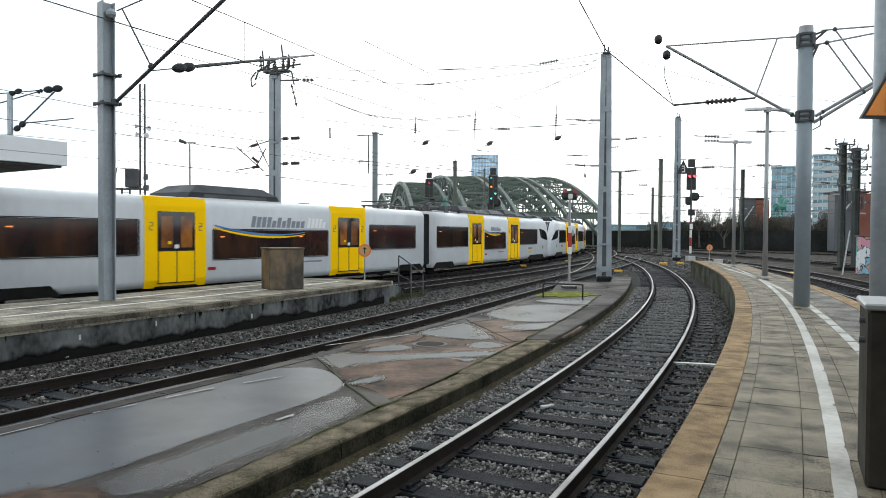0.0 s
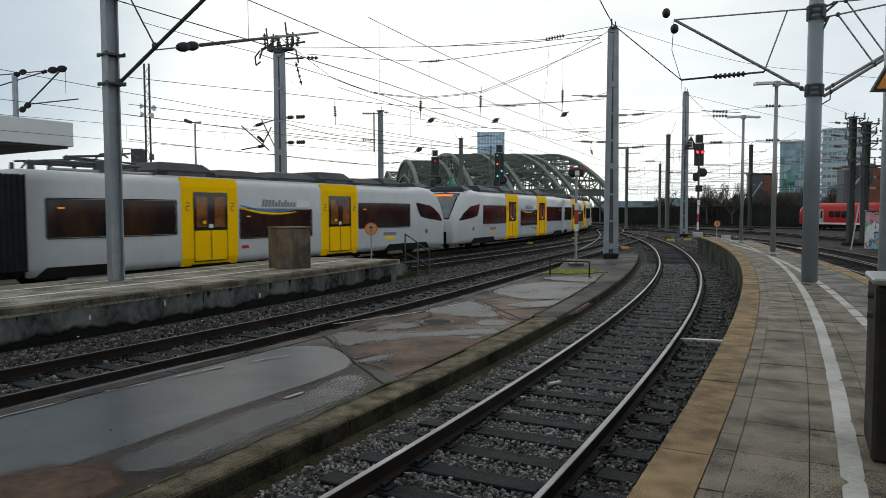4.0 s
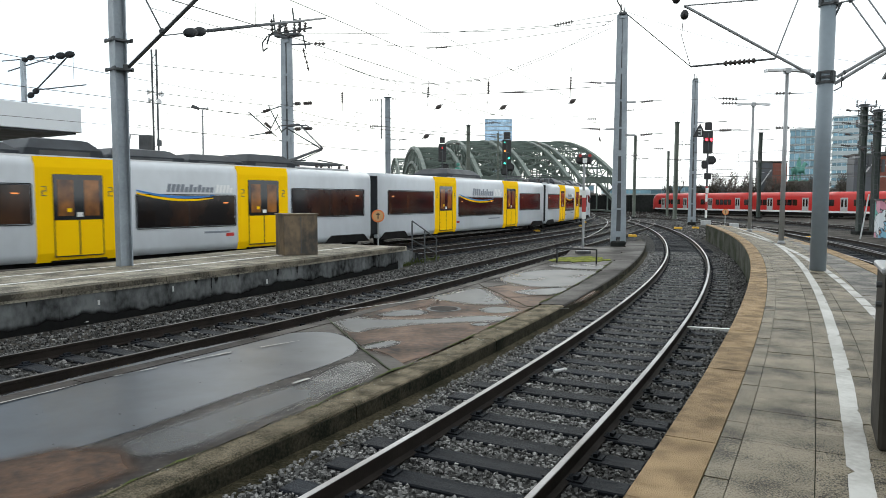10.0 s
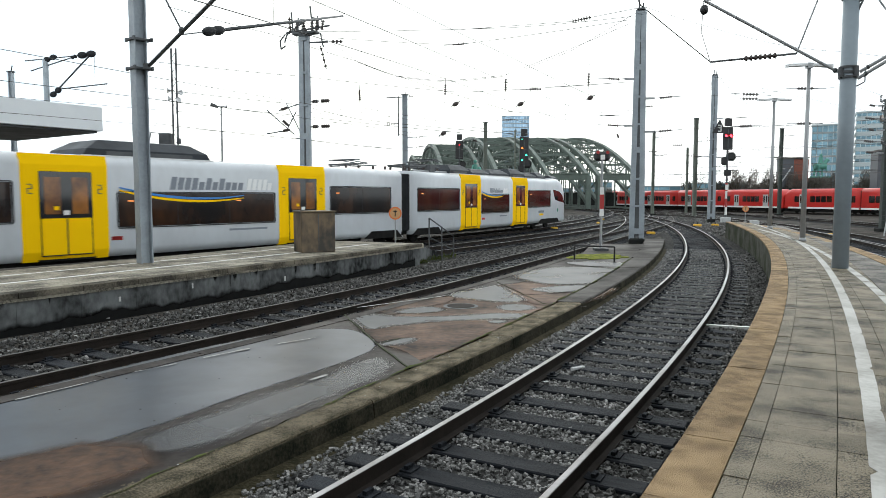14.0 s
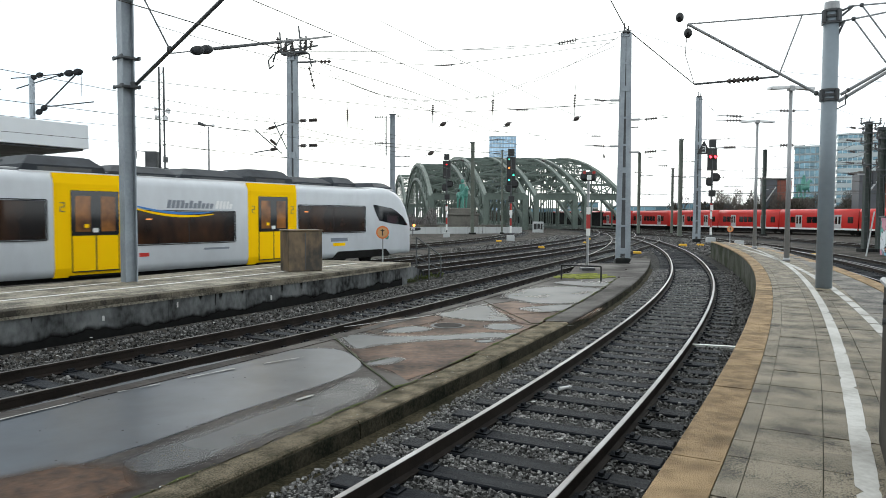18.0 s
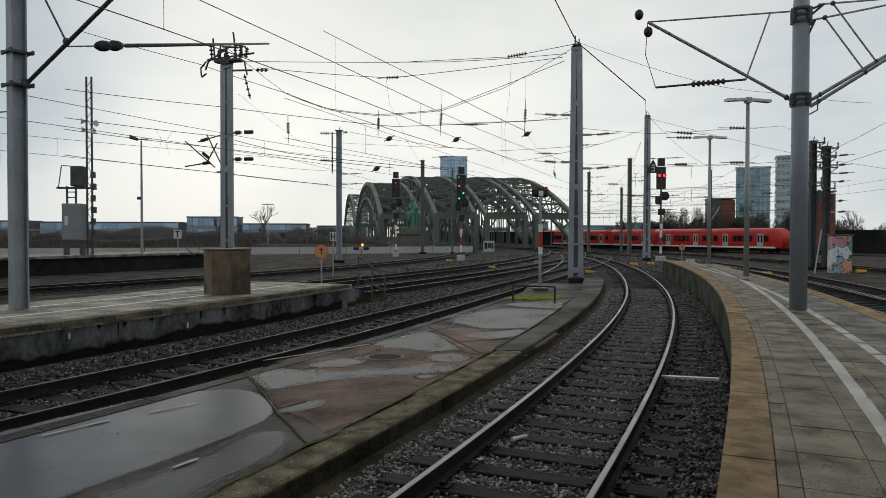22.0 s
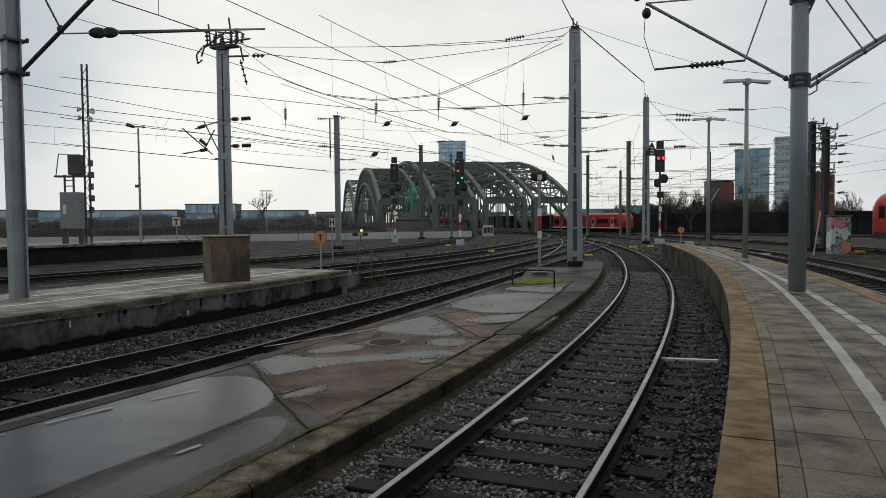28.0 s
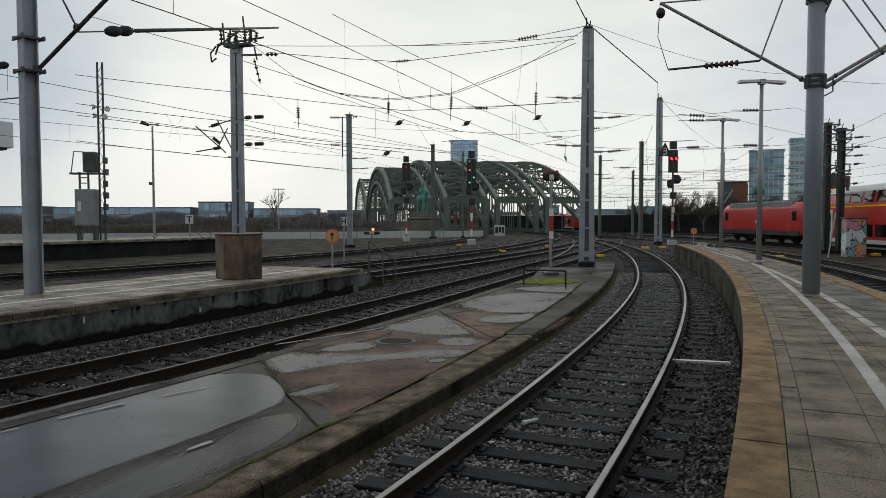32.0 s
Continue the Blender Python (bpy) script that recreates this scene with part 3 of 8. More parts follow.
TD = Way(34.5, 57.0, 0.11, [(40, -0.004), (100, -0.004)], back=150)
TR = Way(66.0, 103.7, -0.42, [(40, 0.0025), (60, 0.0005), (260, -0.0002)], back=140)
REDGE = Way(6.523, 8.153, 0.437, [(10, -0.0081), (10, -0.0086), (15, -0.0092)], back=20)
Z_BED, Z_RIGHT, Z_LEFT, Z_MID = -0.2, 0.76, 0.52, -0.02


def smooth01(v):
    v = min(1.0, max(0.0, v))
    return v * v * (3 - 2 * v)


def ground_z(x, y):
    return -0.26 - 0.5 * smooth01((y - 70) / 35) * smooth01((x - 25 + (y - 70) * 0.05) / 14)


def build_ground():
    ticks = [-1600, -800, -400, -250] + list(range(-180, 181, 12)) + [250, 400, 800, 1600]
    bm = B()
    rows = [[bm.verts.new((x, y + 60, ground_z(x, y + 60))) for x in ticks] for y in ticks]
    for a, b in zip(rows, rows[1:]):
        for i in range(len(ticks) - 1):
            bm.faces.new((a[i], a[i + 1], b[i + 1], b[i]))
    tagged(part("ground", bm, FARGROUND), "dark gravelly railway ground reaching the horizon", "ground", kind="structure")


build_ground()

RAIL_PROFILE = [(-0.065, -0.172), (0.065, -0.172), (0.065, -0.16), (0.012, -0.14), (0.012, -0.045), (0.034, -0.035), (0.034, -0.004), (-0.034, -0.004), (-0.034, -0.035), (-0.012, -0.045), (-0.012, -0.14), (-0.065, -0.16)]
HEAD_PROFILE = [(-0.03, -0.006), (0.03, -0.006), (0.026, 0.0), (-0.026, 0.0)]


def sleeper_mesh():
    bm = B()
    add_box(bm, -1.3, 1.3, -0.13, 0.13, -0.3, -0.165, 0.012)
    for x in (-0.75, 0.75):
        add_box(bm, x - 0.18, x + 0.18, -0.08, 0.08, -0.166, -0.15)
        for q in (-0.11, 0.11):
            add_box(bm, x + q - 0.02, x + q + 0.02, -0.05, 0.05, -0.15, -0.115)
    return mesh_of("sleeper", bm)


SLEEPER_MESH = sleeper_mesh()
SLEEPER_MESH.materials.append(SLEEPER)


def build_track(way, s0, s1, name, label, z=0.0, single=(0, 0), bed=True, top=RAIL_TOP):
    """Two rails, their sleepers and the gravel bed under them."""
    tr = thing(name, label, "railway track", kind="structure")
    for side in (-0.75, 0.75):
        r = part("rail", way.sweep([(o + side, q) for o, q in RAIL_PROFILE], s0, s1, 1.0, z=z), RAIL_SIDE, tr)
        part("running_surface", way.sweep([(o + side, q) for o, q in HEAD_PROFILE], s0, s1, 1.0, z=z), top, r, "bright worn rail head" if top is RAIL_TOP else "dull brown rail head")
    if bed:
        part("gravel_bed", way.sweep([(-2.3, -0.45), (2.3, -0.45), (1.75, -0.2), (-1.75, -0.2)], s0, s1, 2.0, z=z), GRAVEL, tr)
    s, verts, faces = s0 + 0.3, [], []
    while s < s1:
        m = way.stand(s + random.uniform(-0.012, 0.012), 0, z) @ pose(0, 0, random.uniform(-0.008, 0.004), 0, 0, random.uniform(-0.8, 0.8))
        if single[0] <= s < single[1]:
            link("sleeper", SLEEPER_MESH, None, tr).matrix_basis = m
        else:
            k = len(verts)
            for x in (-1.3, 1.3):
                for y in (-0.13, 0.13):
                    for q in (-0.3, -0.165):
                        verts.append(m @ Vector((x, y, q)))
            faces += [[k + i for i in f] for f in ((0, 1, 3, 2), (4, 6, 7, 5), (0, 4, 5, 1), (2, 3, 7, 6), (1, 5, 7, 3))]
        s += 0.62
    if faces:
        tagged(link("far_sleepers", heap(verts, faces, "far_sleepers"), SLEEPER, tr), kind="stuff")
    return tr


build_track(T1, -8, 130, "track_1", "curved track with dark sleepers and shiny rail heads", single=(-8, 80))
build_track(T2, -16, 78, "track_2", "rusty track between the low slab and platform wall", z=-0.003, single=(-16, 50), top=RAIL_DULL)
build_track(T3, -6, 90, "track_3", "track leaving the end of the platform", z=-0.006, single=(0, 40))
build_track(TW, -40, 190, "track_4", "curved track on which the silver train runs", z=0.02, single=(25, 75))
build_track(TL, -38, 120, "track_5", "dark track beyond the platforms", z=-0.01)
build_track(TA, -30, 100, "track_6", "track beside the paved platform", z=-0.012, single=(-10, 40))
build_track(TD, -120, 120, "track_7", "track for the double-deck train", z=-0.02)
build_track(TR, -110, 330, "track_8", "far track along the dark wall", z=-0.55)
T2X = Way(9.0, 40.6, 0.32, [(40, -0.003), (40, -0.006)])
build_track(T2X, 0, 60, "track_9", "crossing track in the station throat", z=-0.009)
TB = Way(22.5, 40, 0.24, [(40, -0.006), (60, -0.004)], back=30)
build_track(TB, -26, 90, "track_10", "second track right of the paved platform", z=-0.015)


def rock(seed):
    rnd = random.Random(seed)
    v = [Vector((x, y, z)) * rnd.uniform(0.72, 1.15) + Vector((rnd.uniform(-.25, .25), rnd.uniform(-.25, .25), 0)) for x in (-1, 1) for y in (-1, 1) for z in (-0.8, 0.8)]
    return np.array([list(q) for q in v]) * 0.6


ROCKS = [rock(i) for i in range(14)]
ROCK_FACES = np.array([(0, 1, 3, 2), (4, 6, 7, 5), (0, 4, 5, 1), (2, 3, 7, 6), (1, 5, 7, 3), (0, 2, 6, 4)])


def scatter_stones(way, s0, s1, o0, o1, count, z, name, parent_label, near=1.0, keep=None, phase=0.0, mat=None, size=1.0):
    rnd = np.random.RandomState(len(name) + count)
    verts, faces = [], []
    k = 0
    for i in range(count):
        s, o = s0 + (s1 - s0) * rnd.rand() ** near, o0 + (o1 - o0) * rnd.rand()
        if abs(abs(o) - 0.75) < 0.07:
            continue
        on_sleeper = ((s - phase) % 0.62) < 0.27 and abs(o) < 1.3
        if on_sleeper and rnd.rand() < 0.985:
            continue
        x, y, h = way.at(s, o)
        if keep and not keep(x, y):
            continue
        r = size * rnd.uniform(0.016, 0.036) * (1 + 0.012 * max(0, s))
        a, c = rnd.rand() * 6.28, rnd.rand() * 6.28
        ca, sa, cc, sc = math.cos(a), math.sin(a), math.cos(c), math.sin(c)
        rot = np.array([[ca, -sa, 0], [sa, ca, 0], [0, 0, 1]]) @ np.array([[1, 0, 0], [0, cc, -sc], [0, sc, cc]])
        verts.append(ROCKS[i % 14] @ rot.T * r * 1.5 + np.array([x, y, z + rnd.uniform(-0.012, 0.03)]))
        faces.append(ROCK_FACES + k)
        k += 8
    me = heap(np.concatenate(verts).tolist(), np.concatenate(faces).tolist(), name)
    tagged(link(name, me, mat or STONE), parent_label, "gravel", kind="stuff")


scatter_stones(T1, -2.0, 30, -1.58, 0.86, 56000, -0.206, "track_ballast", "loose grey ballast stones between the sleepers", 1.25, phase=-7.7 - 0.135, size=0.57)
scatter_stones(T1, -2.0, 30, 0.82, 1.8, 18000, -0.206, "side_ballast", "darker ballast stones along the paved platform", 1.25, phase=-7.7 - 0.135, mat=STONE_DARK, size=0.66)
scatter_stones(T2, -8.0, 30, -2.8, 1.3, 29000, -0.2, "wall_ballast", "loose dark ballast along the platform wall", 1.1, phase=-15.7 - 0.135, mat=STONE_DARK, size=0.75)


def worn_line(way, o0, o1, s0, s1, z, seed=0.0):
    """A painted line with a chipped edge."""
    bm = B()
    n = int((s1 - s0) / 0.07)
    rows = []
    for i in range(n + 1):
        s = s0 + (s1 - s0) * i / n
        a = o0 + 0.006 * max(-0.3, noise.noise((s * 1.3, seed, 1.0)) + 0.6 * noise.noise((s * 5.5, seed, 4.0)))
        b = o1 - 0.008 * max(-0.3, noise.noise((s * 1.1, seed, 7.0)) + 0.7 * noise.noise((s * 5.0, seed, 2.0)))
        w = o1 - o0
        a += 0.8 * w * max(0.0, noise.noise((s * 6.1, seed, 11.0)) - 0.3)
        b -= 1.2 * w * max(0.0, noise.noise((s * 6.7, seed, 21.0)) - 0.3)
        rows.append([bm.verts.new((*way.at(s, o)[:2], z + q)) for o, q in ((a, -0.004), (b, -0.004), (b, 0), (a, 0))])
    for p, q in zip(rows, rows[1:]):
        for j in range(4):
            bm.faces.new((p[j], p[(j + 1) % 4], q[(j + 1) % 4], q[j]))
    bm.faces.new(rows[0])
    bm.faces.new(rows[-1][::-1])
    return bm


scatter_stones(T3, -8.0, 42, -7.5, 4.0, 26000, -0.235, "yard_ballast", "dark ballast between the running lines", 1.2, mat=STONE_MID, size=1.15, keep=lambda x, y: y > 27.5 and x > -14)


scatter_stones(T3, 20.0, 62, -9.0, 9.0, 22000, -0.235, "throat_ballast", "dark ballast in the station throat", 1.0, mat=STONE_DARK, size=1.5)


# ---- right-hand paved platform ----
def build_right_platform():
    pf = thing("platform_paved", "curving paved platform with brown edge slabs and white lines", "platform", kind="structure")
    s1 = 41.5
    outline = [T1.at(-10 + i * (s1 + 10) / 50, 1.86)[:2] for i in range(51)]
    back = [REDGE.at(34.5 - i * 54 / 50)[:2] for i in range(51)]
    bm = add_prism(B(), outline + [b for b in back], -0.3, Z_RIGHT - 0.014)
    part("core", bm, MOSSY_WALL, pf, "stained and mossy concrete platform wall")
    def row(name, o0, o1, length, gap, mat, sa, sb, single, top=Z_RIGHT):
        n = int((sb - sa) / length)
        bm_rest = B()
        for i in range(n):
            a, b = sa + i * length + gap / 2, sa + (i + 1) * length - gap / 2
            q = [T1.at(a, o0), T1.at(a, o1), T1.at(b, o1), T1.at(b, o0)]
            dz = random.uniform(-0.004, 0.003)
            if a < single:
                cx, cy = sum(p[0] for p in q) / 4, sum(p[1] for p in q) / 4
                bm = add_prism(B(), [(p[0] - cx, p[1] - cy) for p in q], -0.05, 0)
                part(name, bm, mat, pf).location = (cx, cy, top + dz)
            else:
                add_prism(bm_rest, [(p[0], p[1]) for p in q], top - 0.05, top + dz)
        if len(bm_rest.verts):
            tagged(part("far_" + name + "s", bm_rest, mat, pf), kind="stuff")
        else:
            bm_rest.free()
    row("edge_slab", 1.80, 2.105, 1.0, 0.008, BROWN, -8, 41, 60)
    row("strip_slab", 2.112, 2.236, 0.35, 0.004, TILE, -9, 40, 16)
    row("slab", 2.241, 2.638, 0.35, 0.004, TILE, -9, 40, 20)
    row("slab", 2.643, 3.041, 0.35, 0.004, TILE, -9, 38, 20)
    row("slab", 3.046, 3.434, 0.35, 0.004, TILE, -9, 34, 20)
    row("slab", 3.439, 3.83, 0.5, 0.005, TILE_DARK, -9, 30, 14)
    rest = [T1.at(-9 + i * 44 / 40, 3.84)[:2] for i in range(41)] + [REDGE.at(31 - i * 50 / 40, -0.32)[:2] for i in range(41)]
    part("asphalt", add_prism(B(), rest, Z_RIGHT - 0.06, Z_RIGHT - 0.006), TILE_DARK, pf, "dark patched paving")
    part("far_edge", REDGE.sweep([(-0.3, Z_RIGHT - 0.06), (0.03, Z_RIGHT - 0.06), (0.03, Z_RIGHT), (-0.3, Z_RIGHT)], -18, 34, 1), BROWN, pf, "brown far edge")
    part("white_line", worn_line(T1, 2.795, 2.915, -9, 22, Z_RIGHT + 0.0055), WHITE_LINE, pf, "worn white safety line")
    s = 22.4
    while s < 37:
        part("line_dash", T1.sweep([(2.79, Z_RIGHT + 0.001), (2.91, Z_RIGHT + 0.001), (2.91, Z_RIGHT + 0.005), (2.79, Z_RIGHT + 0.005)], s, s + 0.8, 0.4), WHITE_LINE, pf)
        s += 1.0
    s = -14.0
    while s < 24:
        part("line_dash", REDGE.sweep([(-1.22, Z_RIGHT + 0.001), (-1.09, Z_RIGHT + 0.001), (-1.09, Z_RIGHT + 0.005), (-1.22, Z_RIGHT + 0.005)], s, s + 0.85, 0.4), WHITE_LINE, pf)
        s += 0.95
    return pf


# ---- left platform ----
def build_left_platform():
    pf = thing("platform_left", "raised platform with a stained concrete wall", "platform", kind="structure")
    z = Z_LEFT
    part("deck", T2.sweep([(-7.5, z - 0.16), (-3.3, z - 0.16), (-3.3, z - 0.02), (-3.33, z), (-7.5, z)], -18, 17.2, 1), PLATE, pf, "pale worn platform surface")
    part("wall", T2.sweep([(-7.45, -0.4), (-3.38, -0.4), (-3.38, z - 0.161), (-7.45, z - 0.161)], -18, 16.9, 1), WALL_OLD, pf, "black-streaked concrete wall")
    s = -18.0
    while s < 17:
        part("coping", T2.sweep([(-3.56, z - 0.1), (-3.26, z - 0.1), (-3.26, z + 0.004), (-3.28, z + 0.012), (-3.56, z + 0.012)], s + 0.01, s + 1.24, 0.62), COPING, pf, "brown worn coping slab")
        part("wall_panel", T2.sweep([(-3.39, -0.3 + random.uniform(-.01, .01)), (-3.355, -0.3), (-3.355, z - 0.17), (-3.39, z - 0.17)], s + 0.003, s + 1.247, 0.62), WALL_OLD, pf)
        s += 1.25
    part("white_line", worn_line(T2, -4.98, -4.86, -18, 16, z + 0.008, 3.0), LINE_BRIGHT, pf, "white safety line")
    part("faint_line", T2.sweep([(-6.4, z + 0.002), (-6.3, z + 0.002), (-6.3, z + 0.006), (-6.4, z + 0.006)], -18, 16, 0.5), LINE_BRIGHT, pf)
    x, y, h = T2.at(17.2, -5.2)
    bm = B()
    q = [T2.at(17.2, -7.2), T2.at(17.2, -3.6), T2.at(19.2, -3.7), T2.at(19.2, -7.0)]
    lo = [bm.verts.new((p[0], p[1], -0.3)) for p in q]
    hi = [bm.verts.new((p[0], p[1], w)) for p, w in zip(q, (z - 0.02, z - 0.02, 0.05, 0.05))]
    bm.faces.new(hi)
    bm.faces.new(lo[::-1])
    for i in range(4):
        bm.faces.new((lo[i], lo[(i + 1) % 4], hi[(i + 1) % 4], hi[i]))
    part("end_ramp", bm, WALL_OLD, pf, "rough sloping concrete end")
    return pf


# ---- low slab between the tracks ----
MID_END = 31.0


def mid_outline():
    right = [T1.at(-8 + i * (MID_END + 8) / 40, -1.95)[:2] for i in range(41)]
    left = [T2.at(22 - i * 38 / 40, 1.42)[:2] for i in range(41)]
    return right + [(6.3, 33.6)] + left


def blob(cx, cy, rx, ry, turn, seed, n=40, rag=0.25):
    out = []
    for i in range(n):
        a = 2 * math.pi * i / n
        k = 1 + rag * noise.noise((math.cos(a) * 1.6 + seed, math.sin(a) * 1.6, seed * 0.7)) + 0.4 * rag * noise.noise((math.cos(a) * 5 + seed, math.sin(a) * 5, seed))
        x, y = rx * k * math.cos(a), ry * k * math.sin(a)
        out.append((cx + x * math.cos(turn) - y * math.sin(turn), cy + x * math.sin(turn) + y * math.cos(turn)))
    return out


def build_mid_slab():
    pf = thing("platform_low", "low wet concrete slab with puddles between two tracks", "platform", kind="structure")
    part("slab", add_prism(B(), mid_outline(), -0.35, Z_MID), CONCRETE_WET, pf)
    s = -9.35
    while s < MID_END:
        part("kerb_stone", T1.sweep([(-2.1 - 0.02 * max(0, s), -0.3), (-1.76, -0.3), (-1.76, Z_MID + 0.03), (-1.79, Z_MID + 0.05), (-2.1 - 0.02 * max(0, s), Z_MID + 0.035)], s + 0.012, s + 3.988, 0.5, z=random.uniform(-0.006, 0.006)), KERB if s < 10 else CONCRETE_WET, pf)
        part("kerb_face", T1.sweep([(-1.77, -0.32), (-1.735 + random.uniform(-0.01, 0.01), -0.32), (-1.745, Z_MID + 0.005), (-1.77, Z_MID + 0.012)], s + 0.012, s + 3.988, 0.5), KERB_FACE, pf, "grimy kerb face with painted shade")
        s += 4.0
    part("ledge", T1.sweep([(-1.78, -0.34), (-1.48, -0.34), (-1.5, -0.2), (-1.78, -0.175)], -8, MID_END - 1, 0.6), LEDGE, pf, "mossy ledge at the foot of the kerb")
    s = -16.0
    while s < 21.5:
        part("edge_stone", T2.sweep([(1.36, -0.3), (1.62, -0.3), (1.62, Z_MID + 0.012), (1.36, Z_MID + 0.012)], s + 0.008, s + 1.49, 0.75), CONCRETE_WET, pf)
        s += 1.5
    return pf


build_right_platform()
LEFT = build_left_platform()
MID = build_mid_slab()


def ragged(outline, seed, amp=0.09, cut=0.25):
    """The outline cut finer and roughened."""
    out, n = [], len(outline)
    for i in range(n):
        a, b = Vector((*outline[i], 0)), Vector((*outline[(i + 1) % n], 0))
        k = max(1, int((b - a).length / cut))
        nrm = Vector((-(b - a).y, (b - a).x, 0)).normalized()
        for j in range(k):
            p = a.lerp(b, j / k)
            q = p + nrm * amp * (noise.noise((p.x * 1.7 + seed, p.y * 1.7, seed)) * 1.6 + noise.noise((p.x * 6 + seed, p.y * 6, 1.0)) * 0.7)
            out.append((q.x, q.y))
    return out


def grown(outline, d):
    cx, cy = sum(p[0] for p in outline) / len(outline), sum(p[1] for p in outline) / len(outline)
    return [(x + (x - cx) / max(0.3, math.hypot(x - cx, y - cy)) * d, y + (y - cy) / max(0.3, math.hypot(x - cx, y - cy)) * d) for x, y in outline]


def pushed(outline, d):
    """The outline moved outwards by d."""
    n = len(outline)
    area = sum(outline[i][0] * outline[(i + 1) % n][1] - outline[(i + 1) % n][0] * outline[i][1] for i in range(n))
    g = 1 if area > 0 else -1
    out = []
    for i in range(n):
        (ax, ay), (bx, by) = outline[i - 1], outline[(i + 1) % n]
        k = max(1e-6, math.hypot(bx - ax, by - ay))
        out.append((outline[i][0] + g * (by - ay) / k * d, outline[i][1] - g * (bx - ax) / k * d))
    return out


def film_layer(outline, rim, z):
    """A thin sheet that is full inside the outline and runs out at its rim."""
    bm = B()
    lay = bm.verts.layers.float.new("wet")
    inner = [bm.verts.new((x, y, z)) for x, y in outline]
    edge = pushed(outline, rim)
    for _ in range(12 if len(edge) > 30 else 0):
        edge = [((a[0] + 2 * b[0] + c[0]) / 4, (a[1] + 2 * b[1] + c[1]) / 4) for a, b, c in zip(edge[-1:] + edge[:-1], edge, edge[1:] + edge[:1])]
    outer = [bm.verts.new((x, y, z - 0.0003)) for x, y in edge]
    for v in inner:
        v[lay] = 1.0
    n = len(inner)
    bm.faces.new(inner)
    for i in range(n):
        bm.faces.new((inner[i], inner[(i + 1) % n], outer[(i + 1) % n], outer[i]))
    return bm


def rounded(outline):
    """The outline with its corners cut."""
    out = []
    for i, (ax, ay) in enumerate(outline):
        bx, by = outline[(i + 1) % len(outline)]
        out += [(ax * 0.75 + bx * 0.25, ay * 0.75 + by * 0.25), (ax * 0.25 + bx * 0.75, ay * 0.25 + by * 0.75)]
    return out


LAYER = [Z_MID + 0.003]


def film(outline, rim, mat, name, label):
    LAYER[0] += 0.0005
    part(name, film_layer(outline, rim, LAYER[0]), mat, MID, label)


def puddle(outline, seed=1.0, margin=0.16, mat=WATER_THIN, rim=0.6):
    line = rounded(rounded(rounded(pushed(outline, -0.12))))
    film(line, 0.12 + margin * 2, DAMP, "damp_margin", "dark damp concrete")
    film(line, rim * 1.25, mat, "puddle", "shallow rain puddle mirroring the sky")


def patch(outline, label="reddish worn asphalt patch"):
    film(outline, 0.5, CONCRETE_RED, "surface_patch", label)


def crack(points, w=0.035):
    """An open joint grown over with moss."""
    for (x0, y0), (x1, y1) in zip(points, points[1:]):
        d = Vector((x1 - x0, y1 - y0, 0))
        n = Vector((-d.y, d.x, 0)).normalized() * w / 2
        k = max(2, int(d.length / 0.2))
        left, right = [], []
        for i in range(k + 1):
            p = Vector((x0, y0, 0)) + d * i / k
            j = noise.noise((p.x * 2.3, p.y * 2.3, 2.0)) * 0.03
            f = 0.45 + abs(noise.noise((p.x * 7, p.y * 7, 5.0))) * 1.2
            u = n.normalized() * j
            left.append((p.x + n.x * f + u.x, p.y + n.y * f + u.y))
            right.append((p.x - n.x * f + u.x, p.y - n.y * f + u.y))
        part("mossy_joint", add_prism(B(), left + right[::-1], Z_MID, Z_MID + 0.016), CRACK, MID, "dark mossy joint")


# reddish bay beyond the crack
patch([(-1.9, 13.0), (-1.05, 10.6), (-0.62, 9.6), (0.4, 11.2), (1.7, 13.6), (3.0, 16.7), (2.3, 18.8), (1.0, 17.4), (-0.4, 15.2)])

puddle([(-5.1, 7.84), (-4.57, 8.84), (-3.87, 10.12), (-2.93, 11.51), (-2.14, 11.84), (-1.7, 11.5), (-1.26, 10.45), (-1.41, 9.79), (-1.72, 9.25), (-2.15, 8.41), (-2.64, 7.5), (-2.99, 6.82), (-3.22, 6.4), (-3.37, 6.16), (-3.63, 5.98), (-3.76, 5.73), (-4.6, 5.6), (-5.4, 6.4)], 1.0, 0.08, WATER, 0.26)
puddle([(-3.03, 6.35), (-2.6, 7.05), (-2.1, 8.0), (-1.7, 8.6), (-1.5, 9.3), (-1.15, 9.75), (-0.86, 9.25), (-0.98, 8.59), (-1.41, 7.79), (-1.92, 6.88), (-2.22, 6.26), (-2.43, 6.03), (-2.66, 5.9), (-2.96, 6.07)], 2.0, 0.02, WATER_THIN, 0.28)
patch([(-1.58, 13.89), (-0.98, 15.12), (-0.24, 15.55), (-0.47, 14.8), (-0.92, 14.18), (-1.41, 13.35)])
patch([(1.43, 15.75), (2.79, 16.13), (3.66, 17.14), (2.81, 15.49), (2.01, 14.35), (1.62, 14.82)])
puddle([(-2.23, 13.16), (-1.91, 13.42), (-1.27, 12.98), (-0.63, 12.98), (0.23, 13.17), (0.68, 13.5), (1.64, 13.24), (1.28, 12.87), (0.22, 12.63), (-0.4, 12.51), (-0.89, 12.17), (-1.36, 11.96), (-1.58, 11.5)], 3.0, 0.1, WATER_THIN, 0.3)
puddle([(-1.35, 10.45), (-1.15, 10.82), (-0.81, 11.09), (-0.63, 10.87), (-0.77, 10.57), (-1.1, 10.33)], 4.0, 0.05, WATER_THIN, 0.2)
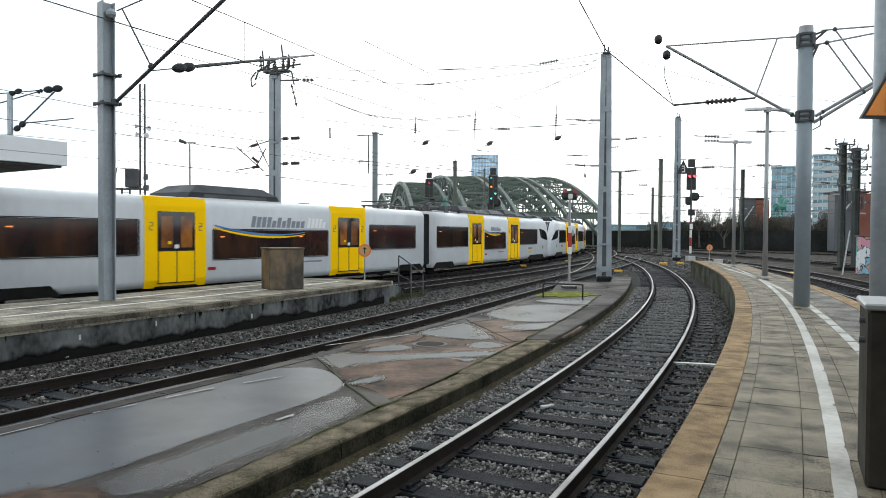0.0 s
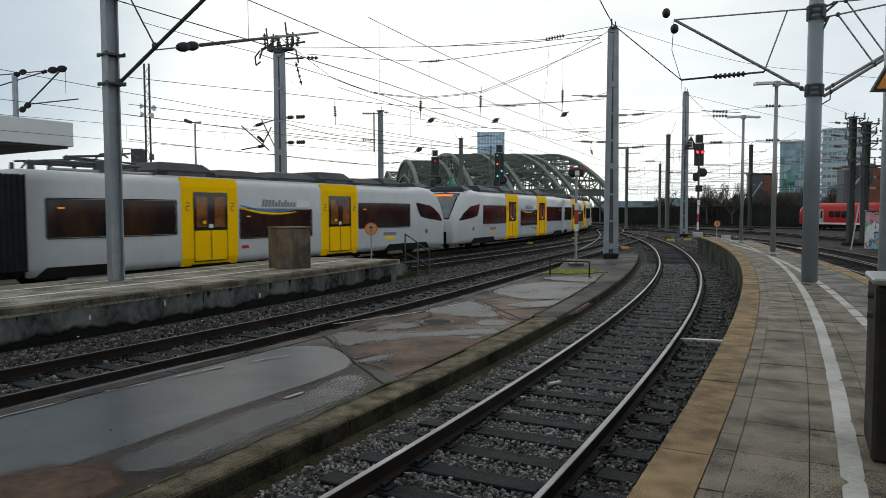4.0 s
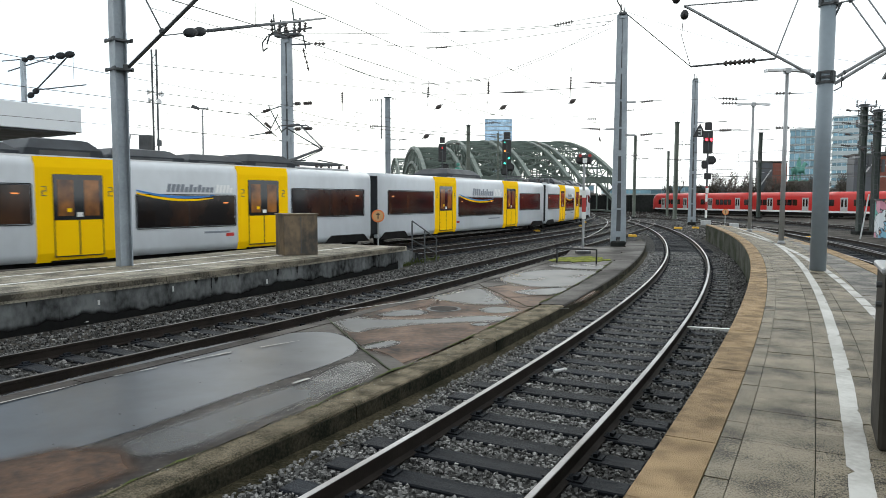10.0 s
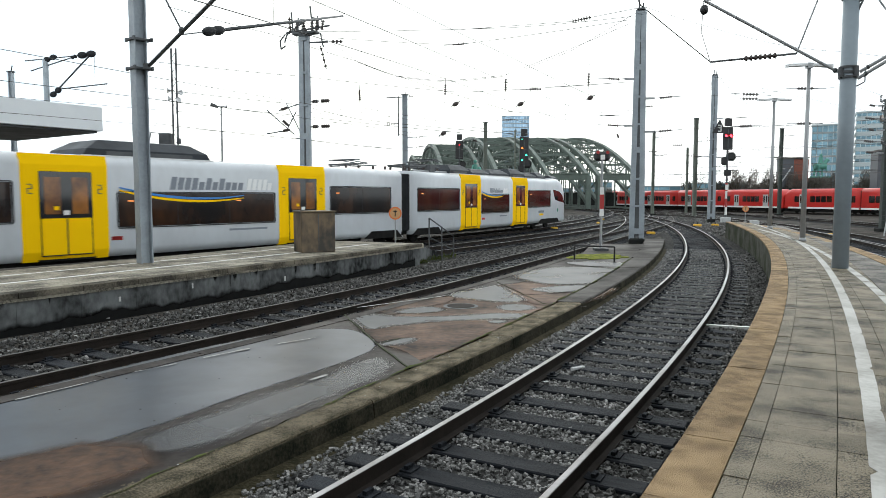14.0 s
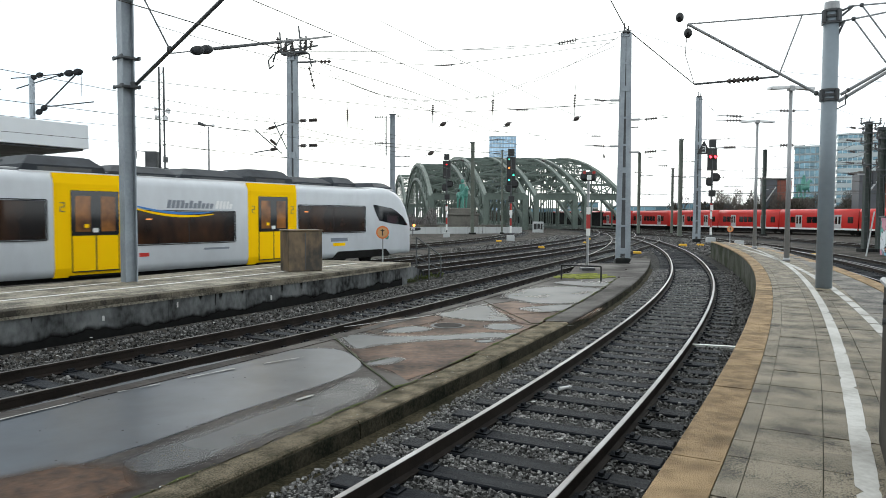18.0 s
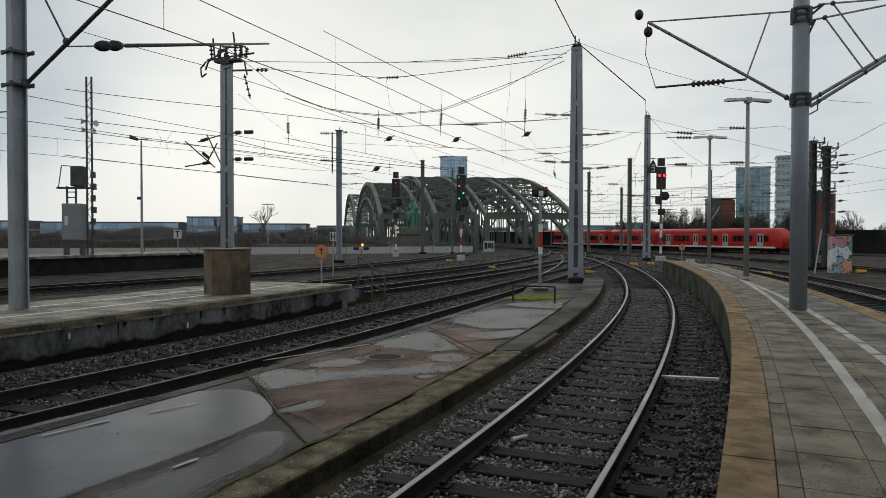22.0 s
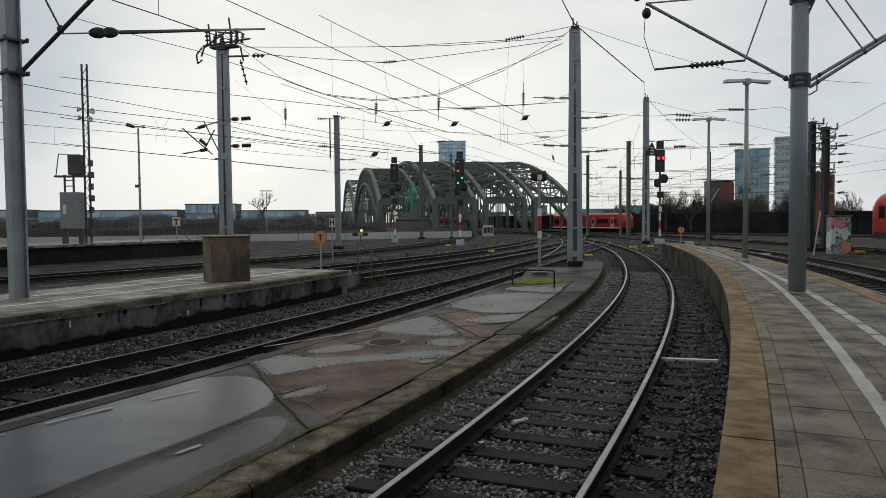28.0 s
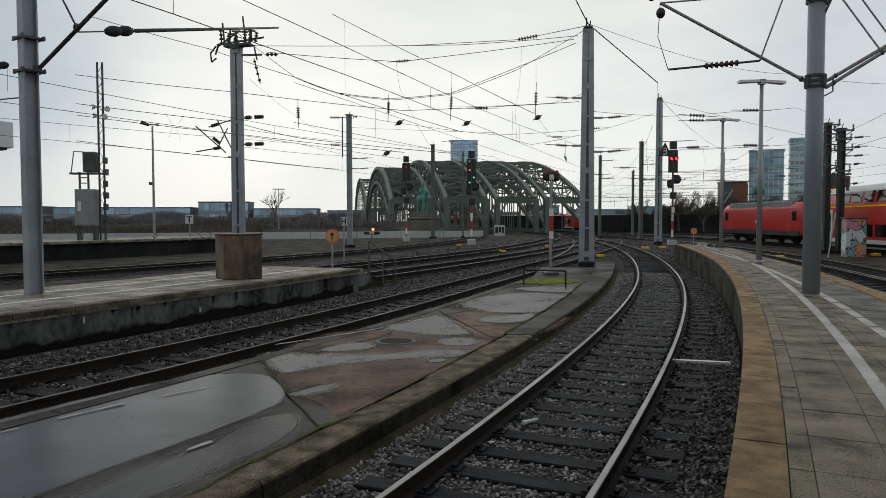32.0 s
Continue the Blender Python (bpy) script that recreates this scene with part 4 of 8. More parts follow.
puddle([(-0.44, 15.82), (0.28, 16.59), (0.74, 17.66), (1.07, 17.22), (1.22, 16.02), (1.49, 14.98), (0.86, 14.81), (0.26, 15.21)], 5.0, 0.1, WATER_THIN, 0.4)
puddle([(0.69, 14.2), (1.03, 14.65), (1.49, 14.43), (1.62, 13.99), (1.24, 13.64), (0.8, 13.7)], 5.5, 0.06, WATER_THIN, 0.22)
puddle([(0.4, 12.46), (0.69, 12.69), (0.94, 12.52), (0.66, 12.18)], 6.0, 0.04, WATER_THIN, 0.15)
puddle([(-1.36, 13.35), (-1.12, 13.83), (-0.74, 14.19), (-0.36, 13.97), (-0.3, 13.56), (-0.86, 13.23)], 6.5, 0.06, WATER_THIN, 0.25)
puddle([(1.55, 17.01), (2.6, 17.56), (3.37, 17.8), (2.79, 16.51), (2.01, 16.21)], 7.0, 0.08, WATER_THIN, 0.3)
puddle([(1.44, 19.4), (2.18, 21.19), (3.11, 22.23), (4.23, 22.42), (5.27, 21.07), (4.47, 20.14), (4.02, 19.57), (4.09, 18.77), (3.24, 17.91), (2.21, 17.9), (1.92, 18.62)], 8.0, 0.16, WATER_THIN, 0.5)
puddle([(3.32, 23.75), (4.61, 24.4), (5.85, 23.79), (5.99, 22.82), (5.11, 22.25), (4.08, 22.6)], 9.0, 0.1, WATER_THIN, 0.3)
patch([(-3.7, 5.6), (-3.4, 5.9), (-2.95, 5.85), (-2.8, 5.7), (-3.1, 5.2), (-3.6, 4.7), (-4.0, 5.2)])
crack([(-2.23, 13.12), (-1.65, 11.52), (-1.29, 10.52), (-0.77, 9.25), (-0.65, 8.96)])
crack([(-1.29, 10.52), (-0.95, 10.95)], 0.016)
crack([(0.95, 18.39), (1.75, 14.6), (2.19, 14.36)], 0.018)
crack([(3.9, 22.5), (5.4, 20.6)], 0.02)
for x0, y0, x1, y1 in ((-4.95, 7.45, -4.45, 8.3), (-4.2, 8.7, -3.85, 9.15), (-3.6, 9.5, -3.15, 10.1), (-2.8, 10.45, -2.3, 10.95), (2.2, 14.36, 3.05, 16.1), (2.19, 14.33, 2.58, 14.21), (-2.1, 13.95, -0.6, 15.4), (0.3, 16.6, 1.1, 17.9), (-1.85, 8.35, -1.7, 8.6), (-0.9, 15.0, -0.35, 15.7)):
    d = Vector((x1 - x0, y1 - y0, 0)).normalized()
    n = Vector((-d.y, d.x, 0)) * 0.014
    film(ragged([(x0 + n.x, y0 + n.y), (x1 + n.x, y1 + n.y), (x1 - n.x, y1 - n.y), (x0 - n.x, y0 - n.y)], x0, 0.02, 0.06), 0.004, FADED, "faded_dash", "faded pale painted dash")
cover = part("drain_cover", add_tube(B(), (0.0, 14.25, Z_MID), (0.0, 14.25, Z_MID + 0.012), 0.36, sides=28), STEEL_DARK, MID, "round iron drain cover")
part("cover_inset", add_tube(B(), (0.0, 14.25, Z_MID + 0.012), (0.0, 14.25, Z_MID + 0.018), 0.29, sides=28), RAIL_SIDE, cover)


def chips(name, label, places, r0, r1, mat, seed):
    """Flat scraps strewn about."""
    rnd = random.Random(seed)
    bm = B()
    for x, y, z in places:
        r, a = rnd.uniform(r0, r1), rnd.uniform(0, 6.3)
        k = [bm.verts.new((x + r * rnd.uniform(0.6, 1) * math.cos(a + q * 1.26), y + r * rnd.uniform(0.4, 1) * math.sin(a + q * 1.26), z + rnd.uniform(0.001, r * 0.3))) for q in range(5)]
        top = bm.verts.new((x, y, z + r * 0.35))
        for q in range(5):
            bm.faces.new((k[q], k[(q + 1) % 5], top))
    tagged(part(name, bm, mat), label, "litter", kind="stuff")


rnd = random.Random(8)
spots = []
while len(spots) < 90:
    s, o = rnd.uniform(-1, 20), rnd.uniform(-5.2, -2.5)
    x, y, _ = T1.at(s, o)
    spots.append((x, y, Z_MID + 0.006))
chips("fallen_leaves", "dark wet leaves strewn over the slab", spots, 0.007, 0.02, LEAF_DARK, 3)
spots = [(*T2.at(rnd.uniform(-6, 24), rnd.uniform(-3.2, 1.2))[:2], -0.15) for _ in range(60)] + [(*T1.at(rnd.uniform(-1, 24), rnd.uniform(-1.9, 1.7))[:2], -0.15) for _ in range(40)]
chips("paper_scraps", "pale scraps of litter lying in the ballast", spots, 0.015, 0.045, LIME, 4)
spots = []
for _ in range(1500):
    s = rnd.uniform(-1.5, 13)
    spots.append((*T1.at(s, rnd.choice((-1.8, -1.9, -2.0, -2.08)) - rnd.uniform(0, 0.06))[:2], Z_MID + 0.036))
chips("kerb_grit", "pale crumbs of broken stone on the kerb", spots[:220], 0.005, 0.014, LIME, 5)
chips("kerb_crumbs", "brown crumbs and grit on the kerb", spots[500:], 0.008, 0.028, KERB, 6)
# moss along the inner side of the kerb
bm = B()
line = [(-9 + 0.12 * i) for i in range(260)]
a = [bm.verts.new((*T1.at(s, -2.09 - 0.02 * max(0, s) + max(0.0, 0.02 + 0.07 * noise.noise((s * 1.9, 8.0, 0)) + 0.03 * noise.noise((s * 7.3, 2.0, 0))))[:2], Z_MID + 0.047)) for s in line]
b = [bm.verts.new((*T1.at(s, -2.105 - 0.02 * max(0, s) - max(0.0, 0.05 + 0.11 * noise.noise((s * 1.1, 3.0, 0)) + 0.05 * noise.noise((s * 4.3, 1.0, 0))))[:2], Z_MID + 0.012)) for s in line]
for i in range(len(line) - 1):
    bm.faces.new((a[i], a[i + 1], b[i + 1], b[i]))
tagged(part("kerb_moss", bm, MOSS_DARK), "dull green moss along the kerb", "moss", kind="stuff")
# soot and lime on the platform wall; the foot band also paints overhang shade
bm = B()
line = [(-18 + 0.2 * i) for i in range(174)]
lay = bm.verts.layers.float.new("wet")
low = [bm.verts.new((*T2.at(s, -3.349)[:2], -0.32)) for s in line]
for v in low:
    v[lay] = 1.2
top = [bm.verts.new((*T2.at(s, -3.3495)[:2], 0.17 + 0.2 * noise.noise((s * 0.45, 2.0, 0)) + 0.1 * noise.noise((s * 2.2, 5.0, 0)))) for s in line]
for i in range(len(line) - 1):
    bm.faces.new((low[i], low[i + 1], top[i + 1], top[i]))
tagged(part("wall_soot", bm, SOOT_SHADE), "black soot and painted overhang shade at the wall foot", "stain", kind="stuff")
for s, z0, z1, w in ((-2.4, 0.05, 0.12, 0.02), (0.6, 0.12, 0.24, 0.02), (4.1, 0.1, 0.2, 0.025), (6.0, 0.16, 0.28, 0.02), (9.2, 0.0, 0.12, 0.03), (-6.5, 0.02, 0.16, 0.02)):
    m = T2.stand(s, -3.345, 0)
    q = part("lime_streak", add_box(B(), -0.003, 0.004, -w, w, z0, z1), LIME, LEFT, "white lime streak")
    q.matrix_basis = m

rnd = random.Random(31)
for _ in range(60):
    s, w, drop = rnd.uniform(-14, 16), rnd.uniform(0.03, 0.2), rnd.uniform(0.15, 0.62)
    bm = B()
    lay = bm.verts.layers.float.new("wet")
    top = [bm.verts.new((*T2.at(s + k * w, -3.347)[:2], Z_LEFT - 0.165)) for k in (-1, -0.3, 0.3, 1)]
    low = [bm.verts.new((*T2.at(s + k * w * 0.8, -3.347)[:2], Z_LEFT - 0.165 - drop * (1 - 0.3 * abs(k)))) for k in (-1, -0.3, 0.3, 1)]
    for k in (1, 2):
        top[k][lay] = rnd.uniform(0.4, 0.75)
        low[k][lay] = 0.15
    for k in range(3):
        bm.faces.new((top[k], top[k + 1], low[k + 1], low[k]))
    part("soot_streak", bm, SOOT_SHADE, LEFT, "black run-off streak")

# ---- masts, signals and street furniture ----
def insulator(parent, a, b, discs=5, r=0.085, core=0.03):
    """A string of sheds between a and b."""
    a, b = Vector(a), Vector(b)
    bm = add_tube(B(), a, b, core, sides=6)
    for i in range(discs):
        c = a.lerp(b, (i + 0.5) / discs)
        d = (b - a).normalized() * 0.025
        add_tube(bm, c - d, c + d, r, r * 0.75, sides=10)
    return part("insulator", bm, CERAMIC, parent, "brown ribbed insulator")


def channel_mast(name, label, x, y, height, w0, w1, turn=0.0, z0=-0.25, mat=STEEL_BLUE, depth=0.34):
    """Tapered mast of two channel legs tied by batten plates, on a block."""
    m = thing(name, label, "catenary mast", "catenary masts", at=pose(x, y, z0, 0, 0, turn))
    part("foundation", add_box(B(), -w0 * 0.75, w0 * 0.75, -depth * 1.3, depth * 1.3, -0.2, 0.38, 0.06), HEDGE, m, "dark concrete foot")
    for sgn in (-1, 1):
        a, b = Vector((sgn * w0 / 2, 0, 0.3)), Vector((sgn * w1 / 2, 0, height))
        part("leg", add_beam(B(), a, b, 0.05 + w1 * 0.16, depth, up=(1, 0, 0)), mat, m)
    n = max(4, int(height / 1.3))
    for i in range(n):
        z = 0.6 + (height - 0.8) * i / (n - 1)
        w = w0 + (w1 - w0) * z / height
        h = 0.1 if i % 3 else 0.28
        for q in (-1, 1):
            part("batten_plate", add_box(B(), -w / 2, w / 2, q * (depth / 2 - 0.05) - 0.012, q * (depth / 2 - 0.05) + 0.012, z, z + h), mat, m)
    part("web", add_box(B(), -w1 * 0.4, w1 * 0.4, -0.02, 0.02, 0.5, height - 0.2), STEEL_DARK, m, "dark recessed web")
    bm = B()
    add_box(bm, -w1 * 0.7, w1 * 0.7, -depth * 0.7, depth * 0.7, height, height + 0.08)
    add_tube(bm, (-w1 * 0.3, 0, height), (-w1 * 0.3, 0, height + 0.5), 0.035)
    add_tube(bm, (w1 * 0.4, 0, height), (w1 * 0.4, 0, height + 0.35), 0.03)
    part("cap", bm, STEEL_DARK, m)
    return m


def side_insulators(m, z, reach, w, n=1):
    """A stub and an insulator string on one side of a mast (negative reach: to its left)."""
    g = 1 if reach > 0 else -1
    part("stub", add_box(B(), min(g * w, g * (w + 0.5)), max(g * w, g * (w + 0.5)), -0.06, 0.06, z - 0.05, z + 0.05), GALV, m)
    insulator(m, (g * (w + 0.75), 0, z), (g * (w + abs(reach)), 0, z + 0.06), 5)
    part("tie_rod", add_tube(B(), (g * (w + 0.4), 0, z), (g * (w + abs(reach) + 0.5), 0, z + 0.08), 0.018, sides=6), STEEL_DARK, m)


def simple_mast(name, label, x, y, height, w, mat=STEEL_GREEN, z0=-0.25, arms=(), turn=0.0):
    """A slim H-section mast, with cross arms that end in insulators."""
    m = thing(name, label, "catenary mast", "catenary masts", at=pose(x, y, z0, 0, 0, turn))
    part("shaft", add_hbeam(B(), w, w * 0.84, 0.04, 0.06, 0, height), mat, m)
    part("foundation", add_box(B(), -w, w, -w, w, -0.3, 0.25, 0.04), HEDGE, m)
    bm = add_box(B(), -w * 0.7, w * 0.7, -w * 0.5, w * 0.5, height, height + 0.07)
    add_tube(bm, (0, 0, height), (0.1, 0, height + 0.4), 0.03)
    part("cap", bm, STEEL_DARK, m)
    for z, reach in arms:
        side_insulators(m, z, reach, w / 2)
    return m


# tapered steel mast at the tip of the low slab
m = channel_mast("catenary_mast", "tall blue-grey tapered steel mast on a dark concrete foot", 8.94, 35.57, 11.75, 0.5, 0.27, -8, depth=0.26)
for z, reach in ((8.38, -1.3), (6.06, -1.3), (7.4, 1.35), (5.75, 1.35)):
    side_insulators(m, z, reach, 0.24)
m = channel_mast("catenary_mast", "blue-grey tapered steel mast beside the platform tip", 23.78, 66.7, 13.85, 0.47, 0.29, -12, depth=0.26)
for z, reach in ((9.8, 2.6), (6.2, 2.2), (6.3, -2.0), (4.9, 2.0)):
    side_insulators(m, z, reach, 0.28)
# mast beyond the running line, with a cluster of fittings on its head
m = channel_mast("catenary_mast", "grey steel mast crowned with dark switch fittings", -7.5, 33.6, 10.1, 0.4, 0.33, -20, depth=0.26)
for z in (7.02, 5.83):
    part("stub", add_box(B(), 0.2, 0.75, -0.05, 0.05, z - 0.04, z + 0.04), GALV, m)
    insulator(m, (0.45, 0, z), (0.72, 0, z), 3, 0.1)
    insulator(m, (0.9, 0, z), (1.35, 0, z), 4, 0.1)
for a, b in (((-1.0, 0, 10.35), (1.4, 0, 10.5)), ((-1.1, 0, 9.9), (-0.9, 0, 10.4)), ((0.3, 0, 9.8), (1.3, 0, 9.75)), ((-0.6, 0, 10.3), (-0.7, 0, 11.3)), ((-0.35, 0, 10.3), (-0.3, 0, 11.0)), ((0.5, 0, 10.3), (0.35, 0, 11.5)), ((0.8, 0, 10.4), (0.75, 0, 11.0)), ((-0.9, 0, 10.3), (0.2, 0, 10.9)), ((-0.2, 0, 10.9), (0.6, 0, 10.8))):
    part("switch_rod", add_tube(B(), a, b, 0.045, sides=6), STEEL_DARK, m)
part("head_frame", add_box(B(), -0.55, 0.75, -0.2, 0.2, 10.18, 10.3, 0.02), STEEL_DARK, m, "dark switch frame")
for x, h, lean in ((-0.75, 1.0, -0.06), (-0.42, 0.55, 0.04), (0.05, 0.6, -0.1), (0.42, 0.8, 0.05), (0.72, 0.75, 0.0), (0.98, 0.6, 0.08)):
    insulator(m, (x, 0, 10.32), (x + lean, 0, 10.32 + h * 0.75), 4, 0.1, 0.04)
for a, b in (((-1.05, 0, 10.3), (-1.35, 0, 10.0)), ((-1.35, 0, 10.0), (-1.3, 0, 9.6)), ((-1.3, 0, 9.6), (-1.05, 0, 9.75)), ((0.42, 0, 10.95), (0.98, 0, 10.8)), ((0.9, 0, 10.2), (1.05, 0, 9.55)), ((-0.42, 0, 10.75), (0.05, 0, 10.8))):
    part("hook_rod", add_tube(B(), a, b, 0.04, sides=6), STEEL_DARK, m)
insulator(m, (1.5, 0, 9.75), (2.1, 0, 9.7), 3, 0.09)
insulator(m, (0.9, 0, 9.6), (1.2, 0, 8.5), 4, 0.08)
for a, b in (((-2.2, 0, 6.74), (-0.63, 0, 5.5)), ((-1.05, 0, 7.0), (-0.16, 0, 5.37)), ((-2.2, 0, 5.58), (-1.05, 0, 5.71)), ((-1.5, 0, 6.68), (-0.3, 0, 6.95)), ((-0.5, 0, 5.3), (-0.1, 0, 5.28)), ((-1.05, 0, 5.72), (-0.5, 0, 6.6))):
    part("cantilever_rod", add_tube(B(), a, b, 0.03, sides=6), STEEL_DARK, m)
for a, b in (((-1.35, 0, 6.72), (-0.98, 0, 6.8)), ((-1.27, 0, 6.18), (-0.95, 0, 5.93)), ((-1.25, 0, 5.69), (-0.88, 0, 5.73))):
    insulator(m, a, b, 4, 0.085)


# H-section mast on the left platform, with its tube cantilever
def platform_mast():
    base = Vector((-8.17, 17.69, Z_LEFT + 0.012))
    m = thing("catenary_mast", "grey H-section mast with a tube cantilever on the platform", "catenary mast", "catenary masts", at=pose(*base, 0, 0, 48))
    back = m.matrix_basis.inverted()
    w = lambda x, y, z: back @ Vector((x, y, z))
    part("shaft", add_hbeam(B(), 0.31, 0.31, 0.03, 0.03, 0, 7.47), STEEL_BLUE, m)
    for z in (5.66, 4.94):
        clamp = part("clamp", add_box(B(), -0.22, 0.26, -0.185, 0.185, z - 0.03, z + 0.03, 0.01), STEEL_DARK, m, "bolted clamp")
        for x in (-0.2, 0.24):
            for q in (-0.22, 0.22):
                part("bolt", add_box(B(), x - 0.02, x + 0.02, q - 0.06, q + 0.06, z - 0.045, z + 0.045), STEEL_DARK, clamp)
    foot, joint, end = w(-7.84, 17.5, 5.5), w(-6.71, 16.84, 6.22), w(-3.6, 15.04, 8.05)
    lug = w(-7.8, 17.47, 7.74)
    part("cantilever", add_tube(B(), foot, end, 0.045, sides=12), STEEL_DARK, m, "sloping dark tube", True)
    part("hinge", add_box(B(), foot.x - 0.12, foot.x + 0.05, foot.y - 0.05, foot.y + 0.05, foot.z - 0.09, foot.z + 0.07, 0.02), STEEL_DARK, m)
    part("lug", add_ball(B(), w(-8.0, 17.58, 7.7), 0.13, 1.0, 10), STEEL_BLUE, m)
    part("stay_rod", add_tube(B(), lug, w(-5.2, 15.96, 8.12), 0.018, sides=8), STEEL_DARK, m)
    part("brace", add_tube(B(), w(-7.62, 17.37, 7.74), joint, 0.02, sides=8), STEEL_DARK, m)
    part("joint_clamp", add_ball(B(), joint, 0.075, 1.2, 10), STEEL_DARK, m)
    return m


platform_mast()
w = thing("cross_span", "dark span tube with a bulbous insulator between two masts", "catenary support")
a, b = Vector((-6.70, 16.86, 6.13)), Vector((-5.6, 33.4, 10.75))
part("tube", add_tube(B(), a.lerp(b, 0.16), b, 0.05, 0.042, sides=10), STEEL_DARK, w, "", True)
part("tie_rod", add_tube(B(), a, a.lerp(b, 0.075), 0.016, sides=6), STEEL_DARK, w)
bulb = add_turned(B(), a.lerp(b, 0.07), a.lerp(b, 0.15), [0.035 + 0.065 * abs(math.sin(k / 12 * math.pi)) ** 0.7 + 0.035 * math.sin(k / 24 * math.pi) for k in range(25)], 14)
part("insulator", bulb, RUBBER, w, "double-bellied dark insulator", True)


# round mast on the paved platform with twin arms
def round_mast():
    m = thing("platform_mast", "thick round grey-blue mast with two cantilever arms", "catenary mast", at=pose(7.905, 14.62, Z_RIGHT - 0.005))
    part("shaft", add_tube(B(), (0, 0, 0), (0, 0, 5.75), 0.157, 0.15, sides=24), MAST_BLUE, m, "", True)
    part("cap", add_tube(B(), (0, 0, 5.75), (0, 0, 5.92), 0.15, 0.14, sides=20), GALV, m)
    for z, h in ((4.02, 0.2), (5.62, 0.24)):
        bm = B()
        for k in (0, 0.5, 1.0):
            add_tube(bm, (0, 0, z - h / 2 + h * k - 0.025), (0, 0, z - h / 2 + h * k + 0.025), 0.176, sides=24)
        for a in range(4):
            add_box(bm, -0.035, 0.035, 0.15, 0.225, z - h / 2, z + h / 2, m=Matrix.Rotation(a * math.pi / 2 + 0.3, 4, "Z"))
        part("clamp", bm, STEEL_DARK, m, "dark bolted collar")
    L = Vector((-0.94, 0.34, 0))
    tip = L * 2.81 + Vector((0, 0, 5.74))
    part("arm", add_tube(B(), L * 0.18 + Vector((0, 0, 4.04)), tip, 0.031, sides=10), GALV, m, "sloping grey arm tube")
    part("rod_clamp", add_ball(B(), L * 0.24 + Vector((0, 0, 4.08)), 0.05, 1.1, 8), STEEL_DARK, m)
    part("top_rod", add_tube(B(), L * 0.16 + Vector((0, 0, 5.72)), tip, 0.017, sides=6), GALV, m)
    mid = L * 0.25 + (tip - L * 0.25 - Vector((0, 0, 3.98))) * 0.28 + Vector((0, 0, 3.98))
    part("brace", add_tube(B(), mid, L * 0.55 + Vector((0, 0, 5.71)), 0.016, sides=6), GALV, m)
    end = mid + L * 1.68 + Vector((0, 0, -0.06))
    part("registration_rod", add_tube(B(), mid, end, 0.022, sides=6), STEEL_DARK, m)
    insulator(m, mid + (end - mid) * 0.22, mid + (end - mid) * 0.6, 7, 0.065)
    part("hanger_wire", add_cord(B(), [tip, tip.lerp(end, 0.5) + L * 0.12, end], 0.008), WIRE, m)
    for k, c in enumerate(((0.2, 0.14), (0.05, -0.3))):
        part("weight", add_ball(B(), tip + L * (0.17 - 0.18 * k) + Vector((0, 0, 0.16 - 0.36 * k)), 0.09, 1.2, 14), BLACK, m, "black round insulator", True)
    R = -L
    at_ = lambda u, z, side: R * u + Vector((0.34, 0.94, 0)) * side + Vector((0, 0, z))
    for side, arm, top, brace in ((-0.06, (0.16, 3.88, 0.64), (0.13, 5.5, 0.138), (0.39, 1.08)), (0.1, (0.22, 4.04, 0.6), (0.31, 5.84, 0.0), (0.56, 1.3))):
        slope = lambda u: arm[1] + (u - arm[0]) * arm[2]
        level = lambda u: top[1] + (u - top[0]) * top[2]
        part("arm", add_tube(B(), at_(arm[0], arm[1], side), at_(3.3, slope(3.3), side), 0.034, sides=10), GALV, m, "sloping grey arm tube")
        part("top_rod", add_tube(B(), at_(top[0], top[1], side), at_(3.3, level(3.3), side), 0.018, sides=6), GALV, m)
        part("brace", add_tube(B(), at_(brace[0], level(brace[0]), side), at_(brace[1], slope(brace[1]), side), 0.017, sides=6), GALV, m)
        for u, z in ((brace[0], level(brace[0])), (brace[1], slope(brace[1])), (arm[0] + 0.14, slope(arm[0] + 0.14))):
            part("rod_clamp", add_ball(B(), at_(u, z, side), 0.045, 1.1, 8), STEEL_DARK, m)
        part("lug", bars([(at_(0.12, top[1] - 0.1, side), at_(top[0] + 0.1, level(top[0] + 0.1), side)), (at_(0.12, top[1] - 0.25, side), at_(top[0] + 0.1, level(top[0] + 0.1), side))], 0.022), STEEL_DARK, m)
    part("hanging_lug", bars([(at_(0.3, 4.06, 0), at_(0.3, 3.82, 0)), (at_(0.3, 3.82, 0), at_(0.16, 3.74, 0))], 0.012), STEEL_DARK, m)
    return m


round_mast()


